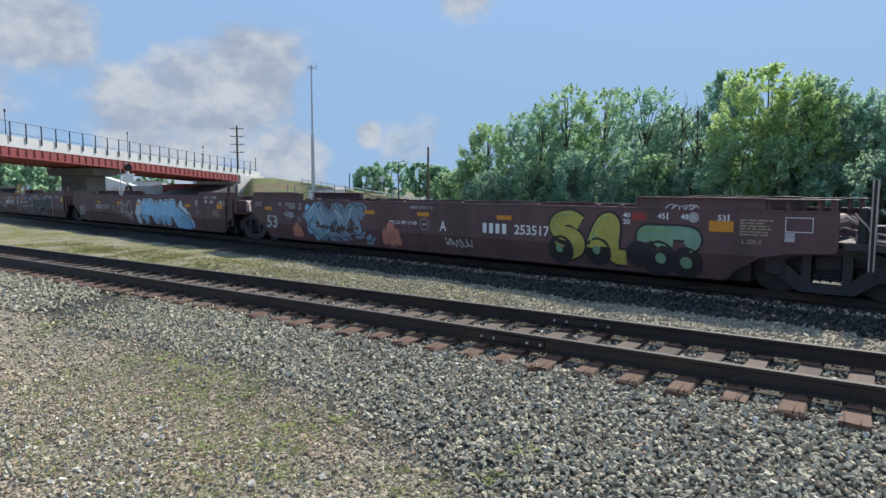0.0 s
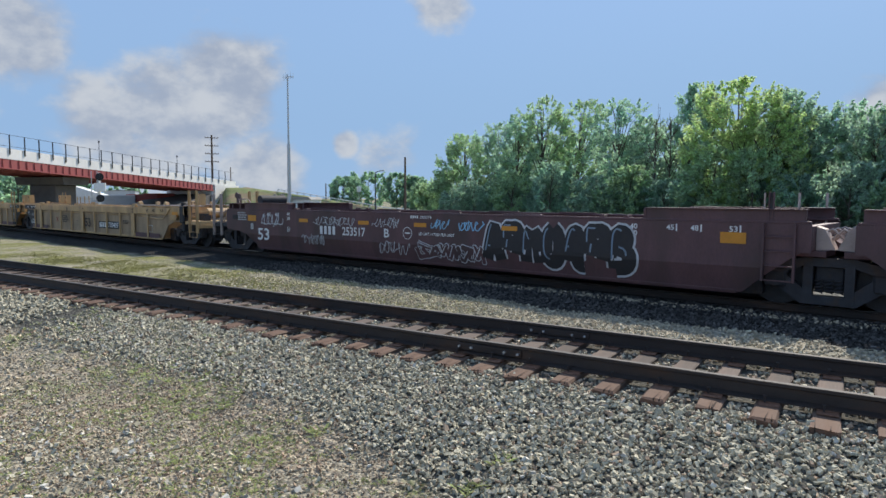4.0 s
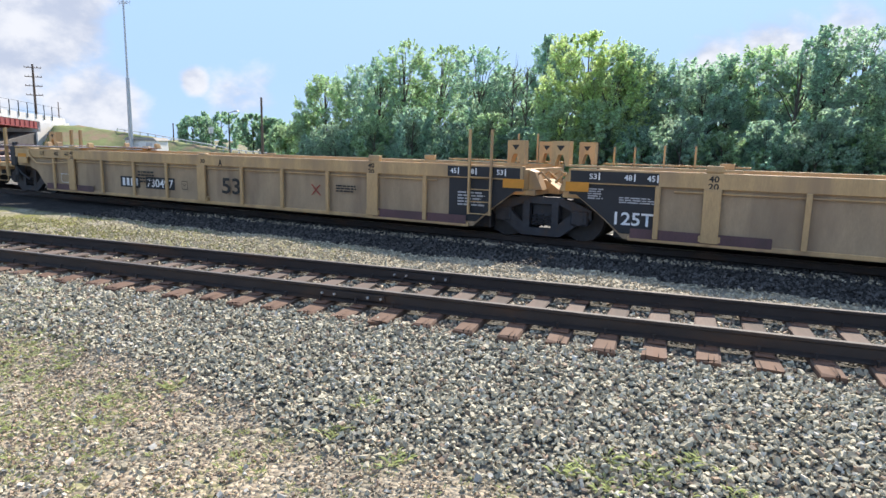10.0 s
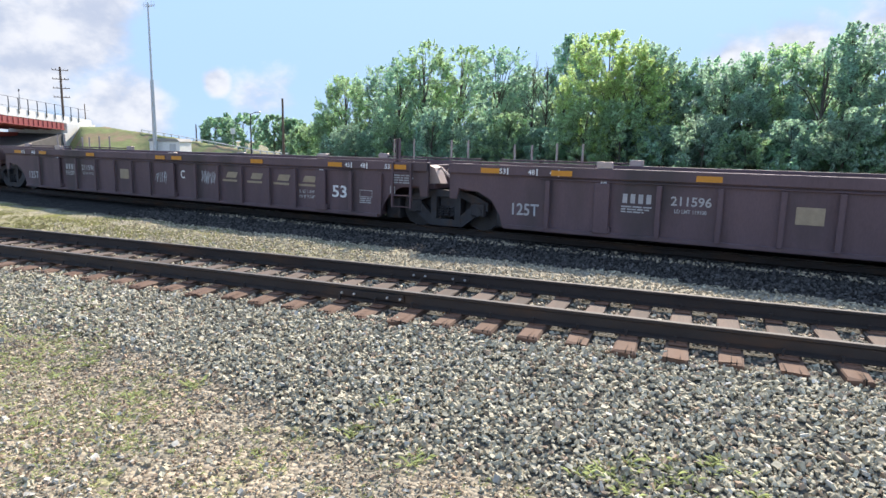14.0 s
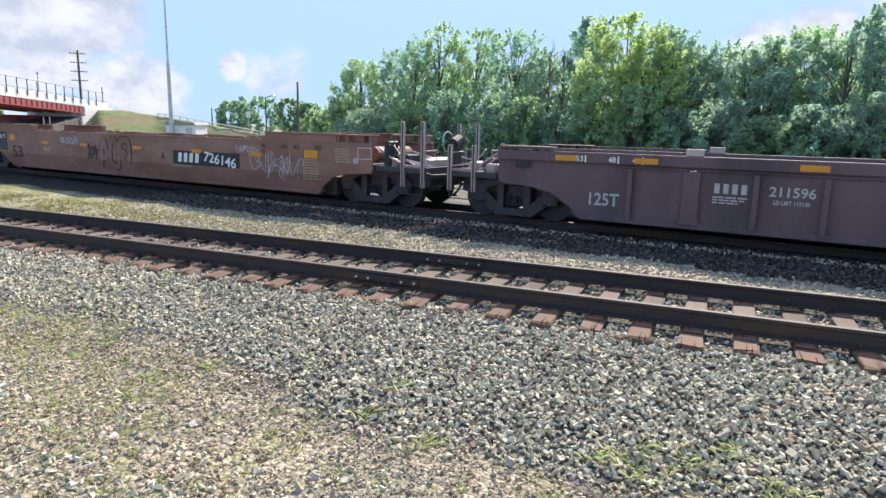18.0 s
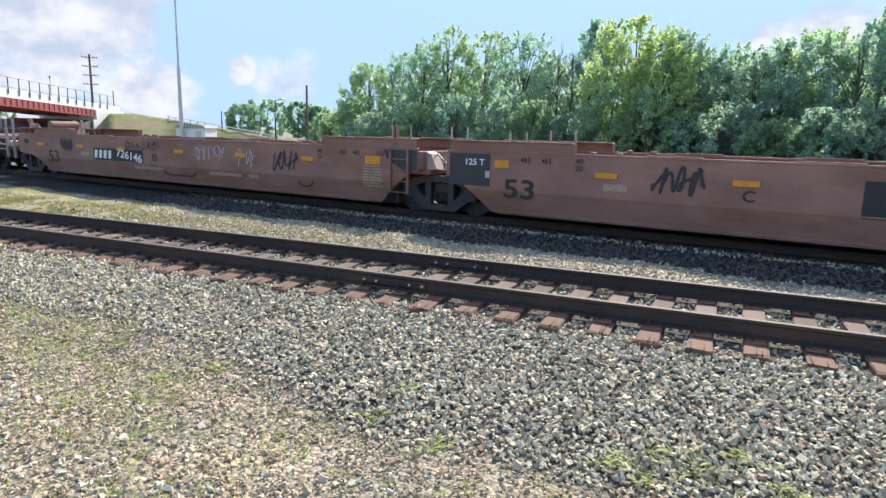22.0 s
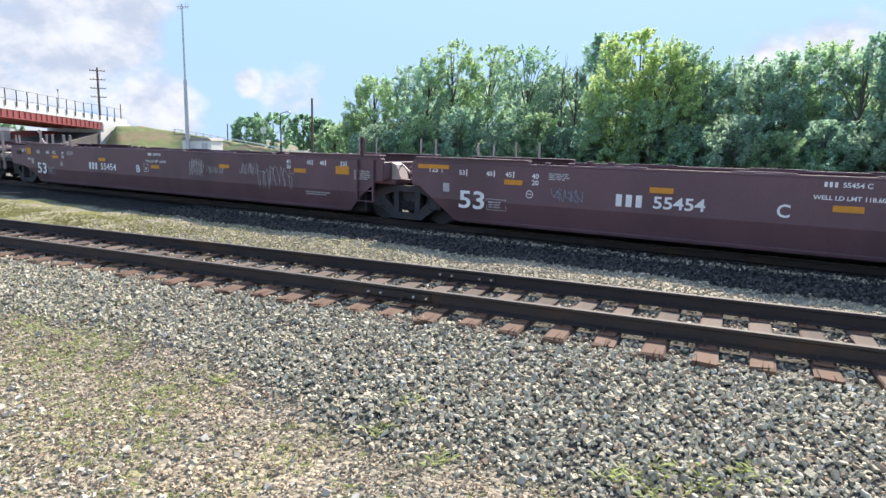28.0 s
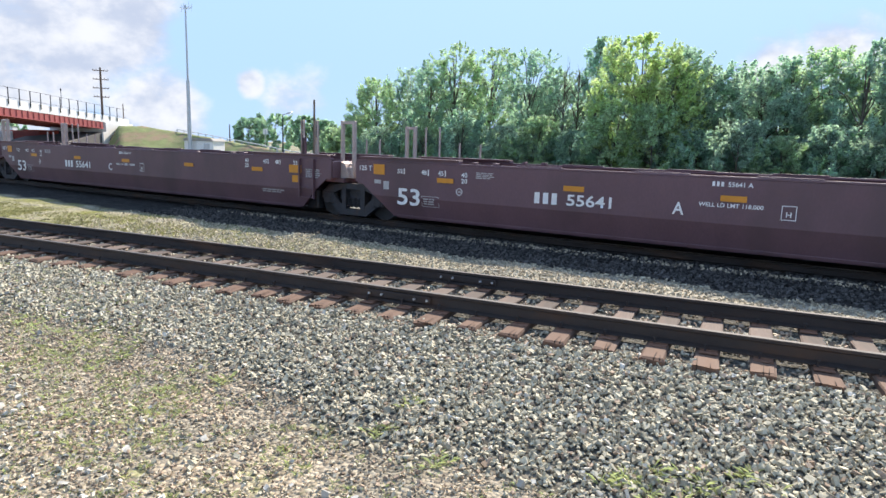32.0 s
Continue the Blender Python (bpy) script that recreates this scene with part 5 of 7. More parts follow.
scribble(A2, 7.4, 1.66, 1.4, 0.14, g_white, 27, 0.02)
scribble(A2, 8.65, 1.42, 0.33, 0.26, g_white, 28, 0.018, 3)

smooth_rear(A3, white_paint)
blocks(A3, -4.21, 1.02, 0.84, 0.27, white_paint, 4)
word(A3, "253517", -2.95, 1.02, 1.07, 0.27, white_paint)
word(A3, "B", -1.49, 1.03, 0.21, 0.26, white_paint)
tape(A3, -5.44, -2.48, -0.13, 2.9, z=1.31)
panel(A3, "placard", -8.5, 1.32, 0.52, 0.21, orange_tape, 0.02)
ring(A3, -0.64, 1.06, 0.17, white_paint)
blocks(A3, -0.37, 1.53, 0.32, 0.08, white_paint, 4)
word(A3, "253517 B", 0.07, 1.53, 0.42, 0.08, white_paint)
word(A3, "LD LMT 117000 PER UNIT", 0.46, 1.06, 1.3, 0.085, white_paint)
bars(A3, -9.1, 1.38, 0.75, 0.33, faded_white, 4)
ticks(A3, 1.47, white_paint, ("48", -7.5), ("45", -7.0))
pair_40_20(A3, -6.3, 1.43, white_paint)
scribble(A3, -7.3, 1.25, 1.4, 0.5, g_white, 31, 0.03, 4)
scribble(A3, -3.87, 1.32, 2.4, 0.3, g_white, 33, 0.02, 9)
scribble(A3, -1.51, 1.33, 1.3, 0.3, g_white, 35, 0.02, 6)
scribble(A3, -4.93, 0.67, 1.4, 0.35, g_white, 37, 0.022, 6)
scribble(A3, -1.2, 0.6, 1.4, 0.4, g_white, 39, 0.022, 6)
piece(A3, 0.3, 0.6, 1.2, 0.5, (maroon,), g_white, 41, 3, width=0.02)
piece(A3, 1.5, 0.56, 1.1, 0.5, (maroon,), g_white, 42, 3, width=0.02)
throwup(A3, ("peak", "arch", "gate", "loop", "foot", "arch", "belly"), 2.05, 6.1, 0.33, 1.52, 0.34, (g_black,), g_white, 0.05, gap=1.1, inner=g_slate)
scribble(A3, 0.6, 1.35, 0.7, 0.3, g_sky, 45, 0.025, 4)
scribble(A3, 1.7, 1.35, 0.9, 0.3, g_sky, 47, 0.03, 4)
smooth_front(A3, white_paint)


# yellow car
def yellow_marks(car, letter, plate_x, ends, gap=0.78, big=0.5):
    word(car, "53", big, 0.77, 0.72, 0.46, black_mark)
    word(car, letter, 0.32 if letter != "B" else -2.6, 1.42, 0.16, 0.2, black_mark)
    word(car, "20", -0.4, 1.45, 0.19, 0.11, black_mark)
    frame_box(car, -1.2, 0.7, 0.25, 0.25, black_mark)
    word(car, "H", -1.2, 0.7, 0.07, 0.08, black_mark)
    pair_40_20(car, 5.55, 1.45, black_mark, 0.19, 0.12)
    pair_40_20(car, -6.69, 1.45, black_mark, 0.19, 0.12)
    bars(car, -2.9, 0.88, 0.85, 0.4, black_mark, 4, 0.0)
    bars(car, 4.8, 0.9, 0.7, 0.2, black_mark, 3, 0.0)
    if plate_x is not None:
        panel(car, "number_plate_ground", plate_x - 0.78, 0.69, 0.95, 0.34, black_paint, -0.055)
        panel(car, "number_plate_ground", plate_x + gap, 0.7, 1.32, 0.36, black_paint, -0.055)
        blocks(car, plate_x - 0.78, 0.69, 0.82, 0.24, white_paint, 4, lift=-0.05)
        word(car, "730497", plate_x + gap, 0.7, 1.2, 0.26, white_paint, -0.05)
    for sgn in (-1, 1):
        panel(car, "maroon_sill_patch", sgn * 6.9, 0.36, 2.6, 0.2, maroon, 0.004, "dark maroon patch along the sill")
        if sgn in ends:
            bm = bmnew()
            prism(bm, [(sgn * x, z) for x, z in ((7.72, 0.33), (8.42, 0.33), (8.8, 0.65), (9.37, 1.08), (9.53, 1.09), (9.53, 1.325), (7.72, 1.325))], FACE + 0.05, FACE + 0.069)
            part("black_end_panel", bm, black_paint, car, "black painted end panel")
            if sgn < 0:
                bars(car, -8.95, 1.12, 0.35, 0.24, faded_white, 5, -0.045)
                bars(car, -8.1, 1.02, 0.74, 0.14, faded_white, 3, -0.045)
            panel(car, "black_chord_panel", sgn * 8.6, 1.47, 1.8, 0.24, black_paint, 0.004)
            word(car, "125T", sgn * 8.15, 0.64, 0.78, 0.27, white_paint, -0.045) if sgn < 0 else bars(car, 8.3, 0.85, 0.7, 0.35, faded_white, 5, -0.045)
            ticks(car, 1.48, white_paint, ("53", sgn * 9.02), ("48", sgn * 8.3), ("45", sgn * 7.85))
            panel(car, "placard", sgn * 9.35, 1.25, 0.5, 0.2, orange_tape, 0.01)
        else:
            ticks(car, 1.48, black_mark, ("53", sgn * 8.4), ("48", sgn * 7.6), ("45", sgn * 7.0))
            frame_box(car, sgn * 7.2, 0.66, 0.43, 0.3, white_paint, -0.05)
            panel(car, "placard", sgn * 9.6, 1.35, 0.5, 0.2, orange_tape, 0.01)


yellow_marks(Y1, "B", 2.75, (-1,), 0.48, 0.24)
yellow_marks(Y2, "C", None, (-1, 1))
yellow_marks(Y3, "A", -3.0, (1,), 0.63, 0.72)
for x, w in ((1.95, 0.55), (2.55, 0.5)):
    panel(Y2, "mark_block", x, 0.98, w, 0.16, red_mark, -0.05, "faded red block of a painted mark")
    panel(Y2, "mark_block", x, 0.75, 0.17, 0.34, red_mark, -0.05)
for s in (-1, 1):
    panel(Y2, "mark_block", 3.1 + 0.12, 0.78, 0.16, 0.55, red_mark, -0.048 + 0.002 * s, skew=s * 0.7)
strokes(Y2, "hanging_chain", [[(-1.9 + 1.25 * t, 1.2 - 0.36 * (1 - abs(2 * t - 1))) for t in np.linspace(0, 1, 13)]], 0.05, black_mark, 0.0)
for car in (Y1, Y3):
    for s in (-1, 1):
        panel(car, "mark_block", 3.75 if car == Y3 else -4.3, 0.82, 0.05, 0.28, red_mark, -0.05 + 0.002 * s, skew=s * 1.0)


# plum car
for car, letter, seed in ((B1, "B", 51), (B2, "C", 53), (B3, "A", 55)):
    word(car, "125T", -7.74, 0.66, 0.64, 0.27, faded_white, -0.06)
    blocks(car, -5.3, 1.04, 0.64, 0.19, faded_white, 4, lift=-0.06)
    word(car, "211596", -4.25, 1.04, 0.76, 0.19, faded_white, -0.06)
    bars(car, -5.3, 0.82, 0.62, 0.16, faded_white, 3, -0.06)
    word(car, "LD LMT 119100", -4.25, 0.84, 0.6, 0.08, faded_white, -0.06)
    panel(car, "tan_patch", -2.2, 0.9, 0.46, 0.32, tan_paint, -0.06, "faded tan square patch")
    scribble(car, -0.25, 0.88, 0.7, 0.4, g_white, seed, 0.015, 5, -0.06)
    word(car, letter, 0.75, 1.0, 0.2, 0.25, white_paint, -0.06)
    scribble(car, 1.9, 0.95, 0.7, 0.42, g_white, seed + 1, 0.015, 6, -0.06)
    for x in (2.89, 3.91, 4.95, 5.9):
        panel(car, "mark_block", x + 0.05, 1.07, 0.42, 0.17, tan_paint, -0.058, "faded cream block of a painted mark", skew=0.5)
        panel(car, "mark_bar", x - 0.05, 0.9, 0.6, 0.06, tan_paint, -0.058)
    word(car, "IL 53' 1-3/4\"", 5.85, 0.73, 0.55, 0.09, faded_white, -0.06)
    word(car, "IW 8' 9-7/8\"", 5.85, 0.59, 0.55, 0.09, faded_white, -0.06)
    pair_40_20(car, 6.41, 1.24, white_paint)
    pair_40_20(car, -6.0, 1.24, white_paint)
    word(car, "53", 6.98, 0.79, 0.48, 0.32, white_paint, -0.06)
    bars(car, 7.85, 0.6, 0.4, 0.16, faded_white, 3, -0.06)
    frame_box(car, 7.85, 0.78, 0.4, 0.18, faded_white, -0.06)
    panel(car, "sticker", 8.72, 0.92, 0.15, 0.18, faded_white, 0.0)
    tape(car, -8.6, -6.9, -3.94, -0.2, 0.59, 4.05, 6.9, 8.9, z=1.5)
    ticks(car, 1.5, white_paint, ("45", 7.3), ("48", 7.8), ("53", 8.56), ("53", -8.3), ("48", -7.6), ("45", -7.1))
    bars(car, 9.0, 1.2, 0.6, 0.24, faded_white, 4, -0.06)

# brown car
for car in (D1, D2, D3):
    pair_40_20(car, 6.3, 1.4, black_mark)
    ticks(car, 1.47, black_mark, ("45", 7.1), ("48", 7.55), ("53", 8.35))
    panel(car, "placard", 8.15, 1.3, 0.5, 0.22, orange_tape, 0.02, "large orange reflective placard")
    word(car, "53", -7.6, 0.81, 0.76, 0.44, black_mark)
    bars(car, 8.15, 0.88, 0.66, 0.6, tan_paint, 8)
    panel(car, "faded_patch", -5.4, 0.98, 0.5, 0.14, tan_paint, 0.005)
tape(D1, -5.47, -2.85, 0.32, 3.37, 6.01, z=1.21)
panel(D1, "grey_end_panel", -8.9, 1.2, 1.1, 0.75, grey_patch, 0.006, "dark grey repainted end panel")
word(D1, "125 T", -8.75, 1.38, 0.56, 0.15, white_paint)
panel(D1, "placard", -7.9, 1.36, 0.4, 0.21, orange_tape, 0.02)
throwup(D1, ("peak", "loop", "arch"), -2.0, -0.15, 0.36, 1.56, 0.2, (rusty,), g_black, 0.035, gap=1.1)
scribble(D1, -2.3, 0.98, 0.8, 0.6, g_black, 62, 0.05, 3)
scribble(D1, -3.77, 1.33, 1.3, 0.3, g_pale, 63, 0.02, 6)
panel(D1, "number_plate_ground", 3.74, 0.98, 3.1, 0.44, black_paint, 0.005, "black panel behind the number")
blocks(D1, 2.95, 0.99, 1.1, 0.29, white_paint, 4, 0.15, 0.01)
word(D1, "726146", 4.42, 0.98, 1.45, 0.3, white_paint, 0.01, 0.25)
word(D1, "A", 1.67, 1.0, 0.2, 0.23, black_mark)
scribble(D1, 6.6, 1.0, 1.9, 0.7, g_pale, 65, 0.012, 5)
scribble(D1, 7.1, 0.85, 1.5, 0.7, g_pale, 66, 0.012, 3)
scribble(D1, 5.6, 1.35, 1.0, 0.22, g_pale, 67, 0.012, 6)
frame_box(D1, 10.0, 1.38, 0.45, 0.3, white_paint)
panel(D1, "sticker", 9.7, 1.18, 0.15, 0.14, faded_white, 0.008)
bars(D1, 9.3, 1.3, 0.6, 0.4, tan_paint, 6)
panel(D1, "cream_patch", 2.6, 0.72, 1.0, 0.06, tan_paint, 0.006)
panel(D2, "grey_end_panel", -8.9, 1.2, 1.1, 0.75, grey_patch, 0.006, "dark grey repainted end panel")
word(D2, "125 T", -8.75, 1.38, 0.5, 0.15, white_paint)
panel(D2, "placard", -8.05, 1.36, 0.36, 0.17, orange_tape, 0.02)
panel(D2, "sticker", -8.42, 1.1, 0.12, 0.16, faded_white, 0.008)
pair_40_20(D2, -6.2, 1.42, black_mark)
ticks(D2, 1.47, black_mark, ("48", -7.5), ("45", -7.0))
tape(D2, -5.6, -2.91, 0.35, z=1.22)
scribble(D2, -4.15, 1.2, 1.1, 0.6, g_black, 71, 0.06, 5)
word(D2, "C", -2.85, 0.98, 0.22, 0.22, black_mark)
panel(D2, "mark_ground", 0.25, 1.05, 2.6, 0.66, black_paint, 0.005, "dark panel behind a painted mark")
blocks(D2, 0.4, 1.06, 1.9, 0.42, white_paint, 3, 0.1, 0.01)
BIG_LETTERS = (
    (((1, .95), (.3, .97), (.12, .5), (.05, .03), (.9, .06)), ((.12, .5), (.72, .54))),
    (((-.02, .97), (.16, .4), (.42, .03), (.7, .42), (.92, .97)),),
    (((1, .93), (.3, .97), (.14, .5), (.05, .03), (.95, .08)), ((.14, .5), (.74, .5))),
    (((.05, 0), (.12, .95), (.7, .92), (.88, .68), (.6, .47), (.2, .46)), ((.5, .46), (1, 0))),
    (((.02, .97), (.38, .55), (.85, .97)), ((.42, .55), (.3, .04), (1.05, .02))),
)
for x, z, r in ((7.0, 1.2, 0.08), (7.1, 0.75, 0.1), (6.95, 1.0, 0.12), (7.2, 0.45, 0.16), (6.95, 0.42, 0.14), (1.45, 0.6, 0.1), (1.4, 0.42, 0.14), (6.85, 1.3, 0.1), (2.6, 0.8, 0.26), (3.7, 1.2, 0.24), (4.75, 0.75, 0.26), (5.5, 0.6, 0.24), (5.75, 1.2, 0.26), (6.3, 0.85, 0.24)):
    strokes(D2, "pink_splash", [[(x + r / 2 * math.cos(a), z + r / 2 * math.sin(a)) for a in np.linspace(0, 2.4 * math.pi, 16)]], r, g_pink, 0.008)


for k, letter in enumerate(BIG_LETTERS):
    for i, line in enumerate(letter):
        line = rounded([(1.72 + 1.03 * k + px * 0.9, 0.44 + pz * 0.96) for px, pz in line])
        up = 0.0021 * (k % 2) + 0.0011 * i
        strokes(D2, "graffiti_shadow", [[(px + 0.14, pz - 0.03) for px, pz in line]], 0.4, g_navy, 0.0105 + up)
        strokes(D2, "graffiti_outline", [line], 0.475, g_navy, 0.0145 + up)
        strokes(D2, "graffiti_outline", [line], 0.43, g_white, 0.0175 + up)
        strokes(D2, "graffiti_letter", [line], 0.395, g_bright, 0.0215 + up)
for x, z in ((3.05, 1.16), (5.9, 1.0)):
    panel(D2, "reflective_strip", x, z, 0.3, 0.07, orange_tape, 0.03)
for car in (D2, D3):
    bm = bmnew()
    prism(bm, [(8.52, 0.4), (8.8, 0.64), (9.36, 1.08), (9.54, 1.08), (9.54, 1.585), (8.52, 1.585)], FACE - 0.006, FACE - 0.002)
    part("grey_end_panel", bm, grey_patch, car, "dark grey repainted end panel")
tape(D3, -8.5, -5.69, -3.05, 0.17, 3.1, 5.84, z=1.24)
panel(D3, "number_plate_ground", -3.32, 1.0, 3.0, 0.42, black_paint, 0.003, "black panel behind the number")
blocks(D3, -4.22, 1.0, 1.15, 0.29, white_paint, 4, 0.15, 0.01)
word(D3, "726146", -2.62, 1.0, 1.5, 0.28, white_paint, 0.01, 0.25)
word(D3, "B", -1.14, 1.0, 0.28, 0.24, black_mark)
scribble(D3, -2.0, 1.36, 2.2, 0.3, g_black, 75, 0.025, 6)
scribble(D3, -6.6, 1.3, 0.95, 0.45, g_black, 76, 0.035, 7)
scribble(D3, -6.55, 1.2, 0.6, 0.35, g_black, 74, 0.06, 4)
scribble(D3, 1.68, 1.25, 1.7, 0.5, g_pale, 77, 0.014, 5)
scribble(D3, 3.35, 1.15, 0.95, 0.6, g_pale, 78, 0.014, 3)
scribble(D3, 4.95, 1.15, 1.0, 0.65, g_black, 79, 0.05, 4)
for x0, x1 in ((-0.7, 0.9), (5.45, 6.0)):        # grab irons low on the side
    bm = bmnew()
    pipe(bm, [(x0, FACE + 0.03, 0.62), (x0 + 0.04, FACE - 0.04, 0.52), (x0 + 0.15, FACE - 0.04, 0.47), (x1 - 0.15, FACE - 0.04, 0.47), (x1 - 0.04, FACE - 0.04, 0.52), (x1, FACE + 0.03, 0.62)], 0.022)
    part("grab_iron", bm, truck_steel, D3)
for x, w in ((-1.6, 1.6), (2.6, 0.9), (1.9, 0.6), (3.6, 0.4)):
    panel(D3, "cream_patch", x, 0.62, w, 0.1, tan_paint, 0.006)

# deep maroon cars
for car, letter, number in ((F1, "A", "55454"), (F2, "C", "55454"), (F3, "B", "55454"), (K1, "A", "55641"), (K2, "C", "55641"), (K3, "B", "55641")):
    smooth_rear(car, white_paint)
    smooth_front(car, white_paint, car != F1)
    blocks(car, -4.05, 0.98, 0.62, 0.25, white_paint, 3)
    word(car, number, -3.05, 0.98, 1.0, 0.25, white_paint)
    word(car, letter, -1.2, 0.98, 0.22, 0.25, white_paint)
    word(car, "125 T", -9.2 if car in (F3, K1, K2, K3) else -8.8, 1.44, 0.42, 0.13, white_paint)
    ticks(car, 1.4, white_paint, ("53", -8.08), ("48", -7.34), ("45", -6.84))
    pair_40_20(car, -6.17, 1.32, white_paint)
    tape(car, -6.7, -3.4, 3.37, 6.62, z=1.23)
    tape(car, -0.2, z=1.08 if car in (F2, F3) else 1.23)
    if car in (F3, K1, K2, K3):
        panel(car, "placard", -8.75, 1.42, 0.36, 0.26, orange_tape, 0.02, "large orange reflective placard")
        panel(car, "sticker", -8.8, 1.1, 0.22, 0.1, faded_white, 0.008)
    else:
        panel(car, "placard", -8.9, 1.51, 0.9, 0.1, orange_tape, 0.02)
    if car in (K1, K2, K3):
        panel(car, "placard", 8.2, 1.02, 0.24, 0.2, orange_tape, 0.02)
    frame_box(car, -7.15, 0.68, 0.52, 0.27, faded_white)
    bars(car, -7.15, 0.68, 0.4, 0.18, faded_white, 3)
    blocks(car, -0.5, 1.5, 0.24, 0.09, white_paint, 3)
    word(car, number + " " + letter, -0.1, 1.5, 0.44, 0.09, white_paint)
    word(car, "WELL LD LMT 118,000" if car in (K1, K2, K3) else "WELL LD LMT 118,700" if car is F3 else "WELL LD LMT 118,600", -0.18 if car in (F2, F3) else -0.25, 1.26 if car in (F2, F3) else 1.09, 1.15, 0.095, white_paint)
    if car not in (F1, F2):
        square = -0.74 if car is F3 else 0.75
        frame_box(car, square, 1.03, 0.25, 0.27, white_paint)
        word(car, "H", square, 1.0, 0.09, 0.1, white_paint)
    bars(car, -5.6, 1.4, 0.5, 0.16, faded_white, 4)
    bars(car, 8.9, 1.2, 0.6, 0.26, faded_white, 5)
    bars(car, 7.3, 0.62, 1.0, 0.12, faded_white, 2)
piece(F1, -1.4, 0.92, 2.7, 1.1, (g_dark,), g_slate, 81, 4, width=0.035, inner=g_pale)
scribble(F1, -4.3, 1.1, 1.3, 0.8, g_white, 82, 0.03, 5)
scribble(F1, 1.3, 0.95, 1.1, 1.0, g_white, 83, 0.035, 4)
throwup(F1, ("dee",), 2.72, 3.85, 0.45, 1.52, 0.42, (g_teal,), g_pale, 0.014, gap=1.0)
throwup(F1, ("mast", "hook"), 4.15, 5.8, 0.45, 1.52, 0.46, (g_teal,), g_pale, 0.014, gap=1.1)
scribble(F1, 6.3, 0.95, 0.8, 0.6, g_white, 86, 0.025, 4)
scribble(F1, 7.2, 1.69, 1.7, 0.1, g_white, 87, 0.02, 9)
scribble(F2, -5.38, 1.0, 0.84, 0.3, g_slate, 88, 0.012, 5)
scribble(F3, 2.0, 1.15, 0.8, 0.6, faded_white, 89, 0.014, 9)
scribble(F3, 2.9, 1.1, 0.9, 0.25, faded_white, 91, 0.01, 9)
scribble(F3, 4.5, 1.2, 1.0, 0.4, faded_white, 92, 0.012, 8)
scribble(F3, 5.6, 1.0, 1.8, 0.7, faded_white, 93, 0.014, 7)
scribble(F2, 3.5, 0.95, 1.8, 0.8, red_mark, 90, 0.015, 4)

word(F1, "L 201-1", 8.82, 1.05, 0.34, 0.09, white_paint)
frame_box(F1, 9.85, 1.2, 0.46, 0.3, white_paint)
panel(F1, "orange_scrawl_ground", 9.85, 1.42, 0.46, 0.13, red_mark, 0.006)
panel(F1, "sticker", 9.38, 1.08, 0.16, 0.2, tan_paint, 0.008, "faded cream sticker")
bars(F1, 9.05, 1.36, 0.8, 0.24, faded_white, 3)
bars(F1, 6.9, 0.72, 0.8, 0.2, faded_white, 4)


# the lower part of each smooth side leans inwards, and what is painted on it with it
def lean_in(car):
    for ob in car.children:
        if ob.type != "MESH" or ob.data.users > 1 or ob.name.split(".")[0] in ("truck", "ladder", "step", "step_rung", "guide_post", "deck_edge", "end_beam", "uncoupling_lever", "bulkhead", "brake_beam", "well_floor"):
            continue
        if all(abs(v.co.y) > HALF - 0.25 for v in ob.data.vertices):
            for v in ob.data.vertices:
                if v.co.z < CREASE:
                    v.co.y -= math.copysign(0.27 * (CREASE - v.co.z), v.co.y)


for car, u in UNITS:
    if not any(ob.name.startswith("side_post") for ob in car.children):
        lean_in(car)

# ---- distance ----
def polar(az, dist, z=0.0):
    a = radians(az)
    return Vector((EYE[0] - dist * math.sin(a), EYE[1] + dist * math.cos(a), z))


HABITS = {  # foot of the crown, widest height, sharpness of the top, clumps, clump size, leaves in a clump, height of a clump to its width
    "round": (0.06, 0.5, 0.5, 110, 0.58, 96, 0.85), "open": (0.14, 0.64, 0.5, 96, 0.5, 66, 0.65), "spire": (0.1, 0.42, 0.8, 80, 0.4, 84, 1.15), "maple": (0.1, 0.5, 0.5, 130, 0.52, 92, 0.8),
    "bush": (0.0, 0.42, 0.5, 72, 0.6, 92, 0.8), "back": (0.04, 0.5, 0.5, 50, 0.95, 110, 0.9), "far": (0.02, 0.45, 0.45, 70, 0.9, 230, 0.85),
}


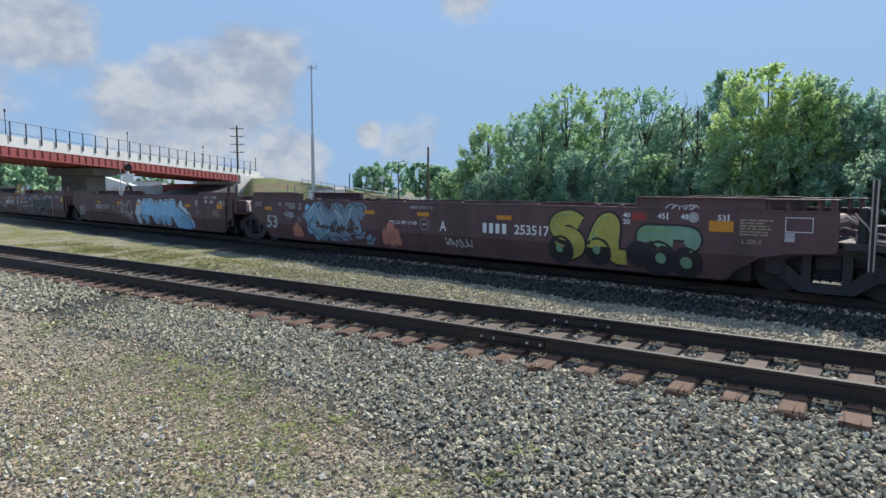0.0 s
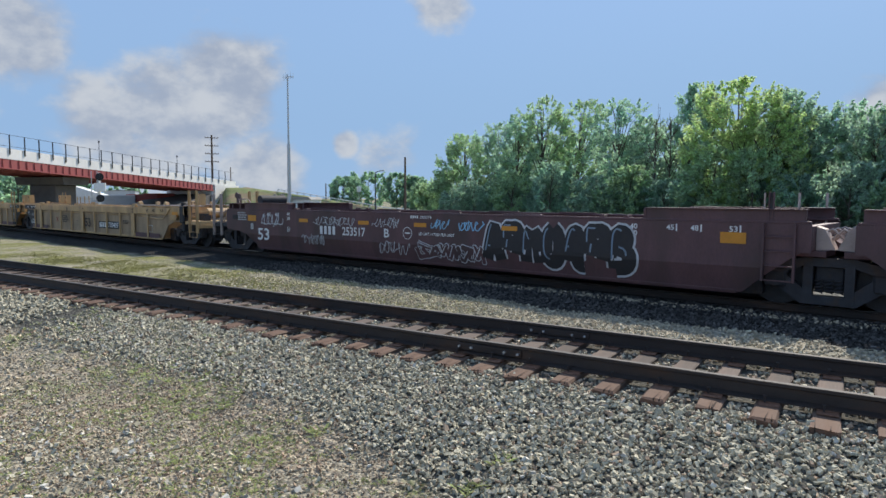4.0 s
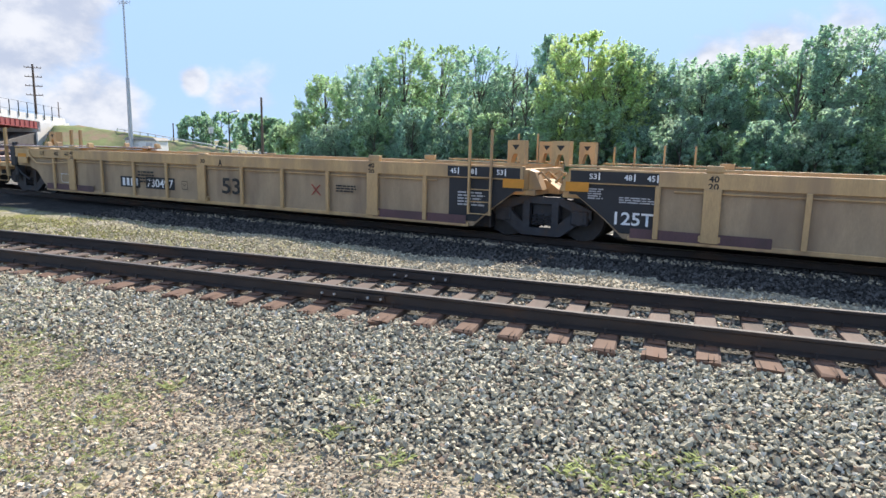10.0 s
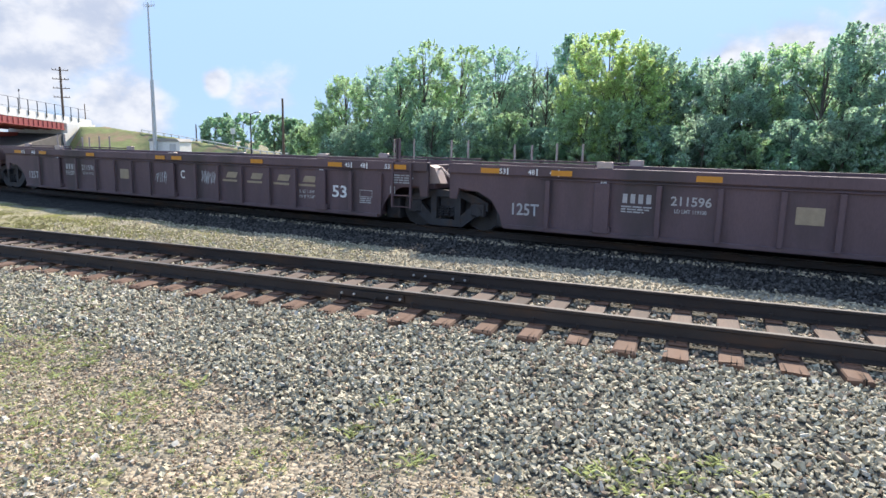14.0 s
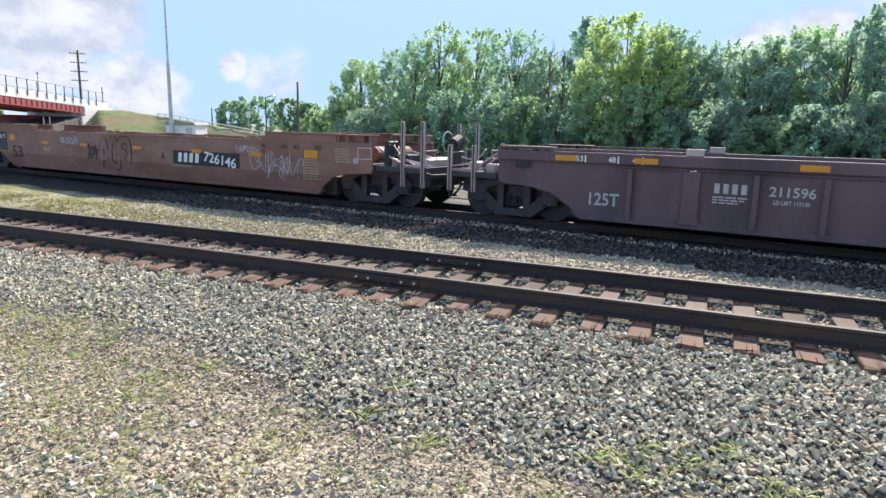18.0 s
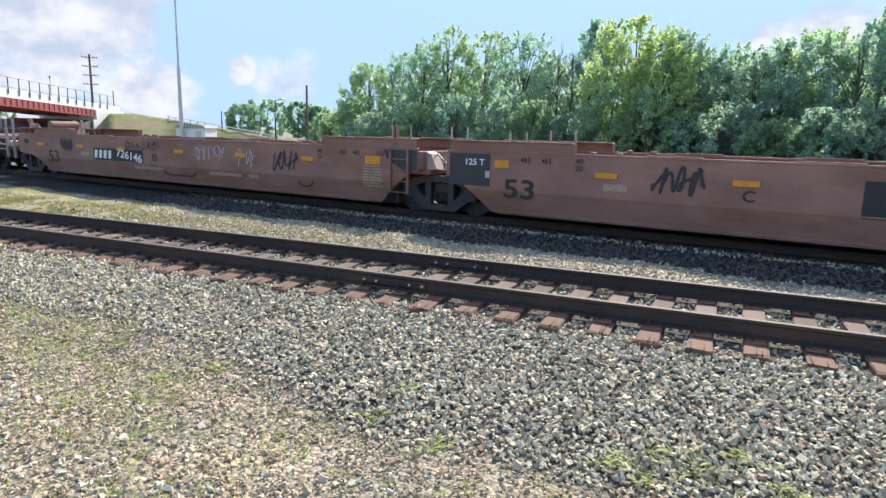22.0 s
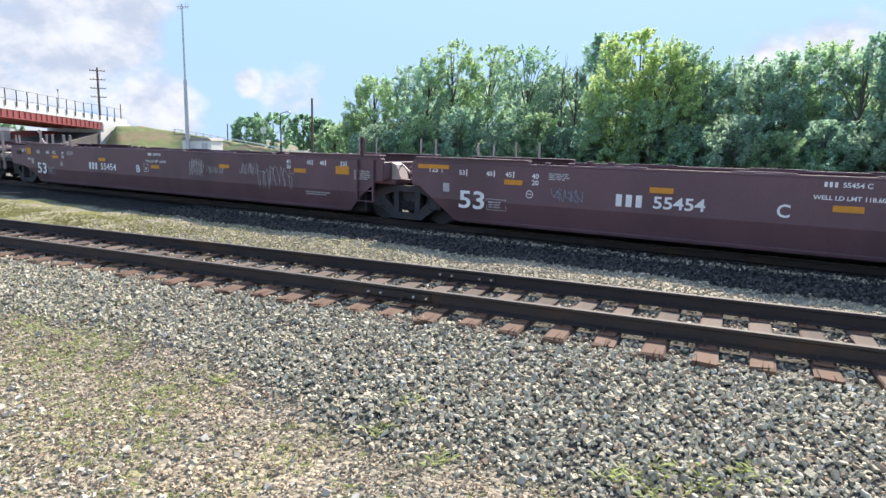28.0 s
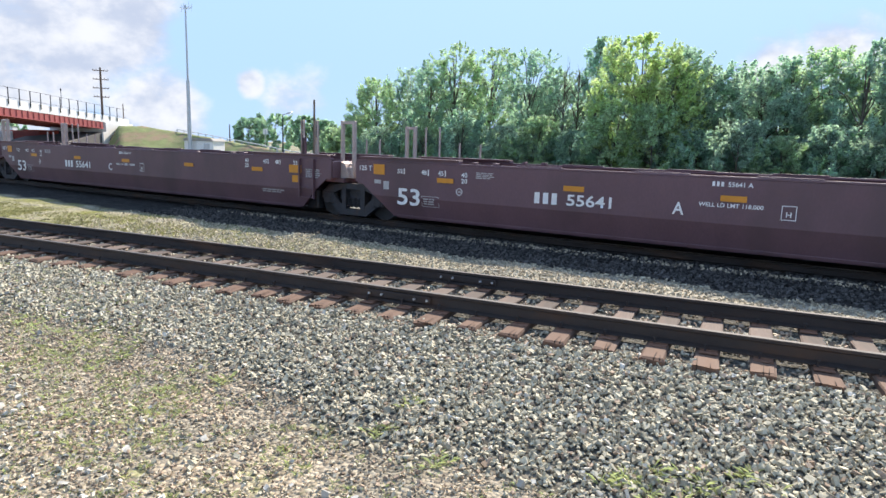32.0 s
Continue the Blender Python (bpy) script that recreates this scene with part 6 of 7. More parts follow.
def tree(az, dist, el, width, mat, seed, habit="round", label="leafy green tree by the railway", leaf=0.1, sway=0.12):
    """A tapered trunk and forking limbs that end in uneven clumps of small leaves, with gaps between them."""
    rnd = np.random.default_rng(seed)
    low, belly, sharp, clumps, big, leaves, flat = HABITS[habit]
    base = polar(az, dist, -0.62)
    top = EYE[2] + dist * math.tan(radians(el)) + 0.62
    thing = tagged(empty("tree", Matrix.Translation(base)), label, "tree", "trees along the railway")
    bm = bmnew()
    bend = rnd.uniform(-0.5, 0.5, 2)

    def stem(h):
        return np.array([bend[0] * h * h, bend[1] * h * h, top * h])

    tube(bm, stem(-0.02), stem(0.45), 0.017 * top, 0.010 * top, 8)
    tube(bm, stem(0.45), stem(0.93), 0.010 * top, 0.002 * top, 6)
    grow = (top / 8.0) ** 0.6
    lobes = rnd.uniform(0, 2 * math.pi, 3)
    C, S = [], []
    for i in range(clumps):
        h = low + (1 - low) * (i + rnd.uniform(0, 1)) / clumps
        k = (h - belly) / (1 - belly) if h > belly else (belly - h) / (belly - low + 0.02) * 0.75
        reach = width * max(0.0, 1 - k * k) ** sharp
        ang = 2.4 * i + rnd.uniform(-0.7, 0.7)
        reach *= 1 + 0.22 * math.sin(2 * ang + lobes[0]) + 0.16 * math.sin(3 * ang + 5 * h + lobes[1])
        out = reach * rnd.uniform(0.25, 1.0) ** 0.5
        size = big * grow * rnd.uniform(0.5, 1.25) * (0.6 if h > 0.9 else 1.0)
        c = stem(h) + np.array([math.cos(ang) * out + sway * h * top * 0.12, math.sin(ang) * out, 0])
        c[2] = min(c[2], top - size * flat * 0.8)
        if i % 3 == 0:
            start, knee = stem(max(0.08, h * rnd.uniform(0.5, 0.75))), c * 0.6 + stem(h * 0.8) * 0.4
            tube(bm, start, knee, 0.0045 * top, 0.0025 * top, 5)
            tube(bm, knee, c, 0.003 * top, 0.001 * top, 4)
        for j in range(5):         # smaller tufts make up a clump
            d = rnd.normal(size=3)
            d /= np.linalg.norm(d)
            C.append(c + d * np.array([1, 1, flat]) * size * rnd.uniform(0.3, 1.25))
            S.append(size * rnd.uniform(0.28, 0.6))
        if h > 0.55 or out > 0.7 * reach:      # twigs that stand out of it
            for j in range(2):
                d = np.array([math.cos(ang) * rnd.uniform(0.1, 0.9) + sway * 2, math.sin(ang) * rnd.uniform(0.1, 0.9), rnd.uniform(0.5, 1.3)])
                for f in (0.8, 1.15, 1.5, 1.8):
                    C.append(c + d / np.linalg.norm(d) * size * f)
                    S.append(size * 0.2 * (2.1 - f))
    part("trunk", bm, bark, thing)
    C, S = np.array(C), np.array(S)
    count = np.maximum(3, leaves * 5.2 * (S / (big * grow)) ** 2 * 0.34 * (0.1 / leaf) ** 1.2 * grow).astype(int) + 2
    who = np.repeat(np.arange(len(C)), count)
    n = len(who)
    d = rnd.normal(size=(n, 3))
    d /= np.linalg.norm(d, axis=1)[:, None]
    P = C[who] + d * np.array([1, 1, max(flat, 0.7)]) * (S[who] * rnd.uniform(0.2, 1.0, n) ** 0.45)[:, None]
    keep = (P[:, 2] > 0.1) & (P[:, 2] < top * 1.01)
    P, N = P[keep], d[keep]
    n = len(P)
    size = rnd.uniform(0.6, 1.3, n) * leaf
    up = N * 0.6 + rnd.normal(size=(n, 3)) * 0.55 + np.array([0, 0, 0.6])
    up /= np.linalg.norm(up, axis=1)[:, None]
    t = np.cross(up, rnd.normal(size=(n, 3)))
    t /= np.linalg.norm(t, axis=1)[:, None]
    s = np.cross(up, t)
    L = size[:, None]
    q = np.stack([P - t * L, P + s * L * 0.5 + up * L * 0.2, P + t * L, P - s * L * 0.5 + up * L * 0.2], 1).reshape(-1, 3)
    crown = raw("crown", q, np.arange(4 * n).reshape(n, 4), mat)
    crown.parent = thing
    return thing


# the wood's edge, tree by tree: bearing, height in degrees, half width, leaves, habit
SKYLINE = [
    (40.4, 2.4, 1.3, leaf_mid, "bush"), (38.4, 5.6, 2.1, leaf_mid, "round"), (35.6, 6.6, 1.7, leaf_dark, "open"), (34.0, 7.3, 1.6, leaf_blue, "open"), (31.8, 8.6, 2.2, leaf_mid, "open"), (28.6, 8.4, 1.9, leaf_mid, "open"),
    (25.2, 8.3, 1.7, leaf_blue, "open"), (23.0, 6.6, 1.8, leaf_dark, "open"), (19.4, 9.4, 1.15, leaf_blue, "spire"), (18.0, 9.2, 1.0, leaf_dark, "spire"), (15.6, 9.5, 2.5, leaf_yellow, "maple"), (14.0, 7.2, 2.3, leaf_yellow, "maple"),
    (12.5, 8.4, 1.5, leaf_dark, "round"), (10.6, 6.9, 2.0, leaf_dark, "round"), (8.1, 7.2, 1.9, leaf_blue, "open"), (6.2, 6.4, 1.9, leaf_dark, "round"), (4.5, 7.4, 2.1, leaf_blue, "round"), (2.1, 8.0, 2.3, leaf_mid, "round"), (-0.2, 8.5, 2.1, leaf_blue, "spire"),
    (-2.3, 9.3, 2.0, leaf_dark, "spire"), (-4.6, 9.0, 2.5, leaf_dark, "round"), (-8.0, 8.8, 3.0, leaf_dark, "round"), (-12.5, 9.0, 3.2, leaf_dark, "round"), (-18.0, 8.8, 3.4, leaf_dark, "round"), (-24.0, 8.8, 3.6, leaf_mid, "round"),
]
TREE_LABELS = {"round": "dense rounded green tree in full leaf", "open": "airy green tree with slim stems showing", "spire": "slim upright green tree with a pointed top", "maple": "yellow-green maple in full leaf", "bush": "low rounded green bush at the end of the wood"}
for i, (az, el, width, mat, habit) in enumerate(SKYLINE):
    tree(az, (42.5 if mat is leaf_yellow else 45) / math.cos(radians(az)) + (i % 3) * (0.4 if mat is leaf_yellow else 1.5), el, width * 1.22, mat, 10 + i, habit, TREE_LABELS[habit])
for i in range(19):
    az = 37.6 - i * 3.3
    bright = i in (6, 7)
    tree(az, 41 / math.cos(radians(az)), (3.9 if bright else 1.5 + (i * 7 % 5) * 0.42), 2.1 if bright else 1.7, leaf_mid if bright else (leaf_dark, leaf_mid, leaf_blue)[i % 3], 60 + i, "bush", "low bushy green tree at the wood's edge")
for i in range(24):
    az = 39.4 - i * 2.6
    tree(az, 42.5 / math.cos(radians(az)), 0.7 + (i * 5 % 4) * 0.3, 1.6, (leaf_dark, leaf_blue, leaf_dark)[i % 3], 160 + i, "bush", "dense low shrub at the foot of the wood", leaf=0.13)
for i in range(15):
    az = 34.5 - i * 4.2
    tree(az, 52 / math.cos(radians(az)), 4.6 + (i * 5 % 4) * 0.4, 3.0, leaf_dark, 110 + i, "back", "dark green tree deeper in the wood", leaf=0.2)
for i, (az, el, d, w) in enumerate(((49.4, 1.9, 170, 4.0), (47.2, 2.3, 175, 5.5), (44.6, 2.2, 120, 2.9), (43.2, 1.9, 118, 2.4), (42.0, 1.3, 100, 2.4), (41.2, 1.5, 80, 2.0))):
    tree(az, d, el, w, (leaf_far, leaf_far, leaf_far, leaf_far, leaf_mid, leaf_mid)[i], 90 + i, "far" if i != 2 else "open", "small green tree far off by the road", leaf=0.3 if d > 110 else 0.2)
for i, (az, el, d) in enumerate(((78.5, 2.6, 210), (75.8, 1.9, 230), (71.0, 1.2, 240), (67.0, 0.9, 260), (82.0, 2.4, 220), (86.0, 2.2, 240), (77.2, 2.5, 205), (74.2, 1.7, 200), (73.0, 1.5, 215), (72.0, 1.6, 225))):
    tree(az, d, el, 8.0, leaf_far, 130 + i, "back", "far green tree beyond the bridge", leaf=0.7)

# a bare dead tree among the green ones
def bare_tree(az, dist, el, seed):
    rnd = np.random.default_rng(seed)
    top = EYE[2] + dist * math.tan(radians(el)) + 0.62
    thing = tagged(empty("bare_tree", Matrix.Translation(polar(az, dist, -0.62))), "bare grey dead tree among green trees", "tree", "trees along the railway")
    bm = bmnew()
    tube(bm, (0, 0, -0.2), (0.1, 0, top * 0.98), 0.09, 0.012, 7)
    part("trunk", bm, bark, thing)
    for i in range(16):
        z = top * rnd.uniform(0.4, 0.92)
        a, reach = rnd.uniform(0, 2 * math.pi), rnd.uniform(0.5, 1.3)
        b = np.array([math.cos(a) * reach, math.sin(a) * reach, min(z + reach * rnd.uniform(1.0, 1.9), top)])
        bm = bmnew()
        tube(bm, (0.05, 0, z), b, 0.03, 0.008, 5)
        for k in range(4):
            c = np.array([0.05, 0, z]) * (1 - 0.25 * k) + b * 0.25 * k
            tube(bm, c, c + rnd.normal(0, 0.25, 3) + np.array([0, 0, 0.45]), 0.014, 0.005, 4)
        part("branch", bm, bark, thing)


bare_tree(22.2, 47, 7.0, 5)
bare_tree(21.0, 47.5, 6.7, 6)

# road bridge over the tracks
BL, BR = polar(77.2, 105), polar(59.2, 152)
BDIR = (BR - BL) / (BR - BL).length
BLEN = (BR - BL).length
BRIDGE = Matrix.Translation(BL) @ Matrix.Rotation(math.atan2(BDIR.y, BDIR.x), 4, "Z")
bridge = tagged(empty("road_bridge", BRIDGE), "road bridge with red girders and white concrete parapet", "bridge")


def on_bridge(x, base):
    """Height at x along the bridge of a line that is base[0] high at its start and base[1] at its foot."""
    return base[0] + (base[1] - base[0]) * x / BLEN


def strip(name, x0, x1, y0, y1, low_, high_, mat, label=""):
    bm = bmnew()
    vs = [bm.verts.new((x, -y, on_bridge(x, h))) for x in (x0, x1) for y in (y0, y1) for h in (low_, high_)]
    for f in ((0, 1, 3, 2), (4, 6, 7, 5), (0, 4, 5, 1), (2, 3, 7, 6), (0, 2, 6, 4), (1, 5, 7, 3)):
        bm.faces.new([vs[i] for i in f])
    bmesh.ops.recalc_face_normals(bm, faces=bm.faces)
    return part(name, bm, mat, bridge, label)


X0 = -60
strip("deck", X0, BLEN + 3, -11.4, -0.3, (7.2, 4.2), (7.7, 4.6), grey_concrete)
for y in (-0.3, -11.4):
    strip("parapet", X0, BLEN + 3, y - 0.15, y + 0.62 if y > -1 else y + 0.25, (7.45, 4.35), (8.97, 5.67), concrete, "white concrete parapet")
for y in (0.15, -2.6, -5.4, -8.2, -11.2):
    strip("girder", X0, BLEN - 6, y - 0.12, y + 0.12, (6.2, 3.1), (7.42, 4.32), girder_red, "red painted steel girder")
    strip("girder_flange", X0, BLEN - 6, y - 0.3, y + 0.3, (6.05, 2.95), (6.2, 3.1), girder_red)
for i in range(int((BLEN - X0) / 1.3)):
    x = X0 + 1.3 * i
    if x > BLEN - 6:
        break
    strip("stiffener", x, x + 0.12, 0.27, 0.38, (6.2, 3.1), (7.4, 4.3), girder_red)
for i in range(int((BLEN - X0) / 2.45) + 1):
    x = X0 + 2.45 * i
    bm = bmnew()
    z = on_bridge(x, (8.9, 5.6))
    tube(bm, (x, -0.4, z - 0.75), (x, -0.4, z + 2.0), 0.085, seg=6)
    part("fence_post", bm, dark_post, bridge)
for h in (0.3, 1.9):
    bm = bmnew()
    tube(bm, (X0, -0.4, on_bridge(X0, (8.97 + h, 5.67 + h))), (BLEN + 2, -0.4, on_bridge(BLEN + 2, (8.97 + h, 5.67 + h))), 0.03, seg=5)
    part("fence_rail", bm, dark_post, bridge)
for x, w in ((19.5, 4.2), (-28.0, 4.2)):
    bm = bmnew()
    z = on_bridge(x, (6.0, 2.9))
    box(bm, x - w / 2, x + w / 2, 3.2, 8.4, -1.0, z - 1.2, 0.15)
    prism(bm, [(x - w / 2 - 0.4, z - 1.2), (x + w / 2 + 0.4, z - 1.2), (x + w / 2 + 0.7, z), (x - w / 2 - 0.7, z)], 1.2, 10.4)
    part("pier", bm, shade_concrete, bridge, "grey concrete bridge pier")
bm = bmnew()
prism(bm, [(BLEN - 6.5, -1), (BLEN + 4, -1), (BLEN + 4, 4.6), (BLEN - 5.5, 4.6), (BLEN - 5.5, 2.7), (BLEN - 6.5, 2.7)], -0.5, 11.6)
part("abutment", bm, concrete, bridge, "pale concrete abutment")
for x in (6.0, 30.0, 52.0):
    z = on_bridge(x, (8.97, 5.67))
    bm = bmnew()
    tube(bm, (x, 5.9, z - 1), (x, 5.9, z + 4.2), 0.07, 0.05, 6)
    tube(bm, (x, 5.9, z + 4.2), (x, 5.9, z + 4.6), 0.16, 0.1, 8)
    part("lamp_post", bm, dark_post, bridge)

# stony slope that rises under the bridge to its abutment
bm = bmnew()
prism(bm, [(BLEN - 24, -1), (BLEN - 6.4, -1), (BLEN - 6.4, 2.6)], -0.2, 11.8)
part("slope_paving", bm, shade_concrete, bridge, "dark stone slope under the bridge")

# grassed embankment that carries the road down from the bridge
ROAD = [(60.3, 151, -0.6), (59.3, 151, 3.9), (57.6, 150, 4.05), (55.0, 146, 3.1), (52.8, 138, 2.25), (50.5, 131, 1.3), (48.2, 123, 0.5), (45.8, 114, -0.3), (43.5, 108, -0.55)]
bank = bmnew()
rows = []
for az, d, z in ROAD:
    rows.append([bank.verts.new(polar(az, d + o, zz)) for o, zz in ((-5 - 2.3 * (z + 0.8), -0.7), (-5 - 1.1 * (z + 0.8), -0.7 + 0.52 * (z + 0.7)), (-4.5, z), (4.5, z), (5 + 2.3 * (z + 0.8), -0.7))])
for r, q in zip(rows, rows[1:]):
    for i in range(4):
        bank.faces.new((r[i], r[i + 1], q[i + 1], q[i]))
bmesh.ops.subdivide_edges(bank, edges=list(bank.edges), cuts=3, use_grid_fill=True)
for v in bank.verts:
    v.co.z += 0.18 * noise.noise(v.co * 0.35) + 0.1 * noise.noise(v.co * 1.1)
bmesh.ops.recalc_face_normals(bank, faces=bank.faces)
tagged(part("embankment", bank, grass_mat, smooth=True), "grassy embankment beside the bridge", "embankment", kind="structure")
guard = tagged(empty("guard_rail"), "pale steel guard rail along the road", "guard rail")
for (a0, d0, z0), (a1, d1, z1) in zip(ROAD[3:], ROAD[4:]):
    p, q = polar(a0, d0 - 4, z0), polar(a1, d1 - 4, z1)
    bm = bmnew()
    tube(bm, p + Vector((0, 0, 0.55)), q + Vector((0, 0, 0.55)), 0.08, seg=6)
    part("rail", bm, white_paint, guard)
    for k in range(4):
        c = p.lerp(q, k / 4)
        bm = bmnew()
        box(bm, c.x - 0.07, c.x + 0.07, c.y - 0.07, c.y + 0.07, c.z - 0.4, c.z + 0.6)
        part("post", bm, galv, guard)

# masts and poles
mast = tagged(empty("radio_mast", Matrix.Translation(polar(54.05, 85, -0.7))), "tall slim steel radio mast with whip aerials", "mast")
MT = EYE[2] + 85 * math.tan(radians(10.5)) + 0.7
bm = bmnew()
tube(bm, (0, 0, 0), (0, 0, MT * 0.52), 0.26, 0.2, 10)
part("lower_shaft", bm, galv, mast)
bm = bmnew()
tube(bm, (0, 0, MT * 0.52), (0, 0, MT), 0.13, 0.1, 8)
part("upper_shaft", bm, galv, mast)
bm = bmnew()
for dx, dz in ((-0.9, -0.4), (-0.45, -0.2), (0.5, -0.25), (1.0, -0.45)):
    tube(bm, (0, 0, MT - 0.5), (dx, 0.1, MT + dz), 0.03, seg=5)
    tube(bm, (dx, 0.1, MT + dz - 0.3), (dx, 0.1, MT + dz + 0.5), 0.025, seg=5)
tube(bm, (-1.1, 0, MT - 0.2), (1.1, 0.1, MT - 0.35), 0.03, seg=5)
part("aerials", bm, galv, mast)
cabin = tagged(empty("equipment_cabin", Matrix.Translation(polar(52.9, 86, -0.7)) @ Matrix.Rotation(radians(20), 4, "Z")), "pale grey equipment cabin beside the mast", "cabin")
bm = bmnew()
box(bm, -2.0, 2.0, -1.3, 1.3, 0, 2.3, 0.04)
part("cabin_wall", bm, white_paint, cabin)
bm = bmnew()
prism(bm, [(-2.15, 2.3), (2.15, 2.3), (1.7, 2.65), (-1.7, 2.65)], -1.45, 1.45)
part("cabin_roof", bm, grey_concrete, cabin)
bm = bmnew()
box(bm, 0.7, 1.5, -1.33, -1.3, 0.1, 2.0)
part("cabin_door", bm, galv, cabin)


def wood_pole(az, dist, el, arms, label, r=0.16):
    top = EYE[2] + dist * math.tan(radians(el)) + 0.7
    p = tagged(empty("utility_pole", Matrix.Translation(polar(az, dist, -0.7))), label, "pole")
    bm = bmnew()
    tube(bm, (0, 0, 0), (0, 0, top), r * 1.2, r * 0.8, 8)
    part("pole", bm, pole_wood, p)
    for k in range(arms):
        z = top - 0.8 - 2.2 * k
        bm = bmnew()
        d = polar(az - 90, 1).xy - Vector(EYE[:2])
        tube(bm, (-d.x * 1.8, -d.y * 1.8, z), (d.x * 1.8, d.y * 1.8, z), 0.1, seg=6)
        for s in (-1.7, -0.9, 0.9, 1.7):
            tube(bm, (d.x * s, d.y * s, z), (d.x * s, d.y * s, z + 0.35), 0.07, seg=6)
        part("cross_arm", bm, pole_wood, p)
    return p


wood_pole(60.36, 190, 5.25, 4, "tall utility pole with cross arms beyond the bridge", 0.3)
wood_pole(43.88, 90, 3.66, 0, "bare wooden pole near the wood")
wood_pole(50.9, 170, 1.3, 0, "slim far wooden pole by the road")
wood_pole(58.9, 160, 2.6, 0, "slim lamp pole at the bridge end", 0.12)


def street_lamp(az, dist, el, arm, label):
    top = EYE[2] + dist * math.tan(radians(el)) + 0.7
    p = tagged(empty("street_lamp", Matrix.Translation(polar(az, dist, -0.7))), label, "street lamp")
    d = polar(az - 90, 1).xy - Vector(EYE[:2])
    bm = bmnew()
    tube(bm, (0, 0, 0), (0, 0, top - 0.3), 0.13, 0.08, 8)
    part("pole", bm, dark_post, p)
    bm = bmnew()
    pipe(bm, [(0, 0, top - 0.35), (d.x * arm * 0.5, d.y * arm * 0.5, top - 0.1), (d.x * arm, d.y * arm, top)], 0.06)
    part("arm", bm, dark_post, p)
    bm = bmnew()
    c = Vector((d.x * arm, d.y * arm, top))
    box(bm, c.x - 0.45, c.x + 0.35, c.y - 0.2, c.y + 0.2, c.z - 0.1, c.z + 0.1, 0.04)
    part("head", bm, galv, p)


street_lamp(46.55, 110, 2.45, 1.2, "street lamp on a dark pole by the road")
sign = tagged(empty("road_sign", Matrix.Translation(polar(48.0, 120, 0.3))), "small pale road sign on a post", "sign")
bm = bmnew()
tube(bm, (0, 0, 0), (0, 0, 3.4), 0.08, seg=6)
part("post", bm, galv, sign)
bm = bmnew()
box(bm, -0.4, 0.4, -0.05, 0.05, 2.7, 3.7, 0.02, Matrix.Rotation(radians(45), 4, "Z"))
part("plate", bm, white_paint, sign)

# railway signal in front of the bridge
signal = tagged(empty("railway_signal", Matrix.Translation(polar(68.84, 88, -0.6)) @ Matrix.Rotation(radians(60), 4, "Z")), "silver railway signal mast with two black lamp heads", "signal")
bm = bmnew()
tube(bm, (0, 0, 0), (0, 0, 5.4), 0.16, 0.13, 8)
part("mast", bm, white_paint, signal)
for z in (2.3, 4.9):
    bm = bmnew()
    tube(bm, (0.1, -0.12, z), (0.1, -0.2, z), 0.46, seg=18)
    head = part("signal_head", bm, black_paint, signal)
    for dx, dz in ((0, 0.16), (-0.15, -0.1), (0.15, -0.1)):
        bm = bmnew()
        tube(bm, (0.1 + dx, -0.2, z + dz), (0.1 + dx, -0.4, z + dz), 0.1, seg=10)
        part("hood", bm, black_paint, head)
bm = bmnew()
box(bm, -0.7, 0.7, 0.0, 0.6, 2.0, 2.06)
box(bm, -0.7, 0.7, 0.0, 0.6, 4.0, 4.06)
for x in (-0.3, 0.3):
    tube(bm, (x - 0.5, -0.1, 0), (x - 0.5, -0.1, 5.6), 0.05, seg=5)
part("platform", bm, galv, signal)
bm = bmnew()
box(bm, -0.5, 0.75, -0.5, -0.2, 3.1, 4.15, 0.04)
part("relay_box", bm, white_paint, signal)


def shed(name, label, az, dist, w, d, h, roof, wall_mat, roof_mat, turn=0):
    p = tagged(empty(name, Matrix.Translation(polar(az, dist, -0.7)) @ Matrix.Rotation(radians(turn), 4, "Z")), label, "building")
    bm = bmnew()
    box(bm, -w / 2, w / 2, -d / 2, d / 2, 0, h)
    part("wall", bm, wall_mat, p)
    bm = bmnew()
    prism(bm, [(-w / 2 - 0.3, h), (w / 2 + 0.3, h), (w / 2 * 0.1, h + roof), (-w / 2 * 0.1, h + roof)], -d / 2 - 0.3, d / 2 + 0.3)
    part("roof", bm, roof_mat, p)
    for k in range(3):
        bm = bmnew()
        x = -w / 2 + w * (k + 0.5) / 3
        box(bm, x - w * 0.08, x + w * 0.08, -d / 2 - 0.06, -d / 2, 0.3, h * 0.75)
        part("door", bm, galv, p)


shed("storage_shed", "white storage shed with a pale gabled roof", 70.6, 165, 16, 12, 2.4, 2.6, white_paint, white_paint, 62)
shed("warehouse", "low grey warehouse beyond the bridge", 67.2, 190, 7, 14, 4.2, 0.3, galv, grey_concrete, 62)
for az, mat, label, h in ((64.5, red_mark, "red freight container by the sheds", 3.4), (65.8, girder_red, "red freight container beside a grey one", 3.2), (67.4, galv, "grey freight container by the sheds", 3.0)):
    c = tagged(empty("freight_container", Matrix.Translation(polar(az, 150, -0.7)) @ Matrix.Rotation(radians(60), 4, "Z")), label, "container")
    bm = bmnew()
    box(bm, -3, 3, -1.2, 1.2, 0, h, 0.05)
    part("body", bm, mat, c)
    for k in range(12):
        bm = bmnew()
        box(bm, -2.9 + 0.5 * k, -2.7 + 0.5 * k, -1.24, -1.205, 0.1, h - 0.1)
        part("corrugation", bm, mat, c)

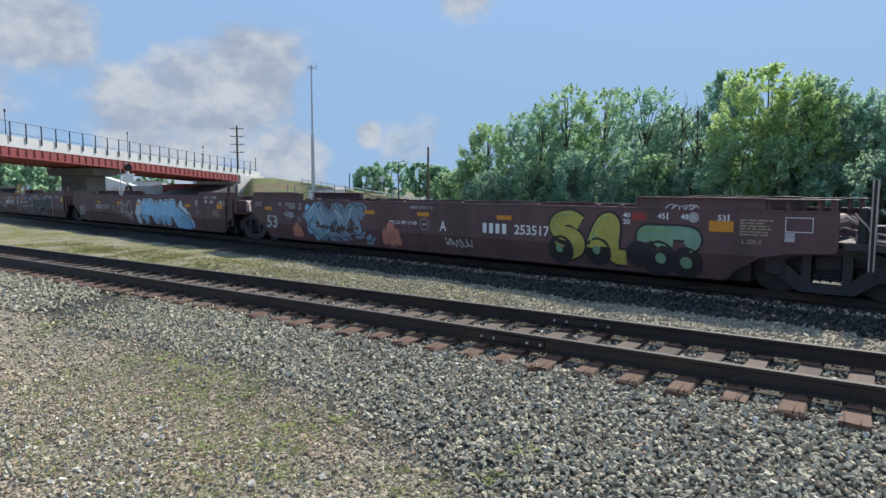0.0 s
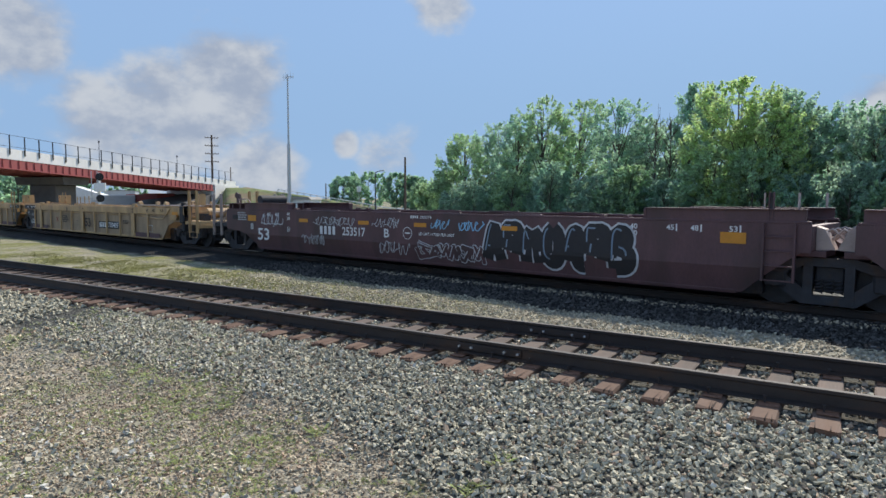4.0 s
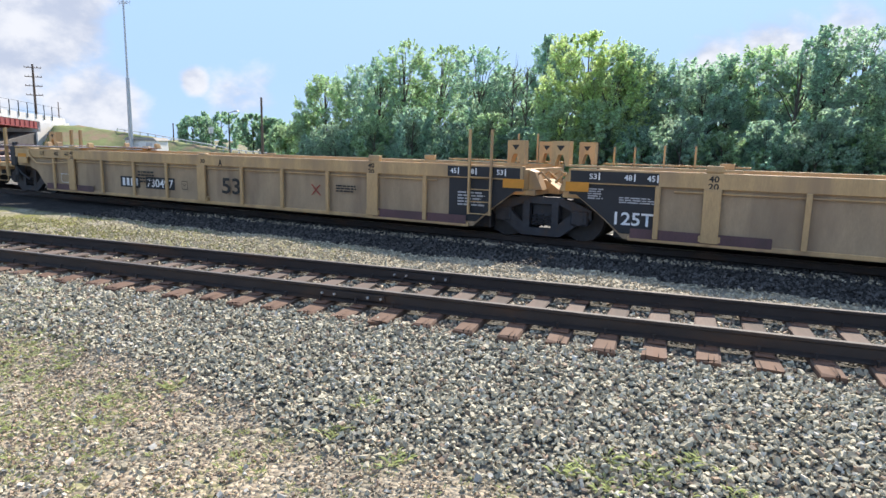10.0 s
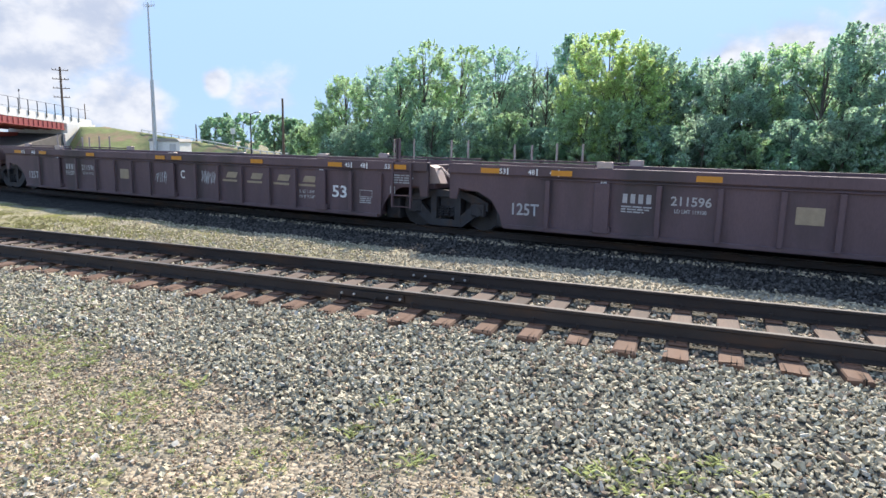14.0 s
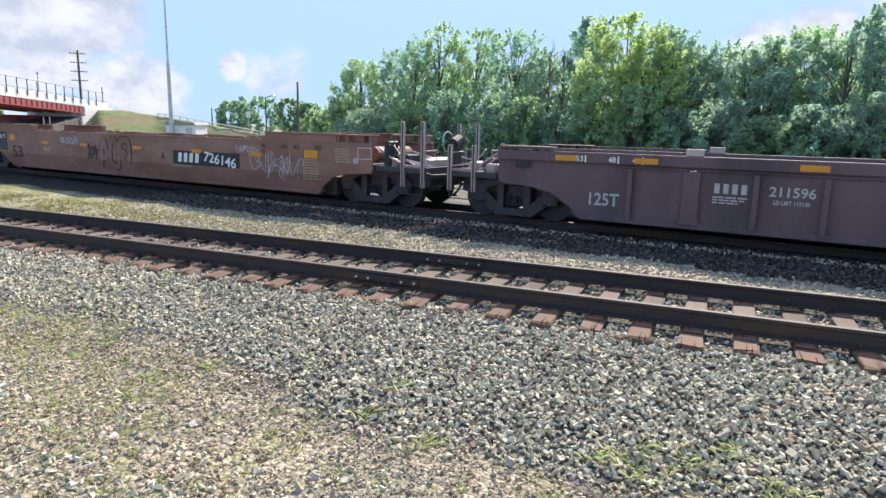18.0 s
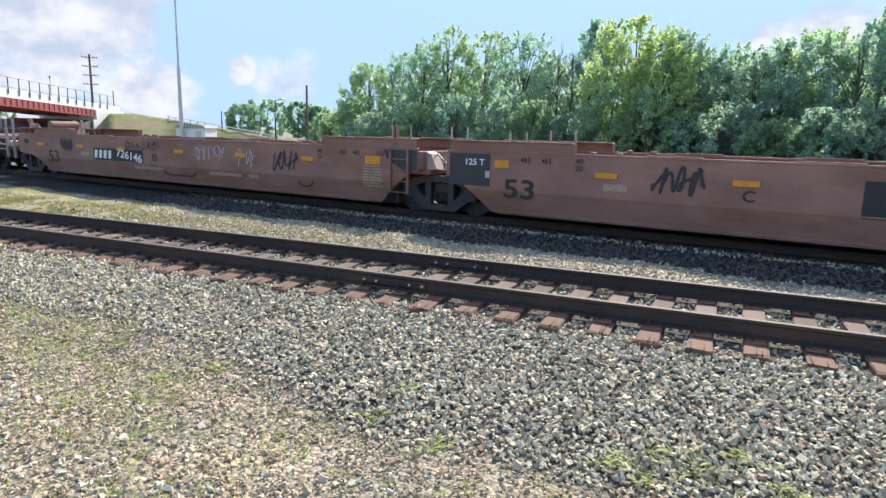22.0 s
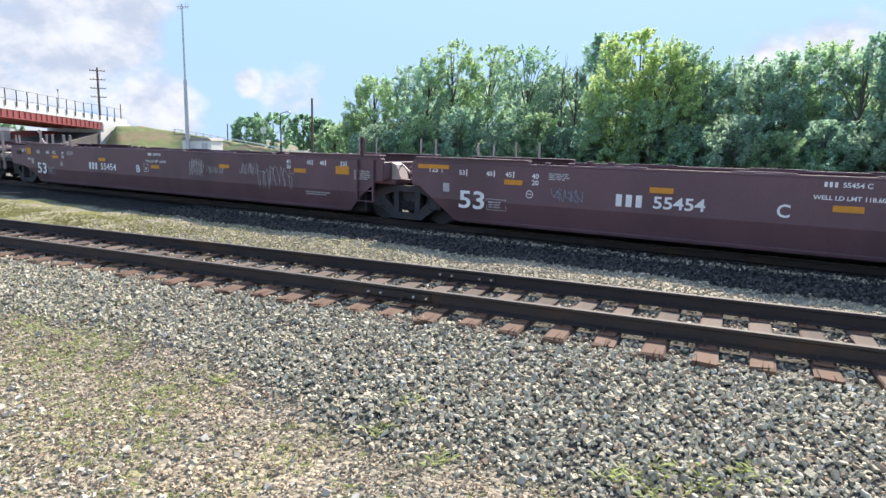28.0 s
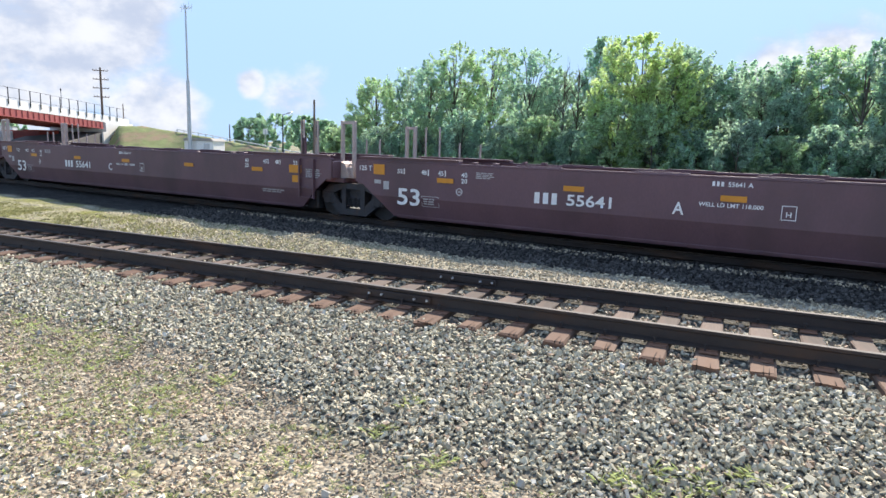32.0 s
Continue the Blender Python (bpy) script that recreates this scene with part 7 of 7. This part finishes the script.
# ---- loose stone ----
def rough_block():
    """Corners and faces of a block, from which each broken stone is skewed."""
    v = np.array([(x, y, z) for x in (-1, 1) for y in (-1, 1) for z in (-1, 1)], float) * 0.72
    f = np.array([(0, 1, 3), (0, 3, 2), (4, 6, 7), (4, 7, 5), (0, 4, 5), (0, 5, 1), (2, 3, 7), (2, 7, 6), (0, 2, 6), (0, 6, 4), (1, 5, 7), (1, 7, 3)])
    return v, f


def stones(name, label, count, w0, w1, v0, v1, lo, hi, mat, seed, skew=True, sink=0.25, clear=None):
    """Broken stones, lying on the ground in a band along a track (skew: the near one)."""
    rnd = np.random.default_rng(seed)
    base, faces = rough_block()
    u, v = rnd.uniform(w0, w1, count), rnd.uniform(v0, v1, count)
    thin = rnd.uniform(0, 1, count) < np.clip((u - w0) / 2.0, 0, 1) * np.clip((w1 - u) / 1.2, 0, 1) * (np.clip((v - v0) / 0.8, 0, 1) if v0 < -5 else 1.0)
    u, v = u[thin], v[thin]
    count = len(u)
    if clear is not None:
        ok = clear(u, v, rnd)
        u, v = u[ok], v[ok]
        count = len(u)
    x, y = (u * CA - v * SA, u * SA + v * CA) if skew else (u, v)
    size = rnd.uniform(lo, hi, count) * rnd.uniform(0.75, 1.0, count)
    shape = rnd.uniform(0.4, 1.15, (count, 1, 3)) * np.array([1.25, 1.0, 0.7])
    jag = 1 + rnd.uniform(-0.5, 0.35, (count, 8, 3))
    V = base[None] * jag * shape * 1.08 * (size / 2)[:, None, None]
    q = rnd.normal(size=(count, 4)) * np.array([1.0, 0.42, 0.42, 1.0])      # most lie on a broad side
    q /= np.linalg.norm(q, axis=1)[:, None]
    a, b, c, d = q.T
    R = np.stack([np.stack([1 - 2 * (c * c + d * d), 2 * (b * c - a * d), 2 * (b * d + a * c)], 1), np.stack([2 * (b * c + a * d), 1 - 2 * (b * b + d * d), 2 * (c * d - a * b)], 1), np.stack([2 * (b * d - a * c), 2 * (c * d + a * b), 1 - 2 * (b * b + c * c)], 1)], 1)
    V = np.einsum("nij,nkj->nki", R, V)
    V[:, :, 0] += x[:, None]
    V[:, :, 1] += y[:, None]
    V[:, :, 2] += (ground_z(x, y) + size * (0.5 - sink) * 0.7 + rnd.uniform(0, 0.012, count))[:, None]
    F = (faces[None] + 8 * np.arange(count)[:, None, None]).reshape(-1, 3)
    me = bpy.data.meshes.new(name)
    V = V.reshape(-1, 3)
    me.vertices.add(len(V))
    me.vertices.foreach_set("co", V.ravel())
    me.loops.add(F.size)
    me.loops.foreach_set("vertex_index", F.ravel())
    me.polygons.add(len(F))
    me.polygons.foreach_set("loop_start", np.arange(0, F.size, 3))
    me.update(calc_edges=True)
    me.shade_flat()
    me.materials.append(mat)
    return tagged(new(name, me), label, "gravel", kind="stuff")


def off_rails(u, v, rnd):
    return (np.abs(v) > 0.09) & (np.abs(v - GAUGE) > 0.09) & (np.abs(((u + 4.566) / 0.5055 + 0.5) % 1 - 0.5) * 0.5055 > 0.13)


def shoulder(u):
    """How far out from the track the grey ballast reaches."""
    return np.interp(u, [-8.4, -6.5, -5.4, -4.1, -3.0, -1.9, -1.1, 0.4], [-1.9, -1.92, -2.1, -2.55, -2.78, -2.77, -2.6, -2.4])


def on_ballast(u, v, rnd):
    return v > shoulder(u) + rnd.normal(0, 0.13, len(u))


def on_dirt(u, v, rnd):
    return v < shoulder(u) + rnd.normal(0, 0.16, len(u))


def near_camera(u, v, rnd):
    return on_dirt(u, v, rnd) & (rnd.uniform(0, 1, len(u)) < np.clip((-2.9 - v) / 1.2, 0.06, 1))


stones("ballast_stones", "grey broken ballast stones on the track shoulder", 39000, -13, 4.5, -3.0, -0.45, 0.028, 0.07, stone_grey, 1, clear=on_ballast)
stones("ballast_stones", "pale stones among the ballast of the shoulder", 1800, -13, 4.5, -3.0, -0.45, 0.034, 0.072, stone_pale, 21, clear=on_ballast, sink=0.15)
stones("ballast_stones", "brownish stones among the ballast of the shoulder", 3200, -13, 4.5, -3.0, -0.45, 0.03, 0.07, stone_brown, 24, clear=on_ballast, sink=0.15)
stones("ballast_stones", "grey ballast stones far along the track shoulder", 6000, -26, -13, -1.95, -0.5, 0.06, 0.1, stone_grey, 2)
stones("ballast_stones", "grey ballast stones between the ties", 4000, -18, 5, -0.55, 2.1, 0.035, 0.075, stone_grey, 3, clear=off_rails, sink=0.2)
stones("ballast_stones", "tan stones between the ties", 6000, -18, 5, -0.55, 2.1, 0.03, 0.07, stone_tan, 22, clear=off_rails, sink=0.15)
stones("ballast_stones", "rust-stained stones between the ties", 9500, -18, 5, -0.62, 2.1, 0.03, 0.065, stone_brown, 23, clear=off_rails, sink=0.15)
stones("gravel_stones", "fine tan gravel in the foreground", 34000, -10.5, 4, -6.3, -1.7, 0.014, 0.04, stone_tan, 4, sink=0.25, clear=on_dirt)
stones("gravel_stones", "fine brown gravel in the foreground", 15000, -10.5, 4, -6.3, -1.7, 0.014, 0.045, stone_brown, 14, sink=0.25, clear=on_dirt)
stones("gravel_stones", "grey stones loose in the foreground", 6000, -10.5, 4, -6.3, -1.7, 0.025, 0.075, stone_grey, 5, sink=0.3, clear=near_camera)
stones("gravel_stones", "pale stones loose in the foreground", 5000, -10.5, 4, -6.3, -1.7, 0.022, 0.07, stone_pale, 15, sink=0.3, clear=near_camera)
stones("gravel_stones", "tan and grey gravel farther along the verge", 9000, -26, -9, -6.5, -1.9, 0.03, 0.075, stone_tan, 9, sink=0.3)
stones("gravel_stones", "tan gravel between the two tracks", 22000, -20, 5, -0.8, 4.65, 0.03, 0.065, stone_tan, 6, skew=False, sink=0.25, clear=lambda u, v, rnd: (v * CA - u * SA > 2.05) & (rnd.uniform(0, 1, len(u)) < np.clip((u + 20) / 9, 0.15, 1)))
stones("gravel_stones", "grey gravel between the two tracks", 7000, -16, 5, -0.4, 4.75, 0.035, 0.075, stone_grey, 16, skew=False, sink=0.25, clear=lambda u, v, rnd: v * CA - u * SA > 2.05)
stones("ballast_stones", "dark ballast along the train's track, train shade in its colour", 14000, -19, 5, 4.65, 6.85, 0.045, 0.085, stone_dark_shade, 7, skew=False, sink=0.25)
# this pale row stands in for sun slipping under the car sills
stones("ballast_stones", "pale stones drawn as the sun streak at the tie ends", 1300, -17, 5, 6.15, 6.5, 0.04, 0.08, stone_tan, 8, skew=False, sink=0.2)


def weed_patch(name, label, spots, seed, size=0.07, mat=weed_leaf):
    """Low weeds and grass: blades that fan out of the gravel round each spot (x, y, spread, count)."""
    rnd = np.random.default_rng(seed)
    V = []
    for x, y, spread, count in spots:
        cx, cy = rnd.normal(x, spread, count), rnd.normal(y, spread * 0.8, count)
        cz = ground_z(cx, cy)
        for px, py, pz in zip(cx, cy, cz):
            for k in range(rnd.integers(5, 10)):
                a = rnd.uniform(0, 2 * math.pi)
                d = np.array([math.cos(a), math.sin(a), 0])
                w = np.array([-d[1], d[0], 0]) * size * rnd.uniform(0.04, 0.09)
                L, up = size * rnd.uniform(0.5, 1.3), rnd.uniform(0.3, 1.2)
                o = np.array([px, py, pz]) + d * 0.01
                mid, tip = o + d * L * 0.5 + np.array([0, 0, L * 0.5 * up]), o + d * L + np.array([0, 0, L * 0.6 * up])
                V += [o - w * 0.5, o + w * 0.5, mid + w, tip, mid - w]
    n = len(V) // 5
    ob = raw(name, V, np.arange(5 * n).reshape(n, 5), mat)
    return tagged(ob, label, "weeds", kind="stuff")


WEEDS = [(-6.9, -3.7, 0.5, 90), (-5.4, -3.8, 0.35, 50), (-7.3, -3.1, 0.5, 90), (-8.8, -3.0, 0.7, 120), (-3.47, -3.7, 0.12, 12), (-5.2, -3.5, 0.25, 30), (-4.9, -4.5, 0.35, 40), (-11.5, -2.6, 0.9, 160)]
TUFTS = [(-3.09, -3.03, 0.06, 9), (-1.18, -2.62, 0.09, 14), (-0.92, -2.38, 0.07, 9), (-0.55, -2.45, 0.13, 13), (-0.36, -2.12, 0.05, 6), (-0.1, -2.45, 0.13, 13), (-0.8, -2.75, 0.16, 10), (-3.08, -2.55, 0.05, 6), (-2.4, -3.1, 0.07, 6), (-6.5, -3.2, 0.06, 6), (-5.0, -3.1, 0.05, 6)]
weed_patch("weeds", "small upright green weeds in the ballast", TUFTS, 35, 0.085)
weed_patch("weeds", "low green weeds growing through the gravel", WEEDS, 31, 0.055)
rnd = np.random.default_rng(33)
weed_patch("weeds", "single small weeds scattered over the gravel", [(x, y, 0.1, 5) for x, y in zip(rnd.uniform(-9, 1, 520), rnd.uniform(-5.6, -2.3, 520)) if y * CA - x * SA < shoulder(x) - 0.1], 32, 0.04)
weed_patch("grass", "thin yellowing grass on the strip between the tracks", [(x, 0.5 * (5.0 + 2.05 / CA + x * SA) + rnd.uniform(-1.1, 0.9), 0.4, int(26 * min(1, (-6 - x) / 8))) for x in rnd.uniform(-30, -7, 120)], 34, 0.06, dry_grass)

# ---- what moves ----
TRAVEL = np.array([0.0, 20.35, 40.72, 61.11, 81.59, 102.26, 122.97, 143.55, 164.16, 184.92, 205.76, 226.66, 247.63, 268.62, 289.68, 310.85, 332.06])
SLOPE = np.gradient(TRAVEL, 2.0)


def travelled(t):
    """Metres that the train has gone at t seconds."""
    i = min(int(t / 2.0), 15)
    x = t / 2.0 - i
    return (2 * x ** 3 - 3 * x ** 2 + 1) * TRAVEL[i] + (x ** 3 - 2 * x ** 2 + x) * 2 * SLOPE[i] + (3 * x ** 2 - 2 * x ** 3) * TRAVEL[i + 1] + (x ** 3 - x ** 2) * 2 * SLOPE[i + 1]


def motions():
    times = [0.5 * i for i in range(65)]
    for car, u in UNITS:
        walk(car, [(t, pose(u + travelled(t), TRAIN_Y, TRAIN_Z)) for t in times])
    spin = [(i / 15, pose(0, 0, 0, ry=math.degrees(travelled(i / 15) / WHEEL_R))) for i in range(481)]
    for car, u in UNITS:
        for bogie in car.children:
            for axle in bogie.children:
                if axle.name.startswith("wheelset"):
                    walk(axle, spin)


motions()
